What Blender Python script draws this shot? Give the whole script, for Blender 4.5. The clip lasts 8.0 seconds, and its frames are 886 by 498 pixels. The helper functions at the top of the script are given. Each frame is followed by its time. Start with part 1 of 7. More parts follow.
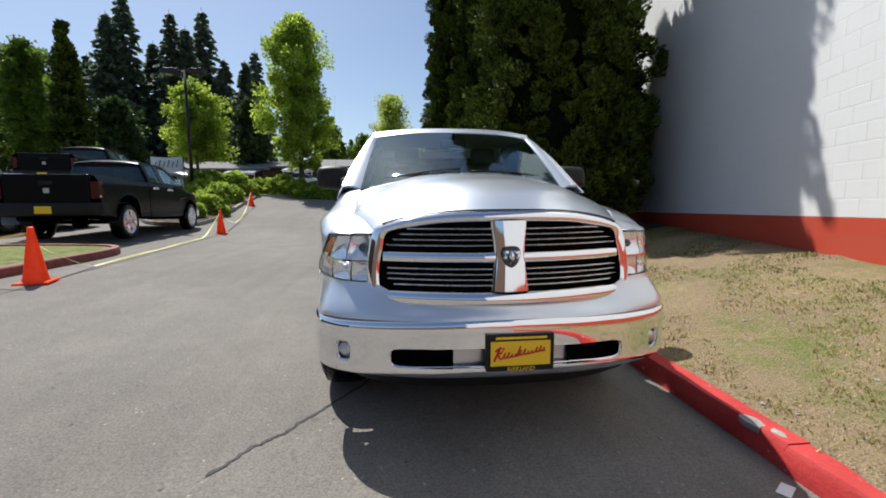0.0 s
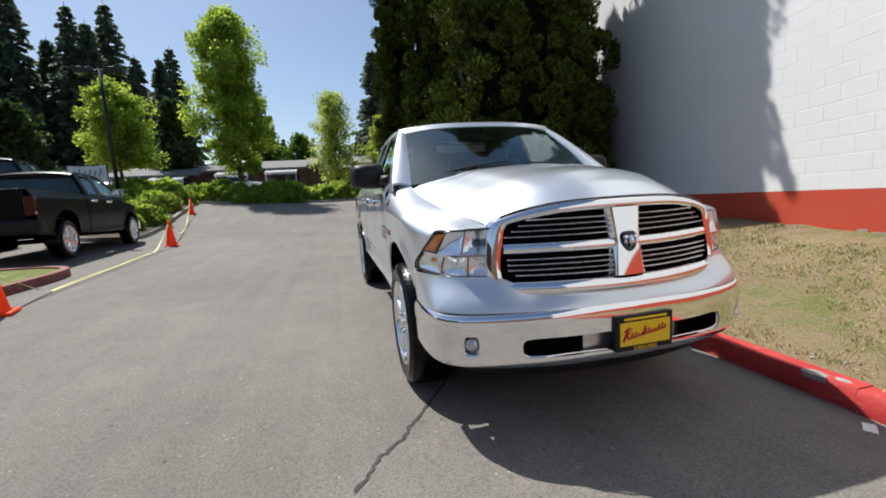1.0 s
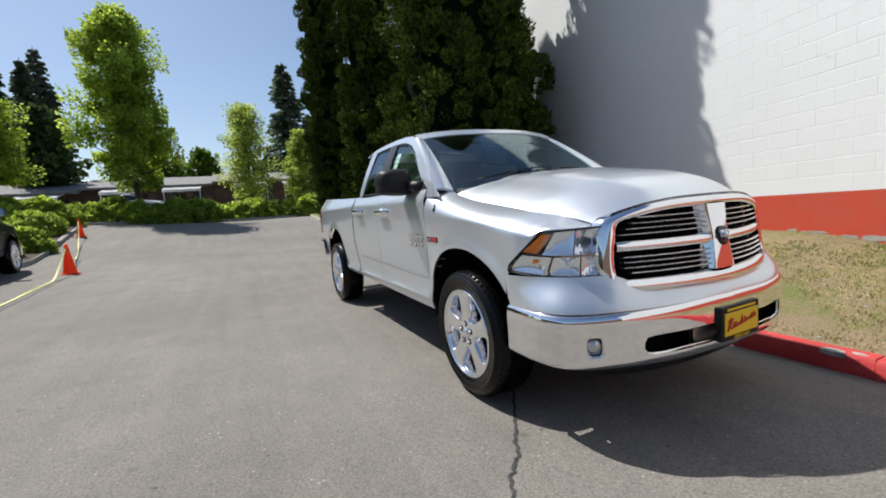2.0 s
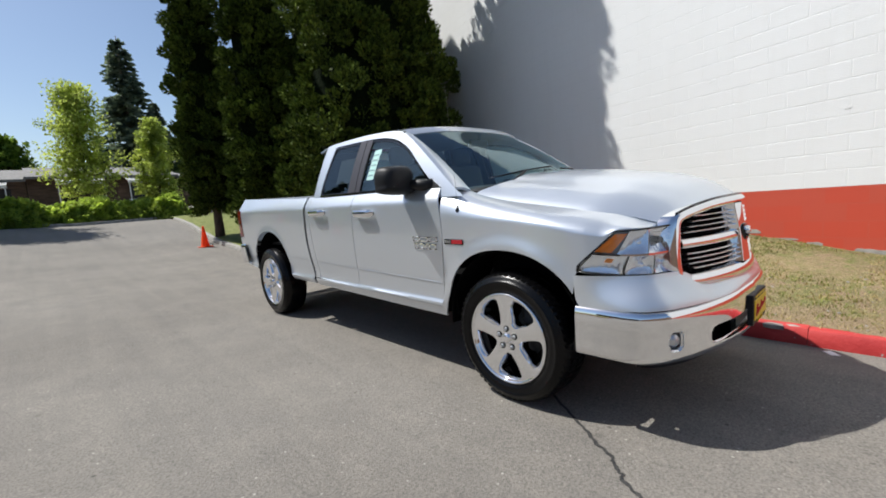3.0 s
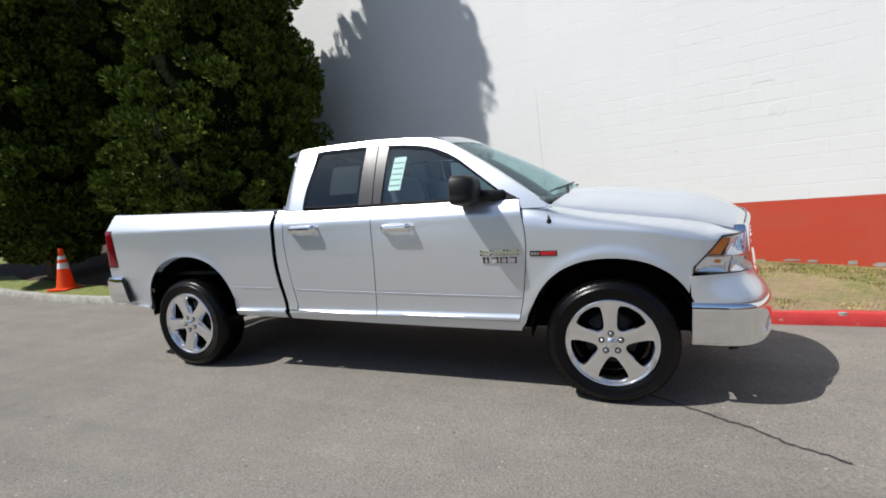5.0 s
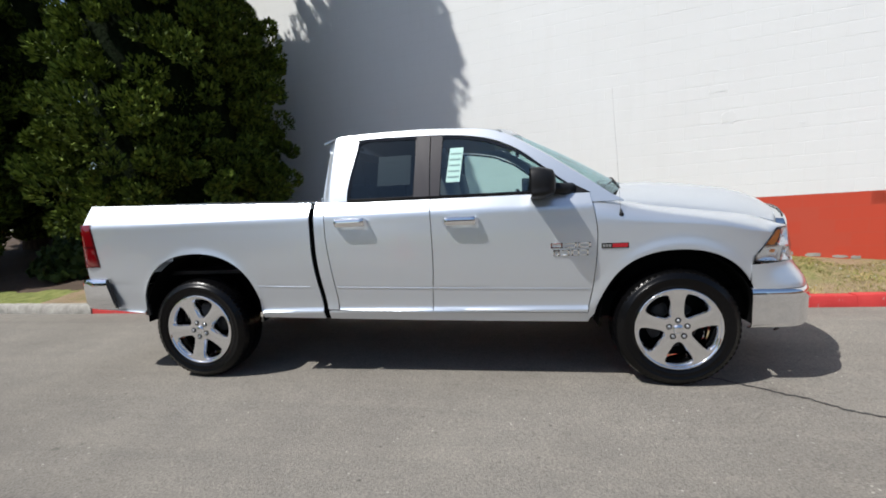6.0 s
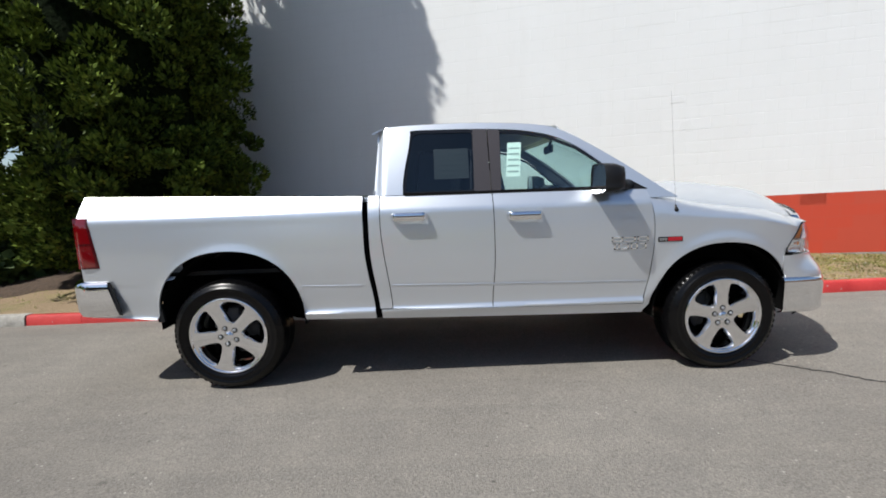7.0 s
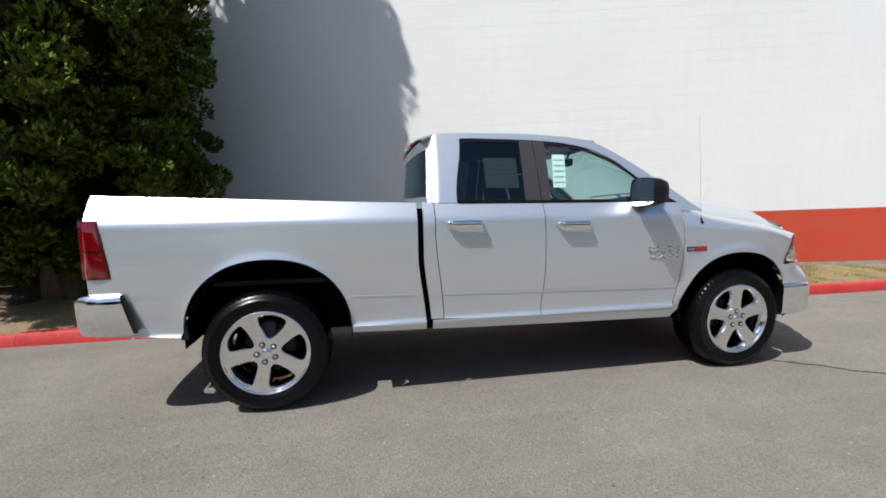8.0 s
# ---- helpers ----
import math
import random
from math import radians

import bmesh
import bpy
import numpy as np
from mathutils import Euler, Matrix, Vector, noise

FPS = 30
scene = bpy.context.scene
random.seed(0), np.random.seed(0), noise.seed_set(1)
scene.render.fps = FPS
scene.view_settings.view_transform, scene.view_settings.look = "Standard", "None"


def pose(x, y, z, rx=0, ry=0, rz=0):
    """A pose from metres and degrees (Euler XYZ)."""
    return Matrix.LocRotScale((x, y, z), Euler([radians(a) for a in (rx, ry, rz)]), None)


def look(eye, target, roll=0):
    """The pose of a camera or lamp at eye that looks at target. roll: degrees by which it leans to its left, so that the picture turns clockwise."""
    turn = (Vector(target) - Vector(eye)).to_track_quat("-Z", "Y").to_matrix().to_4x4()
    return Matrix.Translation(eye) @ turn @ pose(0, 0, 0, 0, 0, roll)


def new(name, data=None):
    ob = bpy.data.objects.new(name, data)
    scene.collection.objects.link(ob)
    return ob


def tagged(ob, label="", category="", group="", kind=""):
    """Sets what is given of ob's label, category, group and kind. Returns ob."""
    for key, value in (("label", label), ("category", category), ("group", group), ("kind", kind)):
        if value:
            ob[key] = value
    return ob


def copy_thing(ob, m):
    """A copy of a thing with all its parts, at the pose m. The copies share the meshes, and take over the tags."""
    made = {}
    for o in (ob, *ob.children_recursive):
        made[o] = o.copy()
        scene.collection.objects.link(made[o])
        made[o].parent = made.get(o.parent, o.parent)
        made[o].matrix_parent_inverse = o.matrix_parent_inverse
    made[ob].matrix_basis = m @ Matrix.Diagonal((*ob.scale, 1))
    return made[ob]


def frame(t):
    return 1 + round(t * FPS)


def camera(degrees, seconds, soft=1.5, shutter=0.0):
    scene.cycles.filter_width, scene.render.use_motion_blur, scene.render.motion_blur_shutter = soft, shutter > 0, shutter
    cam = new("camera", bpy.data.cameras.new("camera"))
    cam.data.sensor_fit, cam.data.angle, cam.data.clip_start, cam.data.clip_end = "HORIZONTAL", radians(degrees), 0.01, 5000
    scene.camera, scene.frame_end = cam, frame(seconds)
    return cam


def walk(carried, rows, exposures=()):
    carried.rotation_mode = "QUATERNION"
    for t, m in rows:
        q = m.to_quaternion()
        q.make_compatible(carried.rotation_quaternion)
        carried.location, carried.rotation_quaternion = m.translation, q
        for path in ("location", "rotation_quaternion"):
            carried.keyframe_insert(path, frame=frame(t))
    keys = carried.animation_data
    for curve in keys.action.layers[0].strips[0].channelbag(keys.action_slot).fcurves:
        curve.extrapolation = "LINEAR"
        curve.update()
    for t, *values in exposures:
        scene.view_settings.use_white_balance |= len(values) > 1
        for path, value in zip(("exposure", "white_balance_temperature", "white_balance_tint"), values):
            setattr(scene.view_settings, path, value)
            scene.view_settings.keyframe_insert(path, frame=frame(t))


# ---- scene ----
cam = camera(92.5, 8.0, 1.8)
PATH = [
    (0, (-0.528, -2.896, 1.2), (-0.31, -0.921, 0.97), -0.3),
    (0.5, (-0.92, -2.837, 1.214), (-0.65, -0.871, 0.964), -2.6),
    (1, (-1.378, -2.74, 1.215), (-0.888, -0.818, 0.957), -3.4),
    (1.5, (-1.816, -2.557, 1.206), (-1.151, -0.688, 0.954), -4.8),
    (2, (-2.231, -2.293, 1.193), (-1.355, -0.507, 0.987), -4.2),
    (2.2, (-2.384, -2.186, 1.203), (-1.381, -0.47, 0.985), -3.7),
    (3.3, (-3.112, -1.36, 1.267), (-1.666, 0.0, 1.021), -3.7),
    (3.5, (-3.223, -1.238, 1.264), (-1.72, 0.059, 1.019), -3.0),
    (4, (-3.425, -0.819, 1.287), (-1.804, 0.331, 1.065), -3.7),
    (4.2, (-3.481, -0.663, 1.294), (-1.799, 0.402, 1.102), -2.4),
    (5.3, (-3.844, 0.385, 1.323), (-1.935, 0.941, 1.103), -3.8),
    (5.5, (-3.875, 0.572, 1.33), (-1.95, 1.072, 1.119), -3.1),
    (6, (-3.936, 1.073, 1.338), (-1.978, 1.397, 1.094), -3.0),
    (6.5, (-3.933, 1.55, 1.334), (-1.956, 1.74, 1.095), -1.8),
    (7, (-3.95, 2.036, 1.336), (-1.967, 2.018, 1.078), -2.2),
    (7.5, (-3.905, 2.486, 1.331), (-1.931, 2.296, 1.072), -1.1),
    (8, (-3.824, 2.928, 1.329), (-1.869, 2.56, 1.118), -0.8),
]
walk(cam, [(t, look(eye, target, roll)) for t, eye, target, roll in PATH])

# ---- light ----
SUN_DIR = Vector((0.36, -0.60, -1.0)).normalized()      # the way the sunlight travels
SUN_EL = math.asin(-SUN_DIR.z)
SUN_AZ = math.atan2(-SUN_DIR.x, -SUN_DIR.y)              # from +y towards +x
scene.view_settings.exposure = 0.25
world = bpy.data.worlds.new("sky")
scene.world = world
world.use_nodes = True
wn = world.node_tree.nodes
wl = world.node_tree.links
wn.clear()
sky = wn.new("ShaderNodeTexSky")
sky.sky_type = "NISHITA"
sky.sun_disc = False
sky.sun_elevation = SUN_EL
sky.sun_rotation = SUN_AZ
sky.air_density = 1.0
sky.dust_density = 1.0
sky.ozone_density = 2.6
bg = wn.new("ShaderNodeBackground")
bg.inputs["Strength"].default_value = 0.099
wo = wn.new("ShaderNodeOutputWorld")
wl.new(sky.outputs[0], bg.inputs[0])
wl.new(bg.outputs[0], wo.inputs[0])
sun_data = bpy.data.lights.new("sun", "SUN")
sun_data.energy = 5.1
sun_data.angle = radians(0.55)
sun_data.color = (1.0, 0.985, 0.945)
sun = new("sun", sun_data)
sun.matrix_world = look((0, 0, 30), Vector((0, 0, 30)) + SUN_DIR)


# ---- materials ----
class Mat:
    """A small builder for node materials."""

    def __init__(self, name, color=(0.5, 0.5, 0.5), rough=0.5, metal=0.0):
        self.m = bpy.data.materials.new(name)
        self.m.use_nodes = True
        self.n = self.m.node_tree.nodes
        self.l = self.m.node_tree.links
        self.b = self.n["Principled BSDF"]
        self.b.inputs["Base Color"].default_value = (*color, 1)
        self.b.inputs["Roughness"].default_value = rough
        self.b.inputs["Metallic"].default_value = metal
        self.co = None

    def coords(self, kind="Object"):
        tc = self.n.new("ShaderNodeTexCoord")
        return tc.outputs[kind]

    def place(self):
        g = self.n.new("ShaderNodeNewGeometry")
        return g.outputs["Position"]

    def noise(self, scale, vec, detail=4.0, rough=0.55, stretch=None):
        if stretch:
            mp = self.n.new("ShaderNodeMapping")
            mp.inputs["Scale"].default_value = stretch
            self.l.new(vec, mp.inputs["Vector"])
            vec = mp.outputs[0]
        t = self.n.new("ShaderNodeTexNoise")
        t.inputs["Scale"].default_value = scale
        t.inputs["Detail"].default_value = detail
        t.inputs["Roughness"].default_value = rough
        self.l.new(vec, t.inputs["Vector"])
        return t.outputs["Fac"]

    def voronoi(self, scale, vec, feature="F1", out="Distance"):
        t = self.n.new("ShaderNodeTexVoronoi")
        t.feature = feature
        t.inputs["Scale"].default_value = scale
        self.l.new(vec, t.inputs["Vector"])
        return t.outputs[out]

    def ramp(self, fac, stops):
        r = self.n.new("ShaderNodeValToRGB")
        e = r.color_ramp.elements
        while len(e) < len(stops):
            e.new(0.5)
        for el, (p, c) in zip(e, stops):
            el.position = p
            el.color = (*c, 1) if len(c) == 3 else c
        self.l.new(fac, r.inputs[0])
        return r.outputs[0]

    def mix(self, fac, a, b, mode="MIX"):
        m = self.n.new("ShaderNodeMix")
        m.data_type = "RGBA"
        m.blend_type = mode
        for sock, v in ((m.inputs[0], fac), (m.inputs[6], a), (m.inputs[7], b)):
            if isinstance(v, (int, float)):
                sock.default_value = v
            elif isinstance(v, tuple):
                sock.default_value = (*v, 1)
            else:
                self.l.new(v, sock)
        return m.outputs[2]

    def math(self, op, a, b=0.0):
        m = self.n.new("ShaderNodeMath")
        m.operation = op
        for sock, v in ((m.inputs[0], a), (m.inputs[1], b)):
            if isinstance(v, (int, float)):
                sock.default_value = v
            else:
                self.l.new(v, sock)
        return m.outputs[0]

    def color(self, out):
        self.l.new(out, self.b.inputs["Base Color"])
        return self

    def rough(self, out):
        self.l.new(out, self.b.inputs["Roughness"])
        return self

    def bump(self, height, strength=0.3, distance=0.02):
        b = self.n.new("ShaderNodeBump")
        b.inputs["Strength"].default_value = strength
        b.inputs["Distance"].default_value = distance
        self.l.new(height, b.inputs["Height"])
        self.l.new(b.outputs[0], self.b.inputs["Normal"])
        return self

    def set(self, **kw):
        for k, v in kw.items():
            self.b.inputs[k.replace("_", " ").title().replace("Ior", "IOR")].default_value = v
        return self


def grey(v, tint=(1, 1, 1)):
    return tuple(v * t for t in tint)


# asphalt: pale worn grey with aggregate, darker patches and fine speckles
A = Mat("asphalt", rough=0.9)
p = A.place()
n1 = A.noise(0.35, p, 5)
n2 = A.noise(85.0, p, 3, 0.75)
n3 = A.noise(2.3, p, 6, 0.65)
base = A.ramp(n1, [(0.3, (0.166, 0.152, 0.134)), (0.7, (0.221, 0.204, 0.181))])
spots = A.ramp(n2, [(0.30, (0.045, 0.045, 0.045)), (0.52, (0.5, 0.5, 0.5)), (0.78, (1.0, 0.98, 0.95))])
c = A.mix(0.5, base, spots, "OVERLAY")
wear = A.ramp(n3, [(0.35, (0.90, 0.90, 0.90)), (0.65, (1.05, 1.045, 1.03))])
c = A.mix(1.0, c, wear, "MULTIPLY")
v = A.voronoi(2.1, p)
oil = A.ramp(v, [(0.02, (0.45, 0.45, 0.45)), (0.07, (1, 1, 1))])
c = A.mix(0.55, c, oil, "MULTIPLY")
chips = A.ramp(A.voronoi(23.0, p), [(0.04, (0.25, 0.25, 0.25)), (0.10, (1, 1, 1))])
c = A.mix(0.35, c, chips, "MULTIPLY")
pale = A.ramp(A.voronoi(31.0, p), [(0.05, (0.75, 0.75, 0.75)), (0.11, (0, 0, 0))])
c = A.mix(A.mix(1.0, pale, A.ramp(A.noise(3.1, p, 3), [(0.42, (0, 0, 0)), (0.62, (0.8, 0.8, 0.8))]), "MULTIPLY"), c, (0.36, 0.34, 0.31))
flecks = A.mix(1.0, A.ramp(A.voronoi(8.0, p), [(0.06, (0.8, 0.8, 0.8)), (0.11, (0, 0, 0))]), A.ramp(A.noise(4.3, p, 3), [(0.50, (0, 0, 0)), (0.60, (1, 1, 1))]), "MULTIPLY")
c = A.mix(flecks, c, (0.062, 0.056, 0.050))
grit = A.mix(1.0, A.ramp(A.voronoi(17.0, p), [(0.07, (0.9, 0.9, 0.9)), (0.13, (0, 0, 0))]), A.ramp(A.noise(6.1, p, 3), [(0.50, (0, 0, 0)), (0.58, (1, 1, 1))]), "MULTIPLY")
c = A.mix(grit, c, (0.42, 0.40, 0.36))
streak = A.noise(0.8, p, 5, 0.6, (6.0, 0.25, 1.0))
c = A.mix(0.5, c, A.ramp(streak, [(0.35, (0.86, 0.86, 0.86)), (0.6, (1.06, 1.05, 1.03))]), "MULTIPLY")
A.color(c)
A.bump(A.noise(75.0, p, 4, 0.75), 0.8, 0.010)
ASPHALT = A.m

A = Mat("crack_filler", rough=0.75)
p = A.place()
A.color(A.ramp(A.noise(40, p, 3), [(0.3, (0.012, 0.012, 0.013)), (0.7, (0.05, 0.048, 0.045))]))
CRACK = A.m

# dry lawn: straw, bare soil and patches of green
A = Mat("lawn", rough=0.95)
p = A.place()
n1 = A.noise(0.9, p, 6, 0.6)
n2 = A.noise(9.0, p, 5, 0.7)
n3 = A.noise(70.0, p, 3, 0.7)
straw = A.ramp(n3, [(0.25, (0.15, 0.105, 0.045)), (0.5, (0.33, 0.25, 0.125)), (0.8, (0.54, 0.45, 0.27))])
soil = A.ramp(n3, [(0.25, (0.16, 0.108, 0.062)), (0.7, (0.40, 0.292, 0.178))])
green = A.ramp(n3, [(0.25, (0.055, 0.085, 0.012)), (0.75, (0.22, 0.26, 0.05))])
mixed = A.math("ADD", A.math("MULTIPLY", n1, 0.65), A.math("MULTIPLY", n2, 0.35))
c = A.mix(A.ramp(mixed, [(0.48, (0, 0, 0)), (0.58, (1, 1, 1))]), soil, straw)
n4 = A.noise(0.7, p, 6, 0.7, (1.0, 1.3, 1.0))
n5 = A.math("ADD", A.math("MULTIPLY", n4, 0.6), A.math("MULTIPLY", A.noise(13.0, p, 5, 0.75), 0.4))
c = A.mix(A.ramp(n5, [(0.47, (0, 0, 0)), (0.60, (0.85, 0.85, 0.85))]), c, green)
# trodden bare soil along the kerb
sx = A.n.new("ShaderNodeSeparateXYZ")
A.l.new(p, sx.inputs[0])
edge = A.math("ADD", A.math("SUBTRACT", sx.outputs[0], 1.75), A.math("MULTIPLY", A.math("SUBTRACT", A.noise(1.1, p, 5, 0.6), 0.5), 2.4))
c = A.mix(A.ramp(edge, [(0.0, (0.85, 0.85, 0.85)), (0.35, (0, 0, 0))]), c, soil)
A.color(c)
A.bump(n3, 0.9, 0.03)
LAWN = A.m

A = Mat("green_grass", rough=0.95)
p = A.place()
A.color(A.ramp(A.noise(6.0, p, 6, 0.75), [(0.3, (0.075, 0.10, 0.02)), (0.5, (0.17, 0.195, 0.045)), (0.75, (0.32, 0.29, 0.11))]))
A.bump(A.noise(60, p, 3), 0.9, 0.03)
GRASS = A.m

A = Mat("bark_mulch", rough=0.95)
p = A.place()
A.color(A.ramp(A.noise(25.0, p, 5, 0.75), [(0.3, (0.02, 0.013, 0.008)), (0.7, (0.11, 0.07, 0.045))]))
A.bump(A.noise(40, p, 3), 0.9, 0.03)
MULCH = A.m


def painted_block(name, col, dirt, rough=0.6):
    a = Mat(name, rough=rough)
    q = a.place()
    big = a.noise(0.45, q, 5)
    fine = a.noise(55.0, q, 4, 0.7)
    oi = a.n.new("ShaderNodeObjectInfo")
    cc = a.mix(a.math("MULTIPLY", oi.outputs["Random"], 0.07), col, tuple(x * 0.86 for x in col))
    cc = a.mix(a.ramp(big, [(0.35, (0, 0, 0)), (0.75, (0.30, 0.30, 0.30))]), cc, dirt)
    run = a.noise(1.6, q, 5, 0.6, (3.0, 3.0, 0.35))
    cc = a.mix(a.ramp(run, [(0.52, (0, 0, 0)), (0.75, (0.16, 0.16, 0.16))]), cc, dirt)
    a.color(cc)
    a.bump(fine, 0.35, 0.004)
    return a.m


WHITE_BLOCK = painted_block("white_painted_block", (0.765, 0.77, 0.76), (0.64, 0.63, 0.60))
RED_BLOCK = painted_block("red_painted_block", (0.53, 0.062, 0.028), (0.40, 0.055, 0.03))
WHITE_JOINT = painted_block("white_painted_mortar", (0.75, 0.755, 0.745), (0.62, 0.615, 0.58))
RED_JOINT = painted_block("red_painted_mortar", (0.51, 0.068, 0.034), (0.40, 0.065, 0.036))
A = Mat("bare_concrete", rough=0.9)
p = A.place()
A.color(A.ramp(A.noise(7.0, p, 6, 0.7), [(0.3, (0.20, 0.19, 0.17)), (0.7, (0.42, 0.40, 0.36))]))
A.bump(A.noise(50, p, 4), 0.6, 0.01)
CONCRETE = A.m
A = Mat("red_kerb_paint", rough=0.6)
p = A.place()
c = A.ramp(A.noise(3.0, p, 5), [(0.3, (0.39, 0.022, 0.022)), (0.7, (0.53, 0.045, 0.040))])
worn = A.ramp(A.noise(11.0, p, 6, 0.75), [(0.63, (0, 0, 0)), (0.67, (1, 1, 1))])
c = A.mix(worn, c, (0.36, 0.33, 0.30))
A.color(c)
A.bump(A.noise(35, p, 4), 0.5, 0.008)
RED_KERB = A.m
A = Mat("dull_red_kerb", rough=0.7)
p = A.place()
A.color(A.ramp(A.noise(9.0, p, 5), [(0.3, (0.16, 0.035, 0.03)), (0.7, (0.30, 0.10, 0.08))]))
OLD_KERB = A.m

# car paints
def car_paint(name, col, metal, rough, flake):
    a = Mat(name, col, rough, metal)
    q = a.coords()
    f = a.noise(900.0, q, 1)
    a.color(a.mix(a.math("MULTIPLY", f, flake), col, tuple(min(1, x * 1.6 + 0.04) for x in col)))
    a.set(coat_weight=1.0, coat_roughness=0.03)
    return a.m


SILVER = car_paint("silver_metallic_paint", (0.63, 0.675, 0.73), 0.75, 0.36, 0.30)
BLACK_PAINT = car_paint("black_car_paint", (0.002, 0.002, 0.0025), 0.0, 0.30, 0.0)
BLACK_PAINT.node_tree.nodes["Principled BSDF"].inputs["Coat Weight"].default_value = 0.04
BLACK_PAINT.node_tree.nodes["Principled BSDF"].inputs["Specular IOR Level"].default_value = 0.12
BLUE_PAINT = car_paint("blue_grey_car_paint", (0.16, 0.24, 0.34), 0.4, 0.3, 0.2)
WHITE_PAINT = car_paint("white_car_paint", (0.75, 0.75, 0.74), 0.0, 0.35, 0.05)
CHROME = Mat("chrome", (0.86, 0.87, 0.89), 0.05, 1.0).m
A = Mat("brushed_bright_bar", (0.95, 0.95, 0.96), 0.22, 1.0)
BRIGHT = A.m
SATIN = Mat("satin_silver", (0.55, 0.56, 0.58), 0.30, 0.9).m
A = Mat("black_plastic", (0.008, 0.008, 0.009), 0.5)
A.set(specular_ior_level=0.3)
A.bump(A.noise(420.0, A.coords(), 2), 0.15, 0.002)
PLASTIC = A.m
GLOSS_BLACK = Mat("gloss_black", (0.008, 0.008, 0.009), 0.12).m
PILLAR = Mat("dark_grey_pillar_film", (0.045, 0.040, 0.042), 0.32).m
A = Mat("tyre_rubber", (0.002, 0.002, 0.0023), 0.26)
A.set(specular_ior_level=0.22)
A.bump(A.noise(160.0, A.coords(), 3), 0.2, 0.003)
RUBBER = A.m
DARK = Mat("dark_underbody", (0.005, 0.005, 0.005), 0.95).set(specular_ior_level=0.05).m
LINER = Mat("wheel_liner", (0.004, 0.004, 0.004), 0.95).set(specular_ior_level=0.05).m
IRON = Mat("brake_iron", (0.035, 0.033, 0.032), 0.6, 0.3).m
def leather_like(name, col):
    a = Mat(name, col, 0.75)
    a.bump(a.noise(300.0, a.coords(), 2), 0.2, 0.002)
    return a.m
SEAT_CLOTH = leather_like("grey_seat_cloth", (0.055, 0.055, 0.058))
DASH = leather_like("dark_dash", (0.030, 0.030, 0.032))
HEADLINER = leather_like("headliner", (0.38, 0.37, 0.35))


def glass(name, col, rough=0.0, alpha_mix=0.1, sheen=(1, 1, 1)):
    """Thin glass: clear straight through, with the gloss of a pane."""
    m = bpy.data.materials.new(name)
    m.use_nodes = True
    n, l = m.node_tree.nodes, m.node_tree.links
    n.clear()
    out = n.new("ShaderNodeOutputMaterial")
    tr = n.new("ShaderNodeBsdfTransparent")
    tr.inputs[0].default_value = (*col, 1)
    gl = n.new("ShaderNodeBsdfGlossy")
    gl.inputs["Color"].default_value = (*sheen, 1)
    gl.inputs["Roughness"].default_value = rough
    fr = n.new("ShaderNodeLayerWeight")
    fr.inputs["Blend"].default_value = 0.5
    po = n.new("ShaderNodeMath")
    po.operation = "POWER"
    po.inputs[1].default_value = 5.0
    mx = n.new("ShaderNodeMixShader")
    ad = n.new("ShaderNodeMath")
    ad.operation = "MULTIPLY_ADD"
    ad.inputs[1].default_value = 0.90
    ad.inputs[2].default_value = 0.045 + alpha_mix
    l.new(fr.outputs["Facing"], po.inputs[0])
    l.new(po.outputs[0], ad.inputs[0])
    l.new(ad.outputs[0], mx.inputs[0])
    l.new(tr.outputs[0], mx.inputs[1])
    l.new(gl.outputs[0], mx.inputs[2])
    l.new(mx.outputs[0], out.inputs[0])
    return m


WINDSHIELD = glass("windscreen_glass", (0.60, 0.78, 0.77), 0.0, 0.08, (0.70, 0.90, 0.97))
SIDE_GLASS = glass("front_door_glass", (0.72, 0.88, 0.86), 0.0, 0.06, (0.72, 0.92, 1.0))
TINTED = glass("tinted_privacy_glass", (0.09, 0.11, 0.13), 0.0, 0.015, (0.75, 0.92, 1.0))
LENS = glass("clear_lamp_lens", (0.93, 0.95, 0.97), 0.0, 0.01)
A = Mat("red_lamp_lens", (0.16, 0.003, 0.005), 0.08)
A.set(coat_weight=1.0)
RED_LENS = A.m
RED_DARK = Mat("dark_red_lens", (0.06, 0.004, 0.006), 0.15).m
A = Mat("amber_reflector", (1.0, 0.26, 0.012), 0.4)
A.set(coat_weight=0.3)
AMBER = A.m
REFLECTOR = Mat("lamp_reflector", (0.96, 0.965, 0.975), 0.16, 0.80).m
PAPER = Mat("sticker_paper", (0.70, 0.80, 0.74), 0.7).m
PAPER_WHITE = Mat("white_paper", (0.80, 0.80, 0.79), 0.7).m
PAPER_DULL = Mat("dull_paper", (0.28, 0.31, 0.30), 0.7).m
PRINT = Mat("grey_print", (0.30, 0.36, 0.34), 0.7).m
YELLOW = Mat("yellow_plate", (0.85, 0.58, 0.02), 0.4).m
RED_SCRIPT = Mat("red_lettering", (0.55, 0.012, 0.02), 0.4).m
RED_BADGE = Mat("red_badge", (0.38, 0.012, 0.02), 0.25).m
A = Mat("orange_cone_plastic", (0.90, 0.115, 0.022), 0.45)
p = A.coords()
A.color(A.ramp(A.noise(12.0, p, 4), [(0.3, (0.93, 0.105, 0.016)), (0.7, (1.0, 0.16, 0.025))]))
_tr = A.n.new("ShaderNodeBsdfTranslucent")
_tr.inputs[0].default_value = (1.0, 0.13, 0.02, 1)
_mx = A.n.new("ShaderNodeMixShader")
_mx.inputs[0].default_value = 0.45
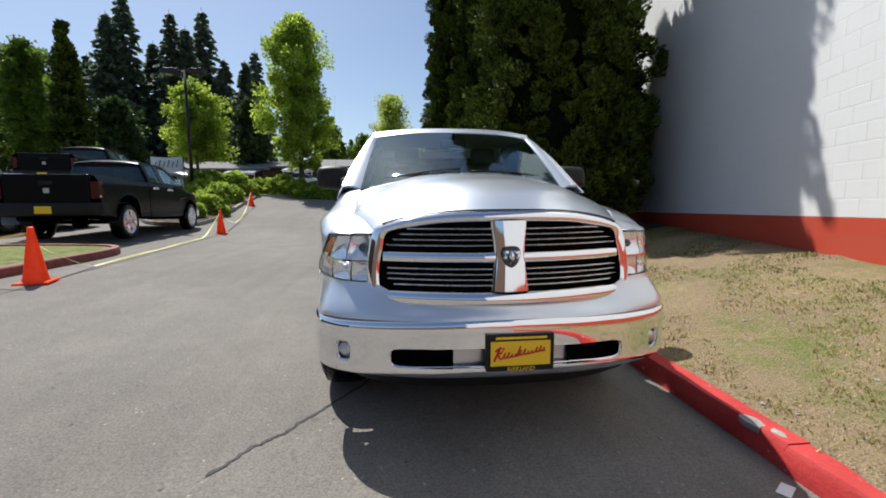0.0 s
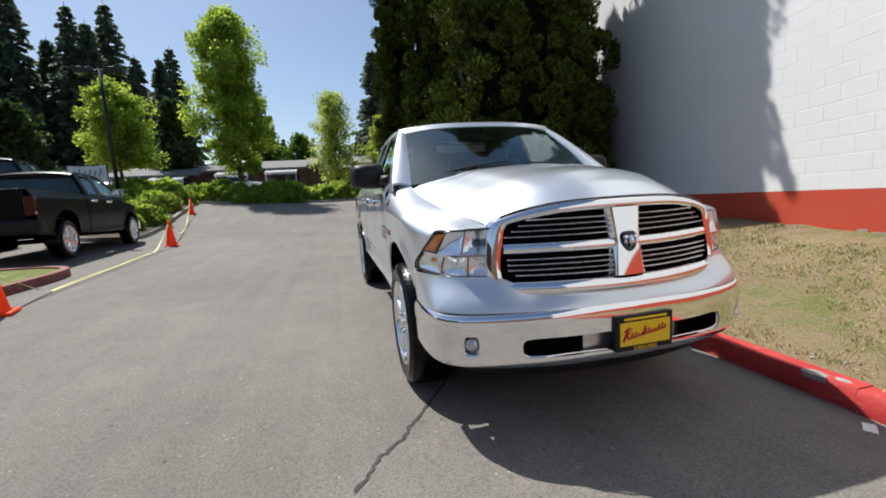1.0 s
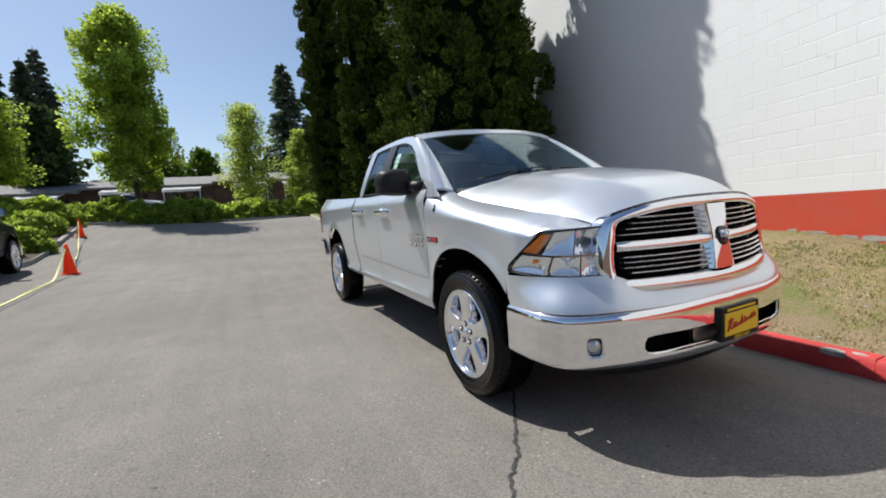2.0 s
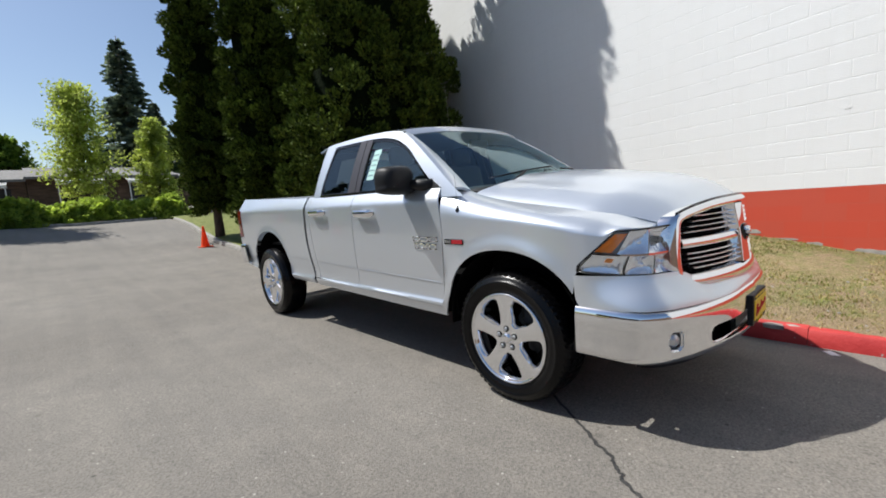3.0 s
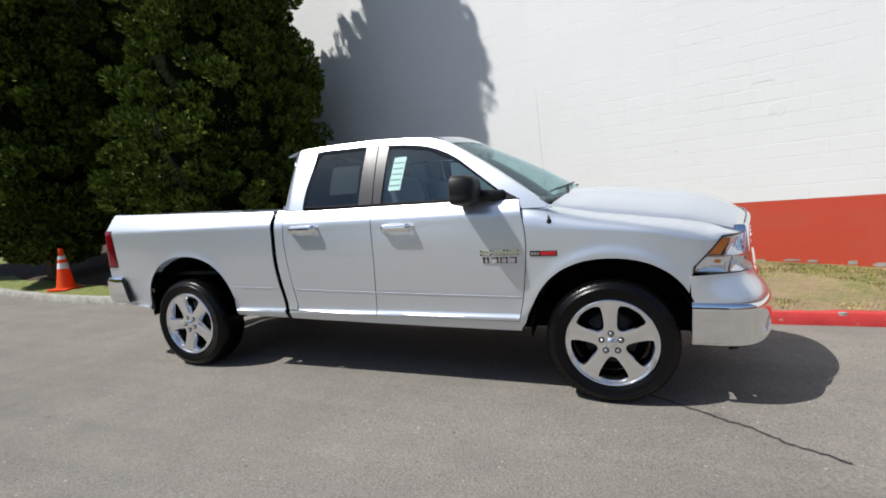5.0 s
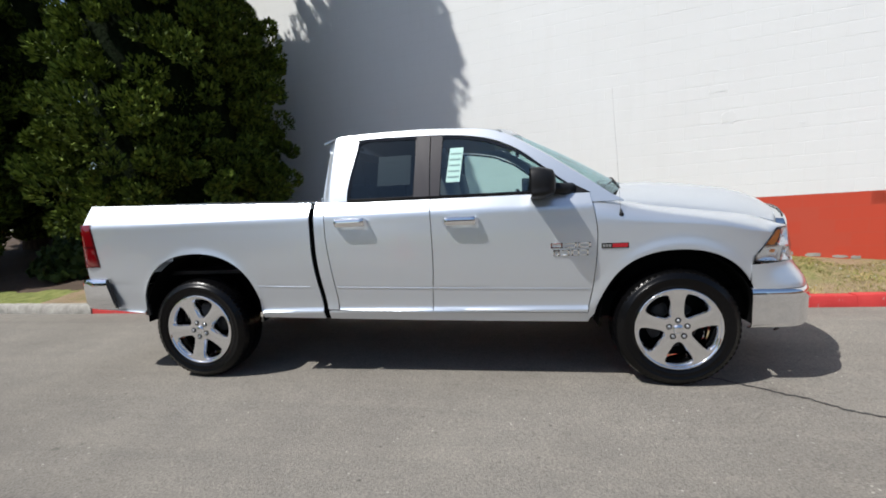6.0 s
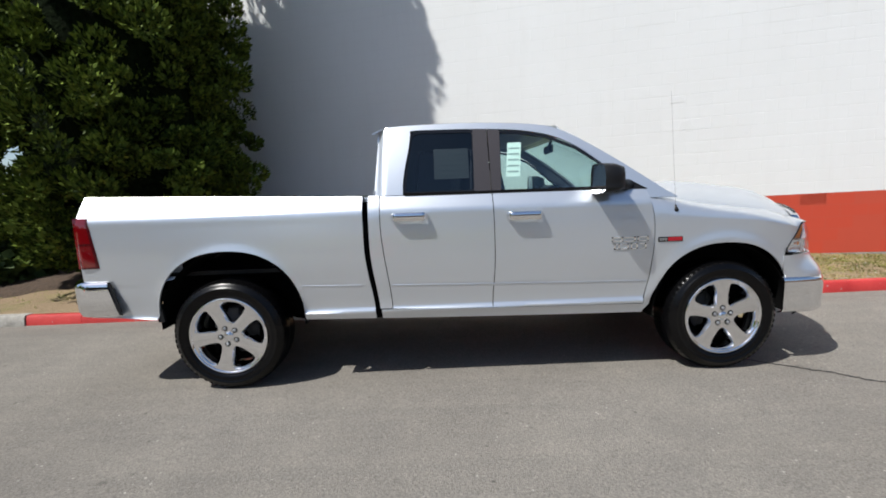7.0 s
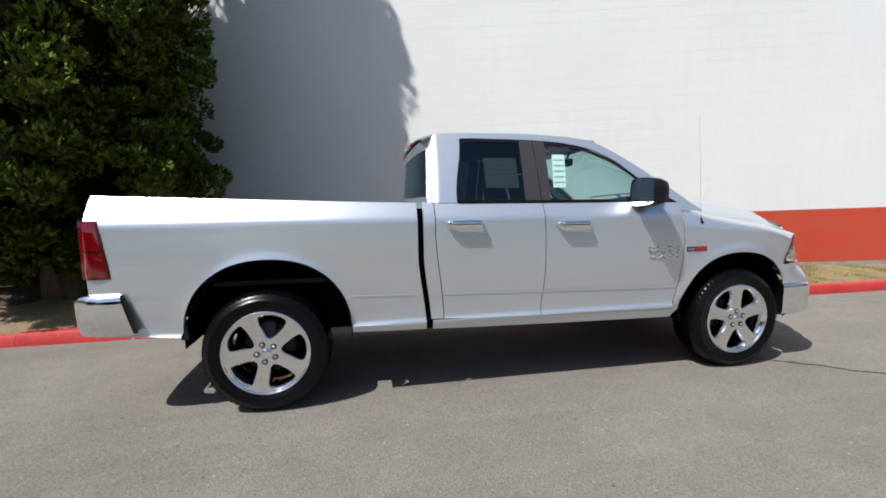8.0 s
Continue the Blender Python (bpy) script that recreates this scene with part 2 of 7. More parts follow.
A.l.new(A.b.outputs[0], _mx.inputs[1])
A.l.new(_tr.outputs[0], _mx.inputs[2])
A.l.new(_mx.outputs[0], A.n["Material Output"].inputs[0])
ORANGE = A.m
TAPE_YELLOW = Mat("yellow_tape", (0.78, 0.72, 0.33), 0.5).m
WHITE_PLAIN = Mat("white_band", (0.8, 0.8, 0.78), 0.5).m


def foliage(name, dark, light, trans=0.35, gloss=0.2):
    a = Mat(name, light, 0.55)
    a.set(specular_ior_level=gloss)
    g = a.n.new("ShaderNodeNewGeometry")
    col = a.ramp(g.outputs["Random Per Island"], [(0.0, dark), (1.0, light)])
    big = a.ramp(a.noise(1.1, g.outputs["Position"], 3), [(0.32, (0.50, 0.54, 0.5)), (0.68, (1.25, 1.2, 1.05))])
    col = a.mix(1.0, col, big, "MULTIPLY")
    a.color(col)
    tr = a.n.new("ShaderNodeBsdfTranslucent")
    a.l.new(col, tr.inputs[0])
    mx = a.n.new("ShaderNodeMixShader")
    mx.inputs[0].default_value = trans
    out = a.n["Material Output"]
    a.l.new(a.b.outputs[0], mx.inputs[1])
    a.l.new(tr.outputs[0], mx.inputs[2])
    a.l.new(mx.outputs[0], out.inputs[0])
    return a.m


CYPRESS = foliage("cypress_foliage", (0.014, 0.026, 0.006), (0.165, 0.230, 0.045), 0.04, 0.05)
FIR = foliage("fir_foliage", (0.07, 0.11, 0.085), (0.24, 0.30, 0.20), 0.50)
# near-black tone that puts the crown's inner shade into the colour
A = Mat("painted_inner_shade", rough=1.0)
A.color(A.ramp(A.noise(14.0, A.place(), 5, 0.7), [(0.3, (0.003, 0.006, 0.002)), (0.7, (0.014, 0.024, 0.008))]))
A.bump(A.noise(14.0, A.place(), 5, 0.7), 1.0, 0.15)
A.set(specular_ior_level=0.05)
INNER_SHADE = A.m
MAPLE = foliage("fresh_leaves", (0.26, 0.38, 0.04), (0.64, 0.78, 0.15), 0.64)
MAPLE_DEEP = foliage("deep_green_leaves", (0.09, 0.17, 0.02), (0.25, 0.36, 0.06), 0.5)
SPARSE = foliage("pale_new_leaves", (0.34, 0.44, 0.07), (0.66, 0.74, 0.20), 0.58)
BUSH = foliage("shrub_leaves", (0.20, 0.31, 0.04), (0.55, 0.68, 0.12), 0.58)
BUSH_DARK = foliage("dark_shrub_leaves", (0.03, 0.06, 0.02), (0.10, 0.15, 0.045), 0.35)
A = Mat("bark", rough=0.9)
p = A.place()
A.color(A.ramp(A.noise(14.0, p, 5, 0.7, (1, 1, 0.2)), [(0.3, (0.035, 0.025, 0.018)), (0.7, (0.15, 0.115, 0.085))]))
A.bump(A.noise(18.0, p, 4, 0.7, (1, 1, 0.15)), 0.8, 0.03)
BARK = A.m
A = Mat("brown_stained_boards", rough=0.8)
p = A.place()
A.color(A.ramp(A.noise(1.5, p, 4, 0.6, (1, 1, 6)), [(0.3, (0.06, 0.035, 0.022)), (0.7, (0.15, 0.09, 0.06))]))
BROWN_BOARD = A.m
A = Mat("grey_shingle_roof", rough=0.9)
p = A.place()
A.color(A.ramp(A.noise(3.0, p, 6, 0.7), [(0.3, (0.12, 0.115, 0.11)), (0.7, (0.27, 0.26, 0.245))]))
ROOFING = A.m
DARK_METAL = Mat("dark_painted_steel", (0.022, 0.020, 0.020), 0.5, 0.3).m
WHITE_TRIM = Mat("white_trim", (0.78, 0.78, 0.76), 0.5).m
DARK_GLASS = Mat("dark_window", (0.015, 0.017, 0.02), 0.08).m


A = Mat("sunlit_awning_cloth", (0.85, 0.85, 0.84), 0.7)
_tr = A.n.new("ShaderNodeBsdfTranslucent")
_tr.inputs[0].default_value = (0.9, 0.9, 0.88, 1)
_mx = A.n.new("ShaderNodeMixShader")
_mx.inputs[0].default_value = 0.6
A.l.new(A.b.outputs[0], _mx.inputs[1])
A.l.new(_tr.outputs[0], _mx.inputs[2])
A.l.new(_mx.outputs[0], A.n["Material Output"].inputs[0])
AWNING = A.m


# ---- helpers for building ----
def mesh_from(verts, faces, name="mesh", smooth=False):
    me = bpy.data.meshes.new(name)
    me.from_pydata([tuple(v) for v in verts], [], faces)
    me.update()
    if smooth:
        me.polygons.foreach_set("use_smooth", [True] * len(me.polygons))
    return me


def bm_mesh(bm, name, smooth=False):
    me = bpy.data.meshes.new(name)
    bmesh.ops.recalc_face_normals(bm, faces=bm.faces)
    bm.to_mesh(me)
    bm.free()
    if smooth:
        me.polygons.foreach_set("use_smooth", [True] * len(me.polygons))
    return me


def part(name, data, material, parent=None, label="", smooth=None, angle=None):
    """Link a mesh or a bmesh as one object under a thing or a part."""
    if isinstance(data, bmesh.types.BMesh):
        data = bm_mesh(data, name, bool(smooth))
    elif smooth:
        data.polygons.foreach_set("use_smooth", [True] * len(data.polygons))
    if angle is not None:
        data.polygons.foreach_set("use_smooth", [True] * len(data.polygons))
        data.set_sharp_from_angle(angle=radians(angle))
    ob = new(name, data)
    if not data.materials:
        data.materials.append(material)
    if parent is not None:
        ob.parent = parent
    if label:
        ob["label"] = label
    return ob


def box(bm, x0, x1, y0, y1, z0, z1, bevel=0.0):
    r = bmesh.ops.create_cube(bm, size=1.0)
    vs = r["verts"]
    bmesh.ops.transform(bm, matrix=Matrix.Translation(((x0 + x1) / 2, (y0 + y1) / 2, (z0 + z1) / 2)) @ Matrix.Diagonal((x1 - x0, y1 - y0, z1 - z0, 1)), verts=vs)
    if bevel > 0:
        es = list({e for v in vs for e in v.link_edges})
        bmesh.ops.bevel(bm, geom=es, offset=bevel, segments=2, affect="EDGES", profile=0.5)
    return bm


def tube(path, radii, sides=10, caps=True):
    """A round tapered tube along a list of points."""
    path = [Vector(q) for q in path]
    if isinstance(radii, (int, float)):
        radii = [radii] * len(path)
    verts, faces = [], []
    for i, q in enumerate(path):
        d = (path[min(i + 1, len(path) - 1)] - path[max(i - 1, 0)]).normalized()
        a = d.cross(Vector((0, 0, 1)))
        if a.length < 0.05:
            a = d.cross(Vector((1, 0, 0)))
        a.normalize()
        b = d.cross(a)
        for k in range(sides):
            w = 2 * math.pi * k / sides
            verts.append(q + radii[i] * (math.cos(w) * a + math.sin(w) * b))
    for i in range(len(path) - 1):
        for k in range(sides):
            k2 = (k + 1) % sides
            faces.append((i * sides + k, i * sides + k2, (i + 1) * sides + k2, (i + 1) * sides + k))
    if caps:
        faces.append(tuple(reversed(range(sides))))
        faces.append(tuple(range((len(path) - 1) * sides, len(path) * sides)))
    return verts, faces


def lathe(profile, sides=48, axis="x"):
    """Revolve (r, a) pairs round an axis; a runs along it."""
    verts, faces = [], []
    for r, a in profile:
        for k in range(sides):
            w = 2 * math.pi * k / sides
            c, s = r * math.cos(w), r * math.sin(w)
            verts.append((a, c, s) if axis == "x" else (c, s, a))
    for i in range(len(profile) - 1):
        for k in range(sides):
            k2 = (k + 1) % sides
            faces.append((i * sides + k, i * sides + k2, (i + 1) * sides + k2, (i + 1) * sides + k))
    return verts, faces


def spline(xs, ys):
    """A smooth function through points (monotone cubic)."""
    xs, ys = np.array(xs, float), np.array(ys, float)
    h = np.diff(xs)
    d = np.diff(ys) / h
    m = np.zeros(len(xs))
    m[0], m[-1] = d[0], d[-1]
    for i in range(1, len(xs) - 1):
        m[i] = 0 if d[i - 1] * d[i] <= 0 else (h[i - 1] + h[i]) / (h[i - 1] / d[i] + h[i] / d[i - 1])

    def f(x):
        x = min(max(x, xs[0]), xs[-1])
        i = min(max(int(np.searchsorted(xs, x)) - 1, 0), len(xs) - 2)
        t = (x - xs[i]) / h[i]
        return float((2 * t**3 - 3 * t**2 + 1) * ys[i] + (t**3 - 2 * t**2 + t) * h[i] * m[i] + (-2 * t**3 + 3 * t**2) * ys[i + 1] + (t**3 - t**2) * h[i] * m[i + 1])

    return f


def grid_mesh(f, nu, nv, flip=False):
    """A surface f(u, v), u and v from 0 to 1."""
    verts = [f(i / nu, j / nv) for i in range(nu + 1) for j in range(nv + 1)]
    faces = []
    for i in range(nu):
        for j in range(nv):
            q = (i * (nv + 1) + j, (i + 1) * (nv + 1) + j, (i + 1) * (nv + 1) + j + 1, i * (nv + 1) + j + 1)
            faces.append(tuple(reversed(q)) if flip else q)
    return verts, faces


def mirror_x(vf):
    v, f = vf
    return [(-a[0], a[1], a[2]) for a in v], [tuple(reversed(q)) for q in f]


def join(*vfs):
    verts, faces = [], []
    for v, f in vfs:
        k = len(verts)
        verts += [tuple(a) for a in v]
        faces += [tuple(i + k for i in q) for q in f]
    return verts, faces


def smoothstep(a, b, x):
    t = min(max((x - a) / (b - a), 0.0), 1.0)
    return t * t * (3 - 2 * t)


def thick(ob, t=0.012, offset=-1.0):
    m = ob.modifiers.new("thickness", "SOLIDIFY")
    m.thickness, m.offset = t, offset
    m.use_even_offset = False
    e = ob.modifiers.new("crisp_edges", "EDGE_SPLIT")
    e.split_angle = radians(42)
    return ob


# ---- ground, kerbs, lawn, wall ----
RISE = spline([10.5, 13, 15, 17.5, 20, 23, 27, 40], [0.0, 0.06, 0.17, 0.46, 0.80, 1.05, 1.18, 2.05])


def ground_z(x, y):
    z = 0.055 * max(0.0, min(-1.7 - x, 9.0))
    z += 0.45 * smoothstep(-11.1, -11.9, x) * smoothstep(11.0, 13.0, y)
    z -= 0.10 * smoothstep(0.45, 1.31, x) * (1 - smoothstep(8, 16, y))
    z -= 0.020 * smoothstep(-2.4, -1.5, x) * (1 - smoothstep(8, 14, y))
    return z + RISE(y)


def kerb_x(y):
    return 1.31 + 0.035 * max(0.0, y - 8.0) - 0.01 * min(0.0, y + 1)


def wall_x(y):
    return 4.20 + 0.22 * y


WALL_FOOT = spline([-14, -6, -3.4, -1.5, -0.6, 0.7, 3, 8, 24], [-0.1, 0.03, 0.12, 0.24, 0.38, 0.52, 0.56, 0.60, 1.2])


def lawn_z(x, y):
    k, w = kerb_x(y) + 0.14, max(wall_x(y), kerb_x(y) + 1.5)
    z0 = ground_z(kerb_x(y) - 0.01, y) + 0.125
    t = min(max((x - k) / (w - k), 0), 1.0)
    zw = max(WALL_FOOT(y), z0 + 0.03)
    return z0 + (zw - z0) * (0.35 * t + 0.65 * smoothstep(0, 1, t)) + 0.03 * noise.noise((x * 0.9, y * 0.9, 3))


def axis_steps(near0, near1, step, far):
    a = [near0]
    s = step
    while a[0] > -far:
        s *= 1.35
        a.insert(0, a[0] - s)
    q = near0 + step
    while q < near1:
        a.append(q)
        q += step
    s = step
    while a[-1] < far:
        a.append(a[-1] + s)
        s *= 1.35
    return a


gx = axis_steps(-12, 2.0, 0.25, 600)
gy = axis_steps(-6, 30, 0.5, 600)
gv = [(x, y, ground_z(x, y)) for x in gx for y in gy]
gf = [(i * len(gy) + j, (i + 1) * len(gy) + j, (i + 1) * len(gy) + j + 1, i * len(gy) + j + 1) for i in range(len(gx) - 1) for j in range(len(gy) - 1)]
ground = part("ground", mesh_from(gv, gf, "ground", True), ASPHALT)
tagged(ground, "worn grey asphalt drive and parking lot", "ground", kind="structure")


def ribbon(name, pts, width, mat, lift, label, seed):
    """A flat uneven strip that lies on the asphalt."""
    rnd = random.Random(seed)
    vs, fs = [], []
    n = 60
    for i in range(n + 1):
        s = i / n * (len(pts) - 1)
        k = min(int(s), len(pts) - 2)
        a, b = Vector(pts[k]), Vector(pts[k + 1])
        q = a.lerp(b, s - k)
        d = (b - a).normalized()
        side = Vector((-d.y, d.x))
        jig = 0.015 * noise.noise((s * 5, seed, 0)) * 2
        w = width * (0.55 + 0.75 * abs(noise.noise((s * 9, seed, 5))) + 0.2 * rnd.random())
        for sg in (-1, 1):
            r = q + side * (jig + sg * w / 2)
            vs.append((r.x, r.y, ground_z(r.x, r.y) + lift))
        if i:
            fs.append((2 * i - 2, 2 * i - 1, 2 * i + 1, 2 * i))
    return tagged(part(name, mesh_from(vs, fs, name), mat), label, "crack", kind="structure")


ribbon("pavement_crack", [(-1.39, -1.03), (-1.24, -0.80), (-1.15, -0.72), (-1.0, -0.50), (-0.86, -0.30), (-0.6, 0.1)], 0.022, CRACK, 0.004, "dark jagged crack in the asphalt", 3)
ribbon("pavement_crack", [(-4.7, 1.0), (-4.95, 2.25), (-5.1, 4.2), (-5.28, 6.5), (-5.6, 9.8), (-6.4, 14.0)], 0.035, CRACK, 0.004, "long dark seam along the drive", 7)

# kerb stones: long cast lengths with joints
def kerb_run(name, pts_of, y0, y1, length, mat, label, h=0.13, w=0.15, group="kerb lengths"):
    holder = tagged(new(name), label, "kerb", kind="structure")
    y = y0
    i = 0
    while y < y1 - 0.05:
        ya, yb = y + 0.0025, min(y + length, y1) - 0.0025
        vs = []
        n = 6
        rnd = random.Random(int(y * 100) + 11)
        dx = rnd.uniform(-0.012, 0.012)
        dz = rnd.uniform(-0.008, 0.008)
        prof = [(0.0, -0.12), (0.0, 0.0), (0.012, h * 0.75), (0.032, h), (w, h), (w, -0.12)]
        for k in range(n + 1):
            yy = ya + (yb - ya) * k / n
            x, z = pts_of(yy)
            for px, pz in prof:
                e = 0.004 * noise.noise((yy * 7, px * 30, pz * 30))
                vs.append((x + px + dx + e, yy, z + pz + (dz if pz > 0 else 0) + e))
        m = len(prof)
        fs = [(k * m + j, k * m + j + 1, (k + 1) * m + j + 1, (k + 1) * m + j) for k in range(n) for j in range(m - 1)]
        fs += [tuple(range(m)), tuple(reversed(range(n * m, (n + 1) * m)))]
        part("kerb_stone", mesh_from(vs, fs, "kerb_stone"), mat, holder, angle=40)
        y += length
        i += 1
    return holder


right_edge = lambda y: (kerb_x(y), ground_z(kerb_x(y), y))
kerb_red = kerb_run("kerb_red", right_edge, -12.0, 7.3, 1.55, RED_KERB, "red painted concrete kerb with chipped edges")
# broken spots that show the bare concrete
for k, (x, y, rx, ry) in enumerate([(1.365, -0.93, 0.042, 0.075), (1.395, -1.05, 0.03, 0.045), (1.39, 1.9, 0.025, 0.05), (1.36, -2.2, 0.02, 0.035)]):
    cv = [(x, y, ground_z(1.30, y) + 0.135)]
    for i in range(14):
        a = 2 * math.pi * i / 14
        q = 1 + 0.5 * noise.noise((2 * math.cos(a), 2 * math.sin(a), 5.0 + k))
        cv.append((x + rx * q * math.cos(a), y + ry * q * math.sin(a), ground_z(1.30, y) + 0.129 + 0.006 * noise.noise((i, k, 2))))
    cv += [(a_, b_, c_ - 0.03) for a_, b_, c_ in cv[1:]]
    cf = [(0, 1 + i, 1 + (i + 1) % 14) for i in range(14)] + [(1 + i, 15 + i, 15 + (i + 1) % 14, 1 + (i + 1) % 14) for i in range(14)]
    part("chipped_spot", mesh_from(cv, cf, "chipped_spot"), CONCRETE, kerb_red, "bare chipped concrete")

kerb_run("kerb_plain", right_edge, 7.3, 23.0, 1.55, CONCRETE, "plain grey concrete kerb beside the lawn")

# lawn between the kerb and the wall
ly = [-14 + 0.22 * i for i in range(150)] + [19 + 0.6 * i for i in range(12)]
lv, lf = [], []
LN = 34
for y in ly:
    k = kerb_x(y) + 0.10
    w = wall_x(y) + 0.15
    end = max(w, k + 2)
    for j in range(LN + 1):
        x = k + (end - k) * j / LN
        lv.append((x, y, lawn_z(x, y) + (0.02 * noise.noise((x * 4, y * 4, 0)) if j else -0.01)))
lf = [(i * (LN + 1) + j, i * (LN + 1) + j + 1, (i + 1) * (LN + 1) + j + 1, (i + 1) * (LN + 1) + j) for i in range(len(ly) - 1) for j in range(LN)]
lf = [tuple(reversed(q)) for q in lf]
cutrow = [i for i, y in enumerate(ly) if y > 8.4][0]
lf_far = [q for q in lf if min(q) >= cutrow * (LN + 1)]
lf = [q for q in lf if min(q) < cutrow * (LN + 1)]
lawn_far = tagged(part("lawn_far", mesh_from(lv, lf_far, "lawn_far", True), GRASS), "greener mown lawn under the tall conifers", "lawn", kind="structure")
lawn = tagged(part("lawn", mesh_from(lv, lf, "lawn", True), LAWN), "dry patchy lawn with bare soil and straw", "lawn", kind="structure")

# needle litter and dark soil beneath the conifers; the sheet also paints their shade
mv, mf = [], []
MN = 16
mys = [5.6 + 0.25 * i for i in range(46)]
for y in mys:
    end = min(1.0, 4 * (y - 5.5) / 11.5, 4 * (17.1 - y) / 11.5)
    k = kerb_x(y) + 0.75 + 0.35 * noise.noise((y * 1.3, 4, 1)) + (1 - end) * 1.6
    w = max(wall_x(y) - 0.02, k + 0.4)
    for j in range(MN + 1):
        x = k + (w - k) * j / MN
        mv.append((x, y, lawn_z(x, y) + (0.030 if 0 < j else -0.01) + 0.02 * noise.noise((x * 4, y * 4, 0))))
mf = [(i * (MN + 1) + j, i * (MN + 1) + j + 1, (i + 1) * (MN + 1) + j + 1, (i + 1) * (MN + 1) + j) for i in range(len(mys) - 1) for j in range(MN)]
tagged(part("planting_soil", mesh_from(mv, [tuple(reversed(q)) for q in mf], "planting_soil", True), MULCH), "dark soil and needle litter, the dark sheet also standing in for tree shade", "soil", kind="structure")

# the block wall: a core, and blocks that stand proud of the joints
WALL_TOP = 9.2
COURSE, BLOCK = 0.2032, 0.4064
wdir = Vector((0.22, 1, 0)).normalized()
wnor = Vector((-wdir.y, wdir.x, 0))
WALL_ORG = Vector((wall_x(0), 0, 1.012))
WTILT = 0.02
WALL = Matrix(((wdir.x, -wnor.x, 0, WALL_ORG.x), (wdir.y, -wnor.y, 0, 0), (-WTILT, 0, 1, WALL_ORG.z), (0, 0, 0, 1)))
# local axes of the wall: s along it, depth away from the drive, height above the red band's top
def slab(s0, s1, d0, d1, h0, h1):
    v = [WALL @ Vector((s, d, h)) for s in (s0, s1) for d in (d0, d1) for h in (h0, h1)]
    return v, [(0, 1, 3, 2), (4, 6, 7, 5), (0, 4, 5, 1), (2, 3, 7, 6), (0, 2, 6, 4), (1, 5, 7, 3)]


def block_vf(s0, h0, s1, h1, jit):
    """One block's front face with eased edges, proud of the joint."""
    g, d, e = 0.003, 0.0010 + jit * 0.5, 0.006
    s0, s1, h0, h1 = s0 + g, s1 - g, h0 + g, h1 - g
    loc = [(s0, 0.004, h0), (s1, 0.004, h0), (s1, 0.004, h1), (s0, 0.004, h1), (s0 + e, -d, h0 + e), (s1 - e, -d, h0 + e), (s1 - e, -d, h1 - e), (s0 + e, -d, h1 - e)]
    return [WALL @ Vector(q) for q in loc], [(4, 5, 6, 7), (0, 1, 5, 4), (1, 2, 6, 5), (2, 3, 7, 6), (3, 0, 4, 7)]


S0, S1 = -17.07, 12.19
wall = part("wall_east", mesh_from(*slab(S0, S1, 0.0, 0.20, 0.0, WALL_TOP - 1.0), "wall_core"), WHITE_JOINT)
tagged(wall, "tall white painted concrete block wall with a red base band", "wall", kind="structure")
red_band = part("red_band", mesh_from(*slab(S0, S1, -0.001, 0.20, -1.03, -0.0005), "red_band"), RED_JOINT, wall, "red painted base band")
part("footing", mesh_from(*slab(S0, S1, -0.012, 0.20, -2.2, -1.035), "footing"), CONCRETE, wall, "bare grey concrete footing")
part("coping", mesh_from(*slab(S0, S1, -0.06, 0.26, WALL_TOP - 1.0, WALL_TOP - 0.9), "coping"), WHITE_TRIM, wall)
WALL_BLOCKS = []
rnd = random.Random(5)
for row in range(-5, 40):
    off = 0.5 * (row % 2)
    for col in range(int(S0 / BLOCK), int(S1 / BLOCK) - 1):
        s0 = (col + off) * BLOCK
        h0 = row * COURSE
        top = h0 + COURSE
        WALL_BLOCKS.append((s0, h0, s0 + BLOCK, top, rnd.uniform(-0.0006, 0.0008), row))


# ---- the pickup truck; its nose points to -y, its right side to -x ----
BELT = spline([-0.6, 0.3, 1.0, 2.52, 3.5, 4.6], [1.30, 1.315, 1.325, 1.340, 1.370, 1.408])
LOW_CREASE = lambda y: 0.655 + 0.012 * y + 0.0035 * y * y
DOOR_LEAD = spline([0.40, 0.49, 0.68, 1.03, 1.34], [0.585, 0.577, 0.541, 0.512, 0.556])
SILL = spline([-0.6, 0.5, 2.5, 3.0, 4.6], [0.415, 0.420, 0.455, 0.470, 0.545])


def side_x(y, z):
    """Half the body's width at a place along it and a height, below the belt."""
    w = spline_w(z)
    w -= 0.020 * smoothstep(3.9, 4.7, y) + 0.004 * smoothstep(0.3, 1.2, y) * (1 - smoothstep(2.2, 3.2, y))
    w -= 0.45 * max(0.0, -0.15 - y) ** 2.0 * (0.35 + 0.65 * smoothstep(0.5, 1.1, z))
    for yc, zc, s in ((0.0, 0.42, 1.0), (3.540, 0.46, 1.0)):       # flared wheel arches
        r = math.hypot(y - yc, (z - zc))
        w += 0.014 * math.exp(-((r - 0.515) / 0.055) ** 2) * smoothstep(zc - 0.05, zc + 0.2, z)
    if 0.4 < y < 4.4 and abs(y - 3.57) > 0.60:                      # the crease low on the doors and the bed
        zc = LOW_CREASE(y)
        if z < zc:
            w -= 0.003 * math.exp(-(zc - z) / 0.06)
    return w


spline_w = spline([0.38, 0.46, 0.515, 0.54, 0.72, 0.90, 1.05, 1.16, 1.236, 1.250, 1.33, 1.41], [0.925, 0.945, 0.972, 0.955, 0.975, 0.988, 0.990, 0.987, 0.982, 0.975, 0.925, 0.868])


def green_x(z):
    """Half the width of the cab above the belt."""
    t = (z - 1.33) / 0.5
    return 0.925 - 0.155 * t - 0.055 * t * t


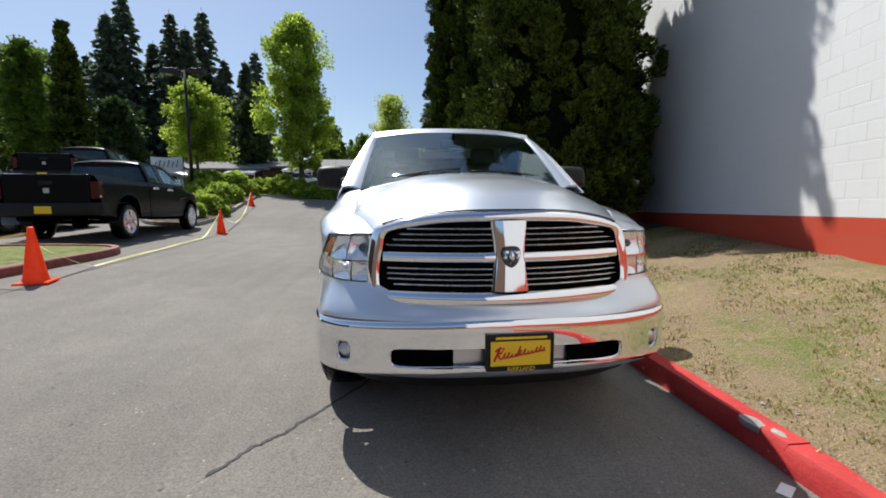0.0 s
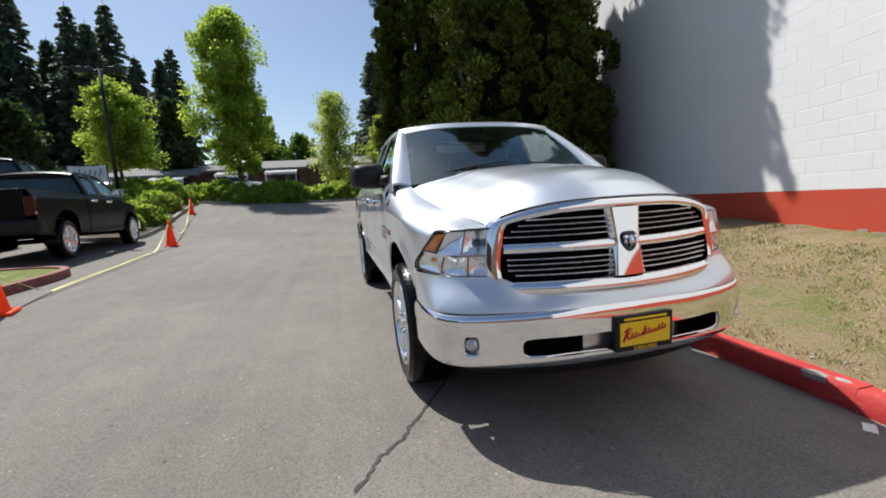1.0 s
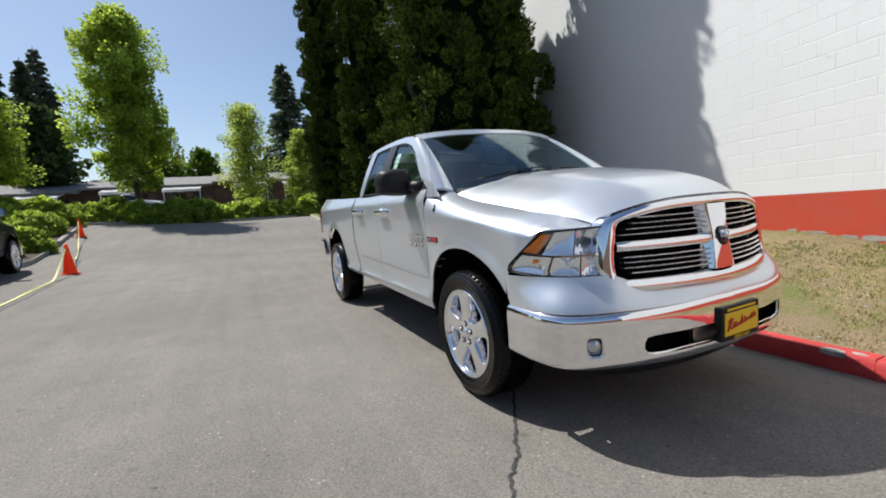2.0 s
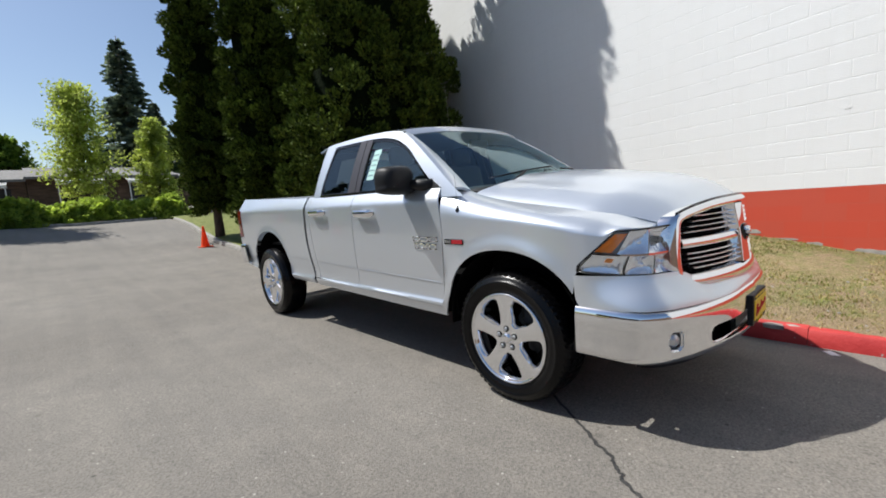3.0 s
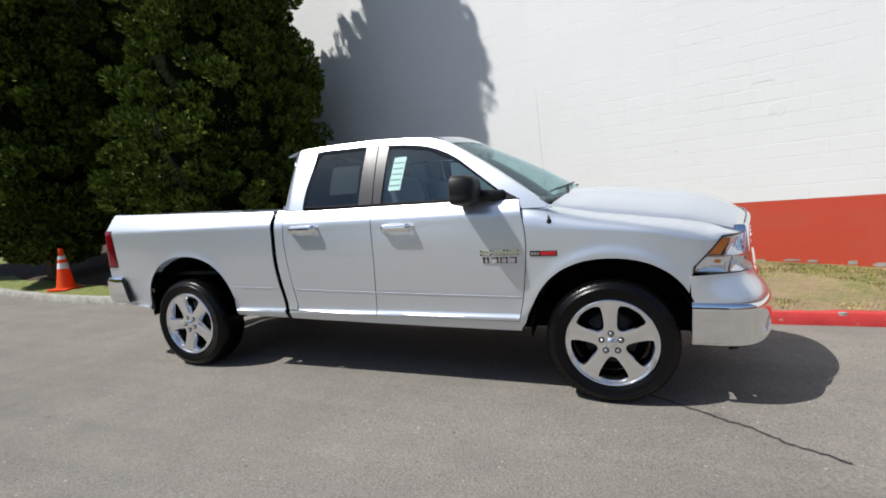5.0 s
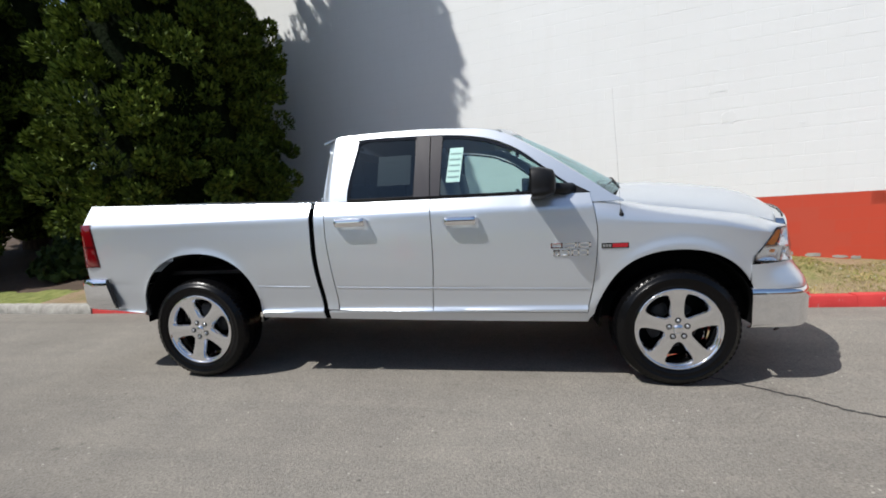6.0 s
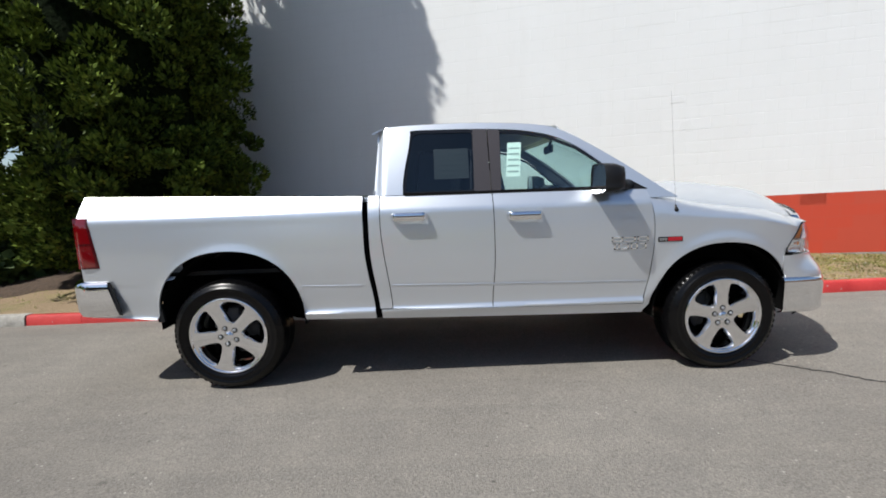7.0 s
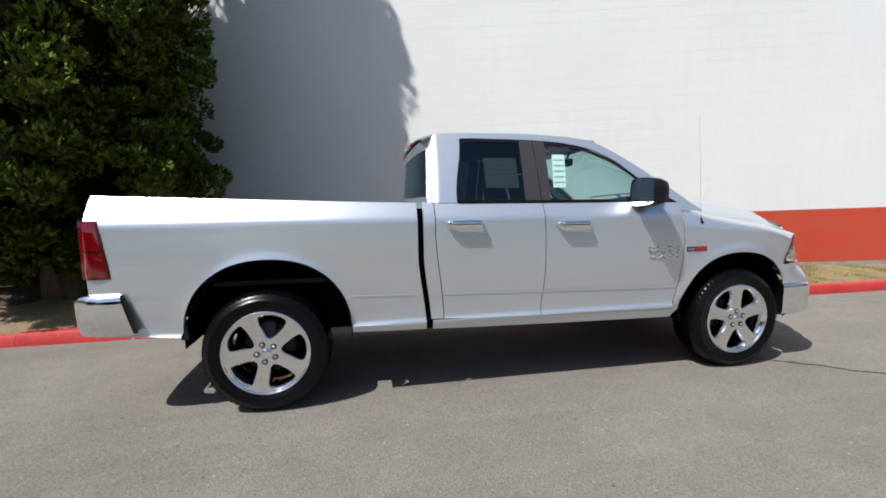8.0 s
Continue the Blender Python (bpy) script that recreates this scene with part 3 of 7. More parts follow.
def arch(yc, zc, r, y, power=2.0):
    d = abs(y - yc) / r
    return zc + r * 1.0 * (1 - d**power) ** (1 / power) if d < 1 else None


ARCH_F = (0.0, 0.415, 0.505)
ARCH_R = (3.540, 0.470, 0.525)


def low_edge(y):
    z = SILL(y)
    for a in (ARCH_F, ARCH_R):
        q = arch(*a, y, 2.25)
        if q is not None:
            z = max(z, q)
    return z


def column_panel(ys, low, high, rows, xf, slant=None):
    """A body panel made of upright columns between a lower and an upper edge."""
    n = len(ys)

    def f(u, v):
        y = ys[int(round(u * (n - 1)))]
        z = low(y) + (high(y) - low(y)) * v
        yy = y + (slant(y, z) if slant else 0.0)
        return (-xf(yy, z), yy, z)

    return grid_mesh(f, n - 1, rows)


def span(a, b, n, dense=()):
    s = list(np.linspace(a, b, n))
    for c, r in dense:
        s += [c + r * math.cos(math.pi * k / 30) for k in range(31)]
    s = sorted({round(float(v), 4) for v in s if a <= v <= b})
    out = [s[0]]
    for v in s[1:]:
        if v - out[-1] > 0.004:
            out.append(v)
    out[-1] = b
    return out


def outward(vf, way):
    """Turn the faces so that most of them look along way."""
    v, f = vf
    tot = Vector((0, 0, 0))
    for q in f:
        a, b, c = Vector(v[q[0]]), Vector(v[q[1]]), Vector(v[q[2]])
        tot += (b - a).cross(c - a)
        if len(q) > 3:
            tot += (c - a).cross(Vector(v[q[3]]) - a)
    return vf if tot.dot(Vector(way)) > 0 else (v, [tuple(reversed(q)) for q in f])


def both(name, vf, mat, parent, label="", t=0.010, smooth=True, angle=None, wall_t=True):
    """The same part on the right and on the left side."""
    obs = []
    vf = outward(vf, (-1, 0, 0.3))
    for w in (vf, mirror_x(vf)):
        ob = part(name, mesh_from(*w, name, smooth), mat, parent, label, angle=angle)
        if wall_t:
            thick(ob, t)
        obs.append(ob)
    return obs


def poly_panel(pts, xf, offset=0.0):
    """A flat outline in (y, z), filled and bent onto the surface xf."""
    bm = bmesh.new()
    vs = [bm.verts.new((0, y, z)) for y, z in pts]
    f = bm.faces.new(vs)
    bmesh.ops.triangulate(bm, faces=[f])
    for _ in range(2):
        bmesh.ops.subdivide_edges(bm, edges=[e for e in bm.edges if e.calc_length() > 0.06], cuts=1, use_grid_fill=True)
        bmesh.ops.triangulate(bm, faces=bm.faces[:])
    for v in bm.verts:
        v.co.x = -(xf(v.co.y, v.co.z) + offset)
    bm.verts.index_update()
    vf = [tuple(v.co) for v in bm.verts], [tuple(v.index for v in g.verts) for g in bm.faces]
    bm.free()
    return vf


def round_poly(pts, r=0.03, n=5):
    """Round the corners of an outline."""
    out = []
    k = len(pts)
    for i in range(k):
        a, b, c = Vector(pts[i - 1]), Vector(pts[i]), Vector(pts[(i + 1) % k])
        rr = min(r, (a - b).length * 0.45, (c - b).length * 0.45)
        p0, p1 = b + (a - b).normalized() * rr, b + (c - b).normalized() * rr
        for j in range(n + 1):
            t = j / n
            out.append(tuple((1 - t) ** 2 * p0 + 2 * t * (1 - t) * b + t * t * p1))
    return out


def frame_ring(outer, inner, xf, off_o, off_i):
    """A band between two outlines with the same number of points."""
    n = len(outer)
    v = [(-(xf(y, z) + off_o), y, z) for y, z in outer] + [(-(xf(y, z) + off_i), y, z) for y, z in inner]
    return v, [(i, (i + 1) % n, n + (i + 1) % n, n + i) for i in range(n)]


def inset(pts, d):
    """Move an outline inwards by d."""
    k = len(pts)
    area = sum(pts[i][0] * pts[(i + 1) % k][1] - pts[(i + 1) % k][0] * pts[i][1] for i in range(k))
    sg = 1 if area > 0 else -1
    out = []
    for i in range(k):
        a, b, c = Vector(pts[i - 1]), Vector(pts[i]), Vector(pts[(i + 1) % k])
        t = (c - a).normalized()
        out.append((b.x - sg * t.y * d, b.y + sg * t.x * d))
    return out


# roof and window lines of the cab, seen from the side
DRIP = spline([0.30, 0.40, 0.52, 0.70, 0.90, 1.05, 1.20, 1.45, 1.85, 2.25, 2.42, 2.50], [1.240, 1.298, 1.385, 1.515, 1.650, 1.742, 1.806, 1.835, 1.850, 1.845, 1.828, 1.76])
WTOP = spline([0.52, 0.60, 0.70, 0.85, 1.02, 1.235, 1.45, 1.80, 2.15, 2.24], [1.285, 1.325, 1.400, 1.520, 1.652, 1.748, 1.786, 1.804, 1.808, 1.801])
GREEN = lambda y, z: green_x(z)


def hood_edge_x(y):
    return 0.79 - 0.02 * smoothstep(0.2, -0.6, y) - 0.14 * smoothstep(-0.40, -0.76, y)


HOOD_SIDE = spline([-0.80, -0.74, -0.62, -0.5, -0.2, 0.1, 0.30, 0.45, 0.54], [1.030, 1.042, 1.085, 1.113, 1.160, 1.205, 1.248, 1.296, 1.312])
HOOD_CROWN = spline([0.0, 0.22, 0.45, 0.70, 0.88, 0.96, 1.0], [0.105, 0.158, 0.170, 0.170, 0.152, 0.128, 0.108])
FENDER_SHOULDER = spline([-0.75, -0.45, -0.25, 0.1, 0.5], [0.965, 1.03, 1.073, 1.104, 1.125])


def front_y(x):
    """The line of the nose: lamps and grille, seen from above."""
    x = abs(x)
    return -0.965 + 0.365 * x * x + 5.9 * max(0.0, x - 0.78) ** 2


def nose_x(y):
    a, b = 0.2, 1.05
    for _ in range(24):
        m = (a + b) / 2
        a, b = (m, b) if front_y(m) < y else (a, m)
    return a


def lamp_xz(u, v):
    """The head lamp's outline on the nose: u outwards, v upwards."""
    xo = 0.957 - 0.085 * max(0.0, (v - 0.10) / 0.90) ** 1.15
    x = 0.640 + (xo - 0.640) * u
    zb = 0.798 + 0.026 * u**5
    zt = 1.034 - 0.010 * u
    return x, zb + (zt - zb) * v


LAMP_REAR = []
for _i in range(21):
    _x, _z = lamp_xz(1.0, _i / 20)
    LAMP_REAR.append((front_y(_x) + 0.14 * (_z - 0.93), _z))
LAMP_REAR = sorted(LAMP_REAR)


def fender_point(y, v):
    """v from 0 at the arch or the lamp to 1 at the hood's edge."""
    lo = low_edge(y)
    if y < -0.44:
        lo = max(0.800, float(np.interp(y, [q[0] for q in LAMP_REAR], [q[1] for q in LAMP_REAR])) + 0.002 if y < LAMP_REAR[-1][0] else 0.800)
    top = HOOD_SIDE(y)
    lo = min(lo, top - 0.006)
    sh = min(max(FENDER_SHOULDER(y), lo + 0.01), top - 0.004)
    xe = hood_edge_x(y)

    def side(z):
        w = side_x(y, z)
        if y < -0.46:
            w = min(w, nose_x(y - 0.14 * (z - 0.93)) + 0.004)
        return w

    xs = max(side(sh), xe + 0.003)
    if v < 0.6:
        z = lo + (sh - lo) * v / 0.6
        return (-max(side(z), xe + 0.003), y, z)
    t = (v - 0.6) / 0.4
    a = Vector((xs, sh))
    k = smoothstep(-0.50, 0.50, y)
    b = Vector((xs - 0.030 + 0.022 * k, sh + (top - sh) * (0.62 + 0.32 * k)))
    c = Vector((xe, top))
    q = (1 - t) ** 2 * a + 2 * t * (1 - t) * b + t * t * c
    return (-q.x, y, q.y)


BUMP = [(0.0, -1.035), (0.30, -1.020), (0.55, -0.970), (0.73, -0.905), (0.85, -0.835), (0.920, -0.755), (0.950, -0.660), (0.962, -0.560), (0.966, -0.450)]
_bs = [0.0]
for _i in range(1, len(BUMP)):
    _bs.append(_bs[-1] + math.dist(BUMP[_i], BUMP[_i - 1]))
BUMP_X = spline(_bs, [q[0] for q in BUMP])
BUMP_Y = spline(_bs, [q[1] for q in BUMP])
BUMP_L = _bs[-1]


def bump_pt(s, out=0.0):
    """A point on the bumper's line at s metres from its middle (right side negative x)."""
    sg = -1 if s < 0 else 1
    a = abs(s)
    x, y = BUMP_X(a), BUMP_Y(a)
    e = 0.01
    tx, ty = BUMP_X(min(a + e, BUMP_L)) - BUMP_X(max(a - e, 0)), BUMP_Y(min(a + e, BUMP_L)) - BUMP_Y(max(a - e, 0))
    L = math.hypot(tx, ty)
    nx, ny = ty / L, -tx / L
    return (sg * (x + out * nx), y + out * ny)


def smooth_outline(pts, n=10):
    """A closed, rounded outline through points."""
    k = len(pts)
    out = []
    for i in range(k):
        p0, p1, p2, p3 = (Vector(pts[(i + j - 1) % k]) for j in range(4))
        for s in range(n):
            t = s / n
            out.append(tuple(0.5 * ((2 * p1) + (-p0 + p2) * t + (2 * p0 - 5 * p1 + 4 * p2 - p3) * t * t + (-p0 + 3 * p1 - 3 * p2 + p3) * t**3)))
    return out


def wheel(parent, yc, zc, side, phase, name="wheel"):
    """A tyre on a five-spoke rim; side -1 is the right side."""
    R, W = 0.402, 0.265
    hub = new(name)
    hub.parent = parent
    hub.location = (side * 0.865, yc, zc)
    if side > 0:
        hub.rotation_euler = (0, 0, math.pi)
    h = W / 2
    # outer face at -x
    tyre = [(0.268, -h + 0.024), (0.277, -h + 0.008), (0.284, -h + 0.003), (0.289, -h + 0.003), (0.291, -h - 0.001), (0.318, -h - 0.005), (0.340, -h - 0.006), (0.343, -h - 0.009), (0.350, -h - 0.009), (0.353, -h - 0.004), (0.368, -h + 0.003), (0.384, -h + 0.014), (0.396, -h + 0.032), (0.4005, -h + 0.060), (R, -0.05), (R, 0.05), (0.4005, h - 0.06), (0.384, h - 0.014), (0.330, h + 0.004), (0.283, h - 0.008), (0.268, h - 0.02)]
    t = part("tyre", mesh_from(*lathe(tyre, 72), "tyre", True), RUBBER, hub, "black tyre with blocky tread")
    lugs = []
    for k in range(60):
        for row, (xa, xb, ra, rb) in enumerate(((-h + 0.012, -0.072, 0.386, 0.4005), (-0.060, -0.006, 0.401, 0.401), (0.006, 0.060, 0.401, 0.401), (0.072, h - 0.012, 0.4005, 0.386))):
            a0 = 2 * math.pi * (k + 0.5 * (row % 2)) / 60
            a1 = a0 + 2 * math.pi * 0.60 / 60
            v = []
            for aa, sk in ((a0, 0.0), (a1, 0.0)):
                for xx, rr in ((xa, ra), (xb, rb)):
                    for dr in (-0.004, 0.0035):
                        w = aa + (0.03 if xx == xb else 0) * (1 if row < 2 else -1)
                        v.append((xx, (rr + dr) * math.cos(w), (rr + dr) * math.sin(w)))
            lugs.append((v, [(0, 1, 3, 2), (4, 6, 7, 5), (0, 4, 5, 1), (2, 3, 7, 6), (1, 5, 7, 3)]))
    part("tread", mesh_from(*join(*lugs), "tread"), RUBBER, t)
    rm = CHROME
    rim = part("rim", mesh_from(*lathe([(0.280, -h + 0.018), (0.280, -h + 0.002), (0.276, -h - 0.004), (0.270, -h - 0.004), (0.264, -h + 0.004), (0.258, -h + 0.020), (0.254, -h + 0.06), (0.254, 0.06), (0.266, 0.11)], 72), "rim", True), rm, hub, "chrome rim with five broad spokes")
    # the flat chrome face: five sectors, each with a rounded window between two spokes
    depth_at = lambda r: -h + 0.009 + 0.005 * (1 - min(1, r / 0.27))
    rc, half_a = 0.160, math.pi / 5
    win = smooth_outline([(0.100, -0.016), (0.100, 0.016), (0.145, 0.050), (0.190, 0.076), (0.222, 0.083), (0.243, 0.050), (0.249, 0.0), (0.243, -0.050), (0.222, -0.083), (0.190, -0.076), (0.145, -0.050)], 4)
    inside = lambda a, b: abs(math.atan2(b, a)) < half_a and 0.034 < math.hypot(a, b) < 0.266 and a > 0
    def to_edge(ph):
        lo_t, hi_t = 0.0, 0.3
        for _ in range(26):
            m = (lo_t + hi_t) / 2
            lo_t, hi_t = (m, hi_t) if inside(rc + m * math.cos(ph), m * math.sin(ph)) else (lo_t, m)
        return rc + lo_t * math.cos(ph), lo_t * math.sin(ph)
    angs = sorted([math.atan2(b, a - rc) for a, b in win] + [math.atan2(r * math.sin(q), r * math.cos(q) - rc) for r in (0.034, 0.266) for q in (-half_a, half_a)])
    wa = sorted((math.atan2(b, a - rc), math.hypot(a - rc, b)) for a, b in win)
    wa = [(wa[-1][0] - 2 * math.pi, wa[-1][1])] + wa + [(wa[0][0] + 2 * math.pi, wa[0][1])]
    wr = lambda ph: float(np.interp(ph, [q[0] for q in wa], [q[1] for q in wa]))
    rings = []
    for kind in range(6):
        ring = []
        for ph in angs:
            ea, eb = to_edge(ph)
            r0 = wr(ph)
            if kind == 0:
                a, b, dx = ea, eb, -0.003
            elif kind == 1:
                q = r0 + 0.45 * (math.hypot(ea - rc, eb) - r0)
                a, b, dx = rc + q * math.cos(ph), q * math.sin(ph), -0.0028
            else:
                q, dx = ((r0 + 0.005, -0.001), (r0 - 0.001, 0.009), (r0 - 0.008, 0.024), (r0 - 0.012, 0.095))[kind - 2]
                a, b = rc + q * math.cos(ph), q * math.sin(ph)
            ring.append((depth_at(math.hypot(a, b)) + dx, b, a))
        rings.append(ring)
    n = len(angs)
    sv = [q for ring in rings for q in ring]
    sf = [(k * n + m, k * n + (m + 1) % n, (k + 1) * n + (m + 1) % n, (k + 1) * n + m) for k in range(5) for m in range(n)]
    for k in range(5):
        rot = Matrix.Rotation(2 * math.pi * (k + 0.5) / 5 + phase, 3, "X")
        part("spoke_sector", mesh_from([rot @ Vector(q) for q in sv], sf, "spoke_sector", True), rm, rim, angle=40)
    part("hub_cap", mesh_from(*lathe([(0.0, -h - 0.006), (0.020, -h - 0.005), (0.029, -h + 0.000), (0.033, -h + 0.008), (0.037, -h + 0.020)], 32), "hub_cap", True), rm, hub, "chrome centre cap")
    for k in range(5):
        rot = Matrix.Rotation(2 * math.pi * k / 5 + phase, 3, "X")
        v, f = lathe([(0.0, -h - 0.002), (0.008, -h - 0.002), (0.0105, -h + 0.003), (0.0105, -h + 0.03)], 12)
        part("lug_nut", mesh_from([rot @ Vector((q[0], q[1], q[2] + 0.060)) for q in v], f, "lug_nut", True), SATIN, hub)
        # raised black disc stands in for the shaded recess round each nut
        v, f = lathe([(0.0, -h + 0.0075), (0.0195, -h + 0.0075), (0.0205, -h + 0.03)], 16)
        part("lug_pocket", mesh_from([rot @ Vector((q[0], q[1], q[2] + 0.060)) for q in v], f, "lug_pocket", True), GLOSS_BLACK, hub)
    part("brake_disc", mesh_from(*lathe([(0.05, -0.005), (0.165, -0.005), (0.165, 0.02), (0.05, 0.02)], 40), "brake_disc", True), IRON, hub, "grey iron brake disc")
    part("drum", mesh_from(*lathe([(0.0, 0.03), (0.232, 0.03), (0.232, 0.05), (0.0, 0.05)], 40), "drum"), DARK, hub)
    bm = bmesh.new()
    box(bm, -0.045, 0.03, -0.05, 0.05, 0.10, 0.185, 0.012)
    part("brake_caliper", bm, IRON, hub)
    return hub


def pickup(name, paint, detailed=True):
    truck = new(name)
    # ---------- dark inner shell that closes gaps ----------
    sh = column_panel(span(0.47, 2.98, 24), lambda y: SILL(y) + 0.02, lambda y: BELT(y) - 0.04, 4, lambda y, z: side_x(y, z) - 0.035)
    both("inner_panel", sh, DARK, truck, t=0.004)
    bm = bmesh.new()
    box(bm, -0.80, 0.80, -0.55, 3.0, 0.42, 0.60)
    box(bm, -0.60, 0.60, 3.0, 4.45, 0.56, 0.66)
    part("chassis", bm, DARK, truck)
    bm = bmesh.new()
    box(bm, -0.72, 0.72, -0.62, 0.30, 0.58, 1.02)
    part("engine_bay", bm, DARK, truck)
    # ---------- side panels ----------
    cut = lambda z: 1.640 + 0.022 * smoothstep(0.9, 0.5, z) + 0.006 * smoothstep(1.0, 1.33, z)
    # fender
    fy = span(-0.745, 0.535, 40, ((0.0, 0.505), (0.0, 0.49)))
    nrow = 26
    vf = grid_mesh(lambda u, v: fender_point(fy[int(round(u * (len(fy) - 1)))], v), len(fy) - 1, nrow)
    def fender_shift(vf):
        out = []
        for x, y, z in vf[0]:
            k = smoothstep(0.42, 0.535, y)
            out.append((x, y + k * (DOOR_LEAD(z) - 0.006 - 0.535), z))
        return out, vf[1]
    both("front_fender", fender_shift(vf), paint, truck, "")
    # front door, lower part
    n = 26
    def door_panel(e0, e1, low, high, rows=18):
        def f(u, v):
            z0, z1 = low, high
            y_est = e0(1.0) + (e1(1.0) - e0(1.0)) * u
            za, zb = z0(y_est), z1(y_est)
            z = za + (zb - za) * v
            y = e0(z) + (e1(z) - e0(z)) * u
            return (-side_x(y, z), y, z)
        return grid_mesh(f, n, rows)
    rocker = lambda y: SILL(y) + 0.075
    f_lead = DOOR_LEAD
    both("front_door", door_panel(f_lead, lambda z: cut(z) - 0.003, rocker, lambda y: BELT(y) - 0.002, 62), paint, truck)
    r_trail = lambda z: 2.384 + 0.056 * smoothstep(0.5, 1.15, z)
    both("rear_door", door_panel(lambda z: cut(z) + 0.003, r_trail, rocker, lambda y: BELT(y) - 0.002, 62), paint, truck)
    # rocker and the cab's rear post below the belt
    both("rocker_panel", column_panel(span(0.565, 2.465, 30), SILL, lambda y: rocker(y) - 0.005, 4, side_x), paint, truck)
    both("cab_post", door_panel(lambda z: r_trail(z) + 0.006, lambda z: 2.525 - 0.052 * smoothstep(1.0, 0.45, z), rocker, lambda y: BELT(y) + 0.002), paint, truck)
    # bed side
    by = span(2.565, 4.560, 34, ((3.540, 0.525), (3.540, 0.510)))
    def bed_slant(y, z):
        return -0.055 * smoothstep(1.0, 0.45, z) * (1 - smoothstep(2.565, 2.8, y))
    both("bed_side", column_panel(by, low_edge, lambda y: BELT(y), 56, side_x, bed_slant), paint, truck)
    # bed rail cap, inner walls, floor, tailgate
    both("bed_rail", grid_mesh(lambda u, v: (-(side_x(2.565 + 2.0 * u, BELT(2.565 + 2.0 * u)) - 0.003 - 0.075 * v), 2.565 + 1.995 * u, BELT(2.565 + 2.0 * u) - 0.012 + 0.014 * math.sin(math.pi * min(1, v * 1.4 + 0.05))), 30, 6), PLASTIC, truck, "black plastic bed rail cap", 0.004)
    both("bed_inner_wall", grid_mesh(lambda u, v: (-0.80 + 0.0 * v, 2.56 + 2.0 * u, 1.0 + (BELT(2.56 + 2.0 * u) - 1.01) * v), 8, 3), paint, truck, "", 0.01)
    bm = bmesh.new()
    box(bm, -0.80, 0.80, 2.56, 4.55, 0.80, 0.83)
    part("bed_floor", bm, PLASTIC, truck, "dark bed floor")
    bm = bmesh.new()
    box(bm, -0.85, 0.85, 2.55, 2.59, 0.62, 1.325, 0.01)
    part("bed_front_wall", bm, paint, truck)
    bm = bmesh.new()
    box(bm, -0.775, 0.775, 4.530, 4.592, 0.76, 1.405, 0.018)
    tg = part("tailgate", bm, paint, truck)
    bm = bmesh.new()
    box(bm, -0.13, 0.13, 4.585, 4.603, 1.19, 1.27, 0.012)
    part("tailgate_handle", bm, PLASTIC, tg)
    # tail lamps wrap round the rear corner
    def tail(u, v):
        z = 0.905 + (1.258 - 0.905) * v
        y0 = 4.428 + 0.052 * v ** 1.3
        if u < 0.55:
            y = y0 + (4.582 - y0) * (u / 0.55)
            return (-(side_x(y, z) + 0.012 * math.sin(math.pi * min(1, u / 0.55) * 0.5) - 0.035 * smoothstep(0.4, 0.55, u)), y, z)
        x = 0.955 - (0.955 - 0.80) * (u - 0.55) / 0.45
        return (-x, 4.588 + 0.006 * math.sin(math.pi * (u - 0.55) / 0.45), z)
    for ob, flip in zip(both("tail_lamp", grid_mesh(tail, 20, 10), RED_LENS, truck, "red tail lamp", 0.02), (lambda q: q, mirror_x)):
        out = lambda q, d: (q[0] - d, q[1], q[2])
        part("lamp_seam", mesh_from(*flip(outward(grid_mesh(lambda u, v: out(tail(0.04 + 0.5 * u, 0.475 + 0.025 * v), 0.003), 10, 1), (-1, 0, 0))), "lamp_seam"), RED_DARK, ob, "dark red seam")
        part("lamp_trim", mesh_from(*flip(outward(grid_mesh(lambda u, v: out(tail(0.075 * u, v), 0.0025), 2, 10), (-1, 0, 0))), "lamp_trim"), RED_DARK, ob, "dark lamp edge")
        part("lamp_trim", mesh_from(*flip(outward(grid_mesh(lambda u, v: out(tail(0.5 * u, 0.035 * v), 0.0025), 8, 1), (-1, 0, 0))), "lamp_trim"), RED_DARK, ob, "dark lamp edge")
        part("reverse_lens", mesh_from(*flip(outward(grid_mesh(lambda u, v: out(tail(0.44 + 0.09 * u, 0.06 + 0.12 * v), 0.003), 4, 3), (-1, 0, 0))), "reverse_lens"), SATIN, ob, "pale reversing lens")
    # rear bumper, chrome, with a dark end pad
    rb = [(0.0, 4.735), (0.45, 4.730), (0.75, 4.705), (0.90, 4.668), (0.965, 4.610), (0.985, 4.54), (0.985, 4.385)]
    L = [0.0]
    for i in range(1, len(rb)):
        L.append(L[-1] + math.dist(rb[i], rb[i - 1]))
    fx, fyy = spline(L, [q[0] for q in rb]), spline(L, [q[1] for q in rb])
    zs = [0.560, 0.60, 0.75, 0.785, 0.804, 0.808]
    ins = [0.030, 0.006, 0.0, 0.004, 0.025, 0.09]
    def rbump(u, v):
        s = (u * 2 - 1) * L[-1]
        j = v * (len(zs) - 1)
        k = min(int(j), len(zs) - 2)
        z = zs[k] + (zs[k + 1] - zs[k]) * (j - k)
        d = ins[k] + (ins[k + 1] - ins[k]) * (j - k)
        x, y = fx(abs(s)), fyy(abs(s))
        fcut = 0.06 * smoothstep(L[-1] - 0.17, L[-1], abs(s)) * (1 - (z - 0.56) / 0.236)
        return (math.copysign(x - d * (x / 0.99) ** 3, s), y - d * (1 - (x / 0.99) ** 6) - fcut, z)
    part_ob = part("rear_bumper", mesh_from(*grid_mesh(rbump, 60, 10), "rear_bumper", True), CHROME, truck, "chrome rear step bumper")
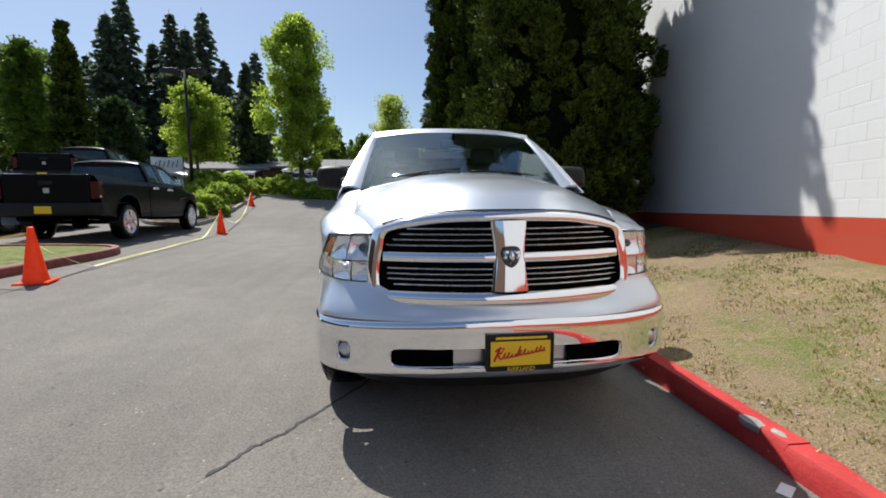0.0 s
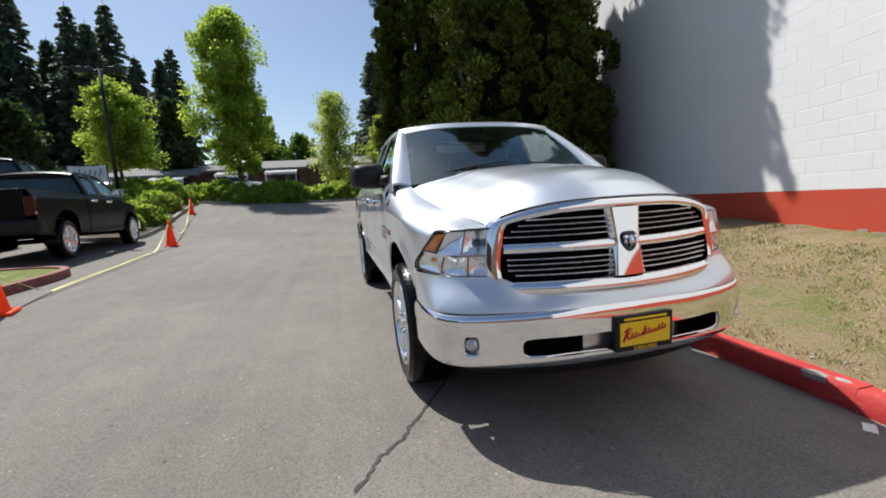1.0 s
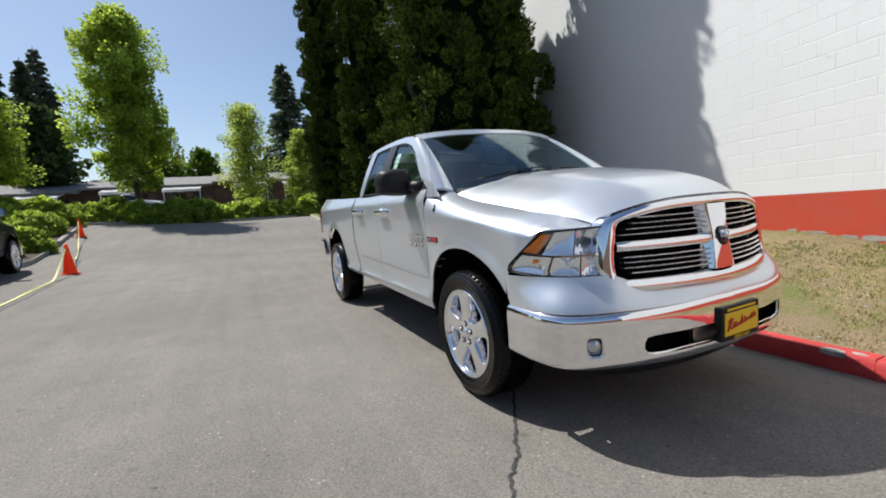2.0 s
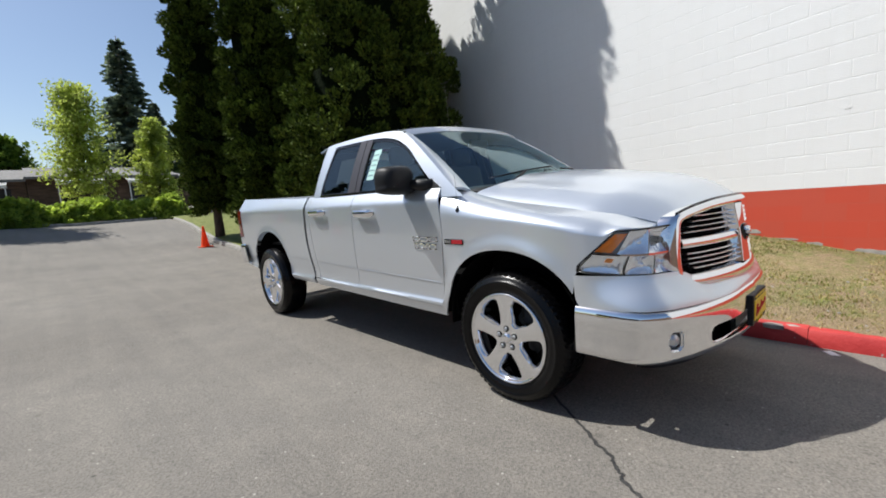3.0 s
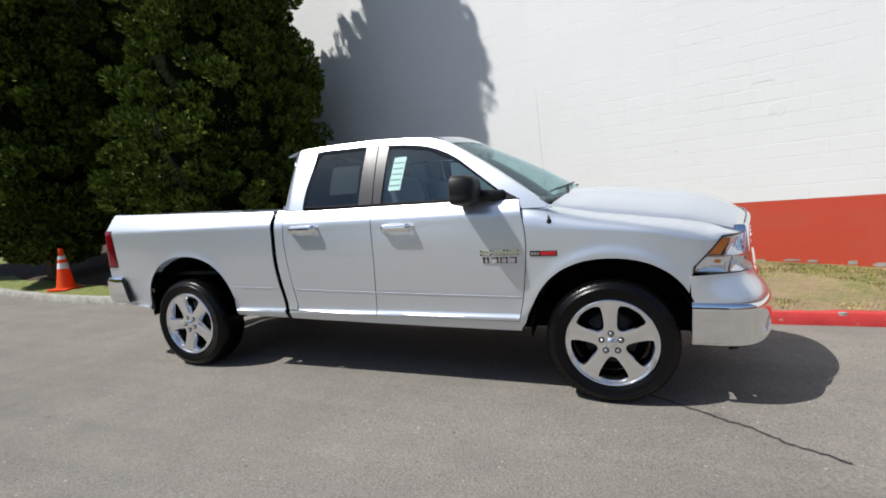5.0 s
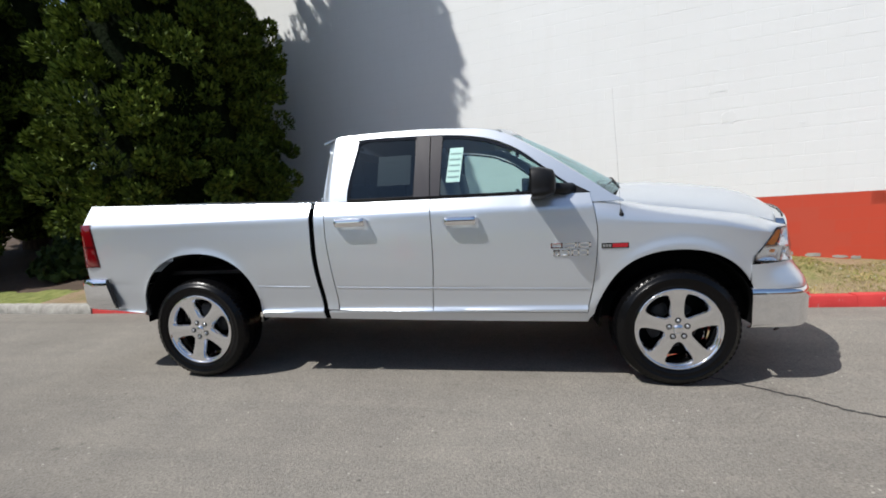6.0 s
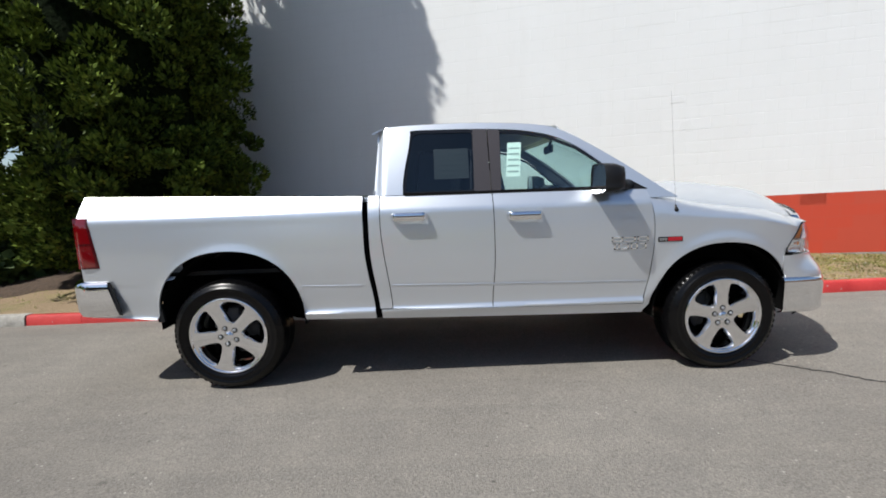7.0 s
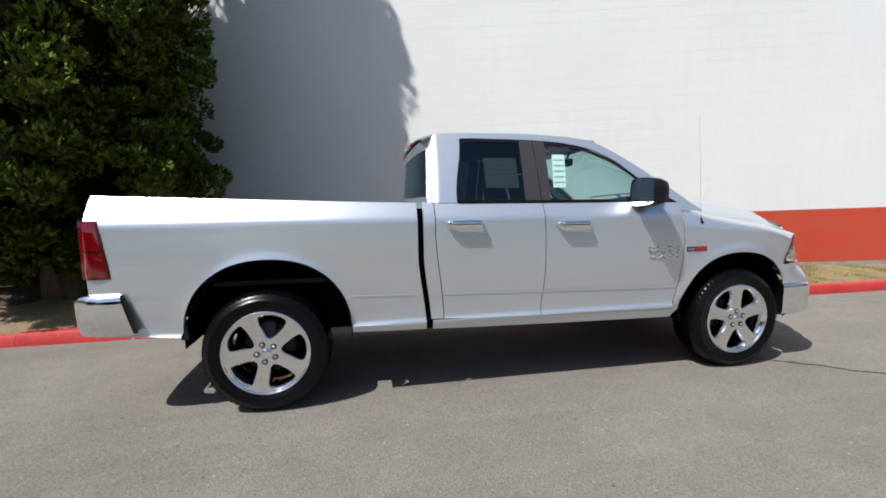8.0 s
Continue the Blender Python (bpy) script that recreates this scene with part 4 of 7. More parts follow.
    thick(part_ob, 0.012, -1)
    both("bumper_end_pad", poly_panel([(4.362, 0.806), (4.386, 0.806), (4.328, 0.566), (4.304, 0.566)], lambda y, z: 0.984, 0.003), PLASTIC, truck, "", 0.006)
    # hood with its raised middle
    def hood(u, v):
        ye = 0.36 - 1.10 * u
        xe = hood_edge_x(ye)
        x = -xe + 2 * xe * v
        a = abs(x) / xe
        side = HOOD_SIDE(ye)
        crown = HOOD_CROWN(u) * (1 - a**2.5)
        y_back = 0.36 - 0.17 * (1 - a * a)
        y_nose = front_y(x) + 0.14 * (side + crown - 0.93) + 0.008
        yy = y_back + (y_nose - y_back) * u
        dome = 0.014 * (smoothstep(0.66, 0.50, a)) * (1 - u**4)
        return (x, yy, side + crown + dome - 0.006 * smoothstep(0.95, 1.0, a))
    hd = part("hood", mesh_from(*outward(grid_mesh(hood, 44, 48), (0, 0, 1)), "hood", True), paint, truck)
    thick(hd, 0.012, -1)
    # cowl panel and wipers
    part("cowl", mesh_from(*grid_mesh(lambda u, v: (-0.74 + 1.48 * u, 0.33 - 0.19 * (1 - (2 * u - 1) ** 2) + 0.13 * v, 1.225 + 0.105 * (1 - (2 * u - 1) ** 2) + 0.05 * v), 20, 3), "cowl"), PLASTIC, truck, "black plastic cowl")
    # ---------- cab ----------
    both("roof_rail", column_panel(span(0.335, 2.30, 56), lambda y: min(max(WTOP(y), 1.29), DRIP(y) - 0.02) if y > 0.56 else min(1.255, DRIP(y) - 0.010), DRIP, 8, GREEN), paint, truck)
    def quarter(u, v):
        ya = 2.278 - 0.052 * smoothstep(0.1, 0.9, v) - 0.010 * v
        y = ya + (2.486 - 0.034 * v - ya) * u
        z = BELT(y) + (DRIP(y) - BELT(y)) * v
        return (-(green_x(z) - 0.05 * smoothstep(2.38, 2.486 - 0.034 * v, y) ** 2), y, z)
    both("rear_quarter", grid_mesh(quarter, 14, 16), paint, truck)
    header_y = lambda a: 1.005 + 0.13 * abs(a) ** 2.5
    ROOF_Z = spline([0.98, 1.04, 1.20, 1.45, 1.85, 2.25, 2.42, 2.50], [1.768, 1.786, 1.808, 1.837, 1.851, 1.846, 1.828, 1.79])

    def roof(u, v):
        a = abs(2 * v - 1)
        y = header_y(a) + (2.495 - header_y(a)) * u
        x = (2 * v - 1) * green_x(DRIP(max(y, 1.16)))
        return (x, y, ROOF_Z(y) + (0.055 + 0.012 * math.sin(math.pi * u)) * (1 - a**2.4))
    rf = part("roof", mesh_from(*outward(grid_mesh(roof, 36, 36), (0, 0, 1)), "roof", True), paint, truck)
    thick(rf, 0.012, -1)
    # windscreen: from the cowl up to the roof's leading edge
    def screen(u, v, off=0.0):
        a = 2 * u - 1
        ex0, ex1 = 0.815, 0.700
        b = Vector((ex0 * a, 0.42 - 0.27 * (1 - a * a), 1.285 + 0.075 * (1 - a * a)))
        t = Vector((ex1 * a, header_y(a) + 0.004, ROOF_Z(header_y(a)) + 0.055 * (1 - abs(a) ** 2.4) - 0.010))
        q = b.lerp(t, v * 0.97)
        bow = 0.020 * math.sin(math.pi * v)
        return (q.x, q.y - bow * 0.4, q.z + bow * 0.9 + off)
    ws = part("windscreen", mesh_from(*grid_mesh(screen, 30, 16), "windscreen", True), WINDSHIELD, truck, "clear sloping windscreen")
    ws.visible_shadow = False
    def header(u, v):
        p0, p1 = Vector(screen(u, 0.955)), Vector(roof(0.012, u))
        q = p0.lerp(p1, v)
        return (q.x, q.y, q.z + 0.006 + 0.004 * math.sin(math.pi * v))
    thick(part("screen_header", mesh_from(*outward(grid_mesh(header, 30, 5), (0, -0.3, 1)), "screen_header", True), paint, truck), 0.012, -1)
    # black edge round the screen, and the painted front posts behind it
    def post(u, v):
        w = screen(0.985 + 0.0 * u, u)
        y = w[1]
        d = DRIP(y + 0.015)
        o = Vector((green_x(max(1.24, d)), y + 0.015, d))
        q = Vector(w).lerp(o, v)
        return (-abs(q.x), q.y, q.z + 0.012 * math.sin(math.pi * v))
    both("front_post", grid_mesh(post, 20, 6), paint, truck, "", 0.02)
    # rear window and the wall below it
    def backlight(u, v):
        a = 2 * u - 1
        z = 1.33 + 0.47 * v
        return ((green_x(z) - 0.05) * a, 2.515 - 0.035 * v - 0.03 * abs(a) ** 4, z)
    part("rear_window", mesh_from(*grid_mesh(lambda u, v: backlight(u, 0.10 + 0.74 * v), 16, 8), "rear_window", True), TINTED, truck, "dark tinted rear window")
    bw = join(grid_mesh(lambda u, v: (backlight(u, 0)[0], backlight(u, 0)[1], 0.6 + 0.78 * v), 16, 3), grid_mesh(lambda u, v: backlight(u, 0.83 + 0.17 * v), 16, 2))
    thick(part("cab_back", mesh_from(*bw, "cab_back", True), paint, truck), 0.01)
    bm = bmesh.new()
    box(bm, -0.14, 0.14, 2.475, 2.505, 1.815, 1.85, 0.008)
    part("stop_lamp", bm, RED_LENS, truck, "red high stop lamp")
    # side glass
    WF = [(0.645, 1.345), (0.70, 1.385), (0.85, 1.503), (1.02, 1.630), (1.235, 1.725), (1.42, 1.758), (1.560, 1.771), (1.580, 1.345)]
    WF = round_poly(WF, 0.03)
    gl = both("front_door_glass", poly_panel(WF, GREEN, -0.012), SIDE_GLASS, truck, "lightly tinted side glass", wall_t=False)
    WR = round_poly([(1.770, 1.352), (1.760, 1.782), (2.15, 1.788), (2.205, 1.766), (2.262, 1.368), (2.24, 1.352)], 0.03)
    gr = both("rear_door_glass", poly_panel(WR, GREEN, -0.012), TINTED, truck, "dark privacy glass", wall_t=False)
    for g in gl + gr:
        g.visible_shadow = False
    # dark middle post between the doors, and black seals round the glass
    both("middle_post", poly_panel(round_poly([(1.580, 1.335), (1.560, 1.786), (1.648, 1.796), (1.646, 1.337)], 0.008), GREEN, 0.002), PILLAR, truck, "dark grey film on the door post", 0.012)
    both("middle_post", poly_panel(round_poly([(1.654, 1.337), (1.656, 1.797), (1.756, 1.800), (1.770, 1.338)], 0.008), GREEN, 0.002), PILLAR, truck, "", 0.012)
    for o in ((WF, "front_seal", 0.016), (WR, "rear_seal", 0.020)):
        big = inset(o[0], -o[2])
        both(o[1], frame_ring(big, inset(o[0], 0.004), GREEN, -0.001, -0.006), GLOSS_BLACK, truck, "", 0.008)
    both("belt_seal", column_panel(span(0.62, 2.27, 24), lambda y: BELT(y) - 0.004, lambda y: BELT(y) + 0.016, 2, lambda y, z: green_x(1.34) + 0.004), GLOSS_BLACK, truck, "", 0.012)
    both("mirror_base", poly_panel(round_poly([(0.54, 1.318), (0.66, 1.385), (0.76, 1.34), (0.76, 1.318)], 0.01), GREEN, 0.004), PLASTIC, truck, "", 0.02)
    # headliner, interior
    part("headliner", mesh_from(*grid_mesh(lambda u, v: (-0.66 + 1.32 * u, 1.22 + 1.2 * v, 1.79 + 0.05 * math.sin(math.pi * u)), 10, 8), "headliner", True), HEADLINER, truck)
    interior(truck)
    front_end(truck, paint)
    side_trim(truck, paint)
    for yc, zc, phase in ((0.0, 0.381, -0.035), (3.569, 0.383, -0.42)):
        for side in (-1, 1):
            wheel(truck, yc, zc, side, phase)
    # wheel liners
    for yc, zc, r in (ARCH_F, ARCH_R):
        lin = grid_mesh(lambda u, v: (-(0.955 - 0.33 * v), yc + (r - 0.006) * math.cos(math.pi * (-0.02 + 1.04 * u)), zc + (r - 0.006) * math.sin(math.pi * (-0.02 + 1.04 * u))), 30, 4)
        both("wheel_liner", lin, LINER, truck, "", 0.004)
        both("liner_back", ([(-0.62, yc - r, 0.42), (-0.62, yc + r, 0.42), (-0.62, yc + r, zc + r), (-0.62, yc - r, zc + r)], [(0, 1, 2, 3)]), LINER, truck, "", 0.004, smooth=False)
    # mud flap-like rear lip of the arches, axle and tank
    both("arch_lip", poly_panel([(4.030, 0.495), (4.075, 0.495), (4.075, 0.66), (4.050, 0.68)], lambda y, z: 0.960), PLASTIC, truck, "", 0.02)
    for yc in (0.0, 3.569):
        v = tube([(-0.74, yc, 0.38), (0.74, yc, 0.38)], 0.05, 10)
        part("axle", mesh_from(*v, "axle", True), DARK, truck)
    part("differential", mesh_from(*lathe([(0, -0.16), (0.10, -0.12), (0.15, 0), (0.10, 0.12), (0, 0.16)], 16), "differential", True), DARK, truck).location = (0.05, 3.569, 0.38)
    return truck


def interior(truck):
    bm = bmesh.new()
    box(bm, -0.74, 0.74, 0.50, 2.46, 0.58, 0.66)
    part("cabin_floor", bm, DARK, truck)
    d = grid_mesh(lambda u, v: (-0.74 + 1.48 * u, 0.42 - 0.27 * (1 - (2 * u - 1) ** 2) * (1 - v) + 0.56 * v, 1.275 + 0.05 * (1 - (2 * u - 1) ** 2) * (1 - v) + 0.03 * math.sin(math.pi * v * 0.8) - 0.24 * smoothstep(0.8, 1.0, v)), 16, 12)
    part("dashboard", mesh_from(*d, "dashboard", True), DASH, truck, "dark grey dashboard")
    bm = bmesh.new()
    box(bm, -0.16, 0.16, 0.85, 1.5, 0.66, 0.98, 0.03)
    part("centre_console", bm, DASH, truck)
    both("door_lining", grid_mesh(lambda u, v: (-(side_x(1.0, 1.2) - 0.10 + 0.03 * v), 0.60 + 1.75 * u, 0.62 + 0.70 * v), 6, 4), DASH, truck, "", 0.01)
    for x in (-0.40, 0.40):
        for y, back in ((1.28, 0.70), (2.12, 0.62)):
            bm = bmesh.new()
            box(bm, x - 0.25, x + 0.25, y - 0.27, y + 0.22, 0.78, 0.95, 0.05)
            part("seat_cushion", bm, SEAT_CLOTH, truck, smooth=True)
            bm = bmesh.new()
            box(bm, -0.24, 0.24, -0.06, 0.07, 0.0, back, 0.05)
            bmesh.ops.transform(bm, matrix=pose(x, y + 0.18, 0.88, -12), verts=bm.verts)
            part("seat_back", bm, SEAT_CLOTH, truck, smooth=True)
            if y < 2:
                bm = bmesh.new()
                box(bm, -0.13, 0.13, -0.04, 0.05, 0.0, 0.17, 0.04)
                bmesh.ops.transform(bm, matrix=pose(x, y + 0.33, 1.575, -8), verts=bm.verts)
                part("headrest", bm, SEAT_CLOTH, truck, smooth=True)
    # steering wheel on the left side, and the mirror
    ring = [(0.40 + 0.185 * math.cos(a), 0.185 * math.sin(a)) for a in np.linspace(0, 2 * math.pi, 33)]
    m = pose(0.40, 0.92, 1.20, 62, 0, 0)
    pts = [m @ Vector((x - 0.40, z, 0)) for x, z in ring]
    sw = part("steering_wheel", mesh_from(*tube(pts, 0.017, 8, False), "steering_wheel", True), DASH, truck, "dark steering wheel")
    v = []
    for a in (0.2, math.pi - 0.2, -math.pi / 2):
        v.append(tube([m @ Vector((0, 0, -0.02)), m @ Vector((0.18 * math.cos(a), 0.18 * math.sin(a), 0))], 0.022, 6))
    part("wheel_spokes", mesh_from(*join(*v), "wheel_spokes", True), DASH, sw)
    bm = bmesh.new()
    box(bm, -0.12, 0.12, 0.985, 1.02, 1.665, 1.735, 0.015)
    part("inside_mirror", bm, PLASTIC, truck)
    part("mirror_stalk", mesh_from(*tube([(0, 1.0, 1.72), (0, 0.965, 1.80)], 0.012, 6), "mirror_stalk"), PLASTIC, truck)


def nose(x, z, out=0.0):
    """A point of the nose's leaning face; out moves it forwards."""
    return (x, front_y(x) + 0.14 * (z - 0.93) - out, z)


def nose_strip(outline_a, outline_b, out_a, out_b):
    n = len(outline_a)
    v = [nose(x, z, out_a) for x, z in outline_a] + [nose(x, z, out_b) for x, z in outline_b]
    return v, [(i, (i + 1) % n, n + (i + 1) % n, n + i) for i in range(n)]


def nose_fill(x0, x1, zlo, zhi, out, nx=16, nz=4):
    """A filled patch of the nose between two height lines."""
    return grid_mesh(lambda u, v: nose(x0 + (x1 - x0) * u, zlo(x0 + (x1 - x0) * u) + (zhi(x0 + (x1 - x0) * u) - zlo(x0 + (x1 - x0) * u)) * v, out), nx, nz)


def front_end(truck, paint):
    # grille: chrome surround, crossed bars, black backing and bright slats
    OUT = [(0, 1.148), (0.28, 1.141), (0.46, 1.118), (0.585, 1.085), (0.640, 1.055), (0.664, 0.985), (0.678, 0.87), (0.678, 0.79), (0.660, 0.736), (0.60, 0.708), (0.45, 0.702), (0, 0.700)]
    INN = [(0, 1.094), (0.28, 1.089), (0.44, 1.072), (0.545, 1.050), (0.578, 1.028), (0.590, 0.97), (0.608, 0.88), (0.609, 0.805), (0.594, 0.781), (0.53, 0.776), (0.40, 0.776), (0, 0.775)]
    full = lambda q: q + [(-x, z) for x, z in reversed(q[1:-1])]
    o, i = smooth_outline(full(OUT), 8), smooth_outline(full(INN), 8)
    between = lambda k: [(a[0] * (1 - k) + b[0] * k, a[1] * (1 - k) + b[1] * k) for a, b in zip(o, i)]
    steps = [(0.0, -0.05), (0.0, 0.0), (0.05, 0.008), (0.18, 0.016), (0.35, 0.022), (0.55, 0.023), (0.75, 0.019), (0.92, 0.010), (1.0, -0.05)]
    g = part("grille", mesh_from(*join(*[nose_strip(between(a[0]), between(b[0]), a[1], b[1]) for a, b in zip(steps, steps[1:])]), "grille", True), CHROME, truck, "chrome crosshair grille with black openings")
    bmw = bmesh.new()
    bmw.from_mesh(g.data)
    bmesh.ops.remove_doubles(bmw, verts=bmw.verts, dist=0.0002)
    bmw.to_mesh(g.data)
    bmw.free()
    g.data.set_sharp_from_angle(angle=radians(50))
    part("grille_backing", mesh_from(*nose_fill(-0.62, 0.62, lambda x: 0.74, lambda x: 1.11 - 0.12 * (abs(x) / 0.62) ** 3, -0.055, 24, 3), "grille_backing"), DARK, g)
    def cross(u, v):
        a = math.pi * (v * 1.24 - 0.12)
        return nose(-0.595 + 1.19 * u, 0.930 - 0.027 * math.cos(min(max(a, 0.0), math.pi)), -0.012 + 0.026 * math.sin(a) ** 0.8 if 0 < a < math.pi else -0.05)
    part("cross_bar", mesh_from(*grid_mesh(cross, 30, 14), "cross_bar", True), CHROME, g, angle=50)
    def vbar(u, v):
        z = 0.775 + 0.328 * v
        w = 0.078 + 0.018 * abs(2 * v - 1)
        x = -w + 2 * w * u
        a = abs(2 * u - 1)
        return nose(x, z, 0.026 - 0.012 * a**2 - (0.06 if u in (0.0, 1.0) else 0.0))
    part("centre_bar", mesh_from(*grid_mesh(vbar, 14, 10), "centre_bar", True), CHROME, g)
    for zc in (0.802, 0.827, 0.852, 0.877, 0.986, 1.012, 1.038, 1.064):
        for sg in (-1, 1):
            reach = 0.575 if zc < 0.9 else 0.580 - 1.3 * max(0, zc - 0.985)
            if zc < 0.81:
                reach = 0.545
            def slat(u, v):
                x = sg * (0.085 + (reach - 0.085) * u)
                a = 2 * math.pi * v
                return nose(x, zc + 0.0045 * math.sin(a), 0.0 + 0.014 * math.cos(a))
            part("slat", mesh_from(*grid_mesh(slat, 16, 8, sg < 0), "slat", True), BRIGHT, g)
    # black tube laid along the edge as the dark shade of the hood's gap
    rim_line = [q for q in o if q[1] > 1.06 and abs(q[0]) < 0.60]
    rim_line = sorted(rim_line, key=lambda q: q[0])
    part("hood_gap", mesh_from(*tube([nose(x, z + 0.005, 0.002) for x, z in rim_line], 0.0045, 6), "hood_gap", True), GLOSS_BLACK, g)
    # shield emblem
    sh = [(0, 0.988), (0.031, 0.985), (0.047, 0.967), (0.046, 0.935), (0.028, 0.898), (0, 0.882)]
    shf = smooth_outline(full(sh), 4)
    vv = [nose(x, z, 0.020) for x, z in shf] + [nose(x * 0.86, 0.936 + (z - 0.936) * 0.86, 0.034) for x, z in shf]
    n = len(shf)
    em = part("emblem", mesh_from(vv, [(k, (k + 1) % n, n + (k + 1) % n, n + k) for k in range(n)] + [tuple(range(n, 2 * n))], "emblem"), GLOSS_BLACK, g, "dark shield shaped emblem with chrome relief", angle=35)
    for sg in (-1, 1):
        part("emblem_horn", mesh_from(*tube([nose(sg * 0.012, 0.962, 0.036), nose(sg * 0.030, 0.955, 0.040), nose(sg * 0.034, 0.935, 0.040), nose(sg * 0.022, 0.925, 0.038)], [0.008, 0.012, 0.011, 0.006], 8), "emblem_horn", True), CHROME, em)
    part("emblem_face", mesh_from(*tube([nose(0, 0.965, 0.036), nose(0, 0.935, 0.044), nose(0, 0.905, 0.036)], [0.008, 0.015, 0.009], 8), "emblem_face", True), CHROME, em)
    # painted fascia between the grille and the bumper
    top_line = [(x, front_y(x) - 0.030) for x in np.linspace(0.0, 0.952, 60)] + [(0.957, -0.470), (0.958, -0.443)]
    top_len = [0.0]
    for a, b in zip(top_line, top_line[1:]):
        top_len.append(top_len[-1] + math.dist(a, b))
    def fascia(u, v):
        s = (2 * u - 1) * BUMP_L
        bx, by = bump_pt(s, -0.012)
        ax = abs(bx)
        w = abs(2 * u - 1) * top_len[-1]
        tx = float(np.interp(w, top_len, [q[0] for q in top_line]))
        ty = float(np.interp(w, top_len, [q[1] for q in top_line]))
        ztop = 0.702 + 0.10 * smoothstep(0.42, 0.66, tx)
        zb = 0.628 + 0.018 * (1 - smoothstep(0, 0.9, ax)) + 0.01 * smoothstep(0.2, 0.75, ax)
        z = zb + (ztop - zb) * v
        k = smoothstep(0.0, 1.0, v) * 0.75 + 0.25 * v
        y = by + (ty - by) * k
        edge = 0.505 * max(0.0, 1 - max(0.0, (z - 0.415) / 0.505) ** 2.25) ** (1 / 2.25)
        return (math.copysign(ax + (tx - ax) * k, bx), min(y, -max(edge, 0.438)), z)
    thick(part("front_fascia", mesh_from(*grid_mesh(fascia, 90, 12), "front_fascia", True), paint, truck, "painted upper front fascia"), 0.008, 1)
    # chrome bumper with its openings left out
    ss = list(np.linspace(-BUMP_L, BUMP_L, 281))
    BUMP_IN = spline([0.372, 0.378, 0.392, 0.415, 0.50, 0.560, 0.596, 0.612, 0.622, 0.626], [0.045, 0.020, 0.006, 0.0, 0.0, -0.002, 0.0, 0.004, 0.012, 0.025])
    prof = [(z, BUMP_IN(z)) for z in [0.372, 0.375, 0.379, 0.385, 0.393, 0.404] + list(np.linspace(0.414, 0.532, 25)) + [0.545, 0.560, 0.578, 0.596, 0.606, 0.612, 0.617, 0.622, 0.626]]
    bz = lambda s, z: z + (0.028 * (1 - smoothstep(0.0, 0.95, abs(s))) * smoothstep(0.50, 0.62, z)) * 0.7 + 0.012 * smoothstep(0.9, 1.25, abs(s)) * (1 if z > 0.5 else 0.6)
    # openings: middle, half length, half height, roundness
    HOLES = [(0.0, 0.470, 0.575, 0.046, 7.0), (0.812, 0.484, 0.040, 0.050, 3.5), (-0.812, 0.484, 0.040, 0.050, 3.5)]
    in_hole = lambda s, z: any((abs(s - a) / l) ** (e * l / h / 3 if l > h else e) + (abs(z - b) / h) ** 3.0 < 1 for a, b, l, h, e in HOLES)
    vs = []
    for s in ss:
        for z, d in prof:
            x, y = bump_pt(s, -d)
            vs.append((x, y, bz(s, z)))
    m = len(prof)
    fs = []
    for a in range(len(ss) - 1):
        sm = 0.5 * (ss[a] + ss[a + 1])
        for b in range(m - 1):
            if not in_hole(sm, 0.5 * (prof[b][0] + prof[b + 1][0])):
                fs.append((a * m + b, (a + 1) * m + b, (a + 1) * m + b + 1, a * m + b + 1))
    fb = part("front_bumper", mesh_from(vs, fs, "front_bumper", True), CHROME, truck, "chrome front bumper with fog lamp openings")
    thick(fb, 0.010, 1)
    # recesses behind the openings
    def recess(s0, s1, z0, z1, mat, deep=0.09, name="bumper_opening", lab=""):
        q = [(s0, z0), (s1, z0), (s1, z1), (s0, z1)]
        v = []
        for d in (-0.012, -deep):
            for s, z in q:
                x, y = bump_pt(s, d)
                v.append((x, y, bz(s, z)))
        f = [(0, 1, 5, 4), (1, 2, 6, 5), (2, 3, 7, 6), (3, 0, 4, 7), (4, 5, 6, 7)]
        return part(name, mesh_from(v, f, name), mat, fb, lab)
    # chrome lip round each opening
    for a, b, l, h, e in HOLES:
        pts = []
        pw = e * l / h / 3 if l > h else e
        for k in range(200):
            w = 2 * math.pi * k / 200
            sx = a + l * math.copysign(abs(math.cos(w)) ** (2 / pw), math.cos(w))
            zz = b + h * math.copysign(abs(math.sin(w)) ** (2 / 3), math.sin(w))
            x, y = bump_pt(sx, -0.003)
            pts.append((x, y, bz(sx, zz)))
        pts.append(pts[0])
        part("opening_lip", mesh_from(*tube(pts, 0.0065, 8, False), "opening_lip", True), CHROME, fb)
    recess(0.275, 0.60, 0.405, 0.535, DARK)
    recess(-0.60, -0.275, 0.405, 0.535, DARK)
    recess(-0.275, 0.275, 0.405, 0.535, SATIN, 0.035, "bumper_tray", "silver centre tray")
    for sg in (-1, 1):
        a, b = (0.762, 0.862) if sg > 0 else (-0.862, -0.762)
        recess(a, b, 0.425, 0.545, REFLECTOR, 0.022, "fog_recess")
        x, y = bump_pt(sg * 0.812, -0.018)
        v, f = lathe([(0.0, -0.024), (0.025, -0.020), (0.040, 0.0), (0.042, 0.02)], 20)
        m4 = Matrix.Translation((x, y, 0.486)) @ pose(0, 0, 0, 0, 0, 90 + sg * 22)
        part("fog_lamp", mesh_from([m4 @ Vector(q) for q in v], f, "fog_lamp", True), SATIN, fb, "clear round fog lamp")
    # black trim line at the top of the bumper and the dam beneath
    def trim(u, v):
        s = (2 * u - 1) * (BUMP_L - 0.01)
        x, y = bump_pt(s, -0.016)
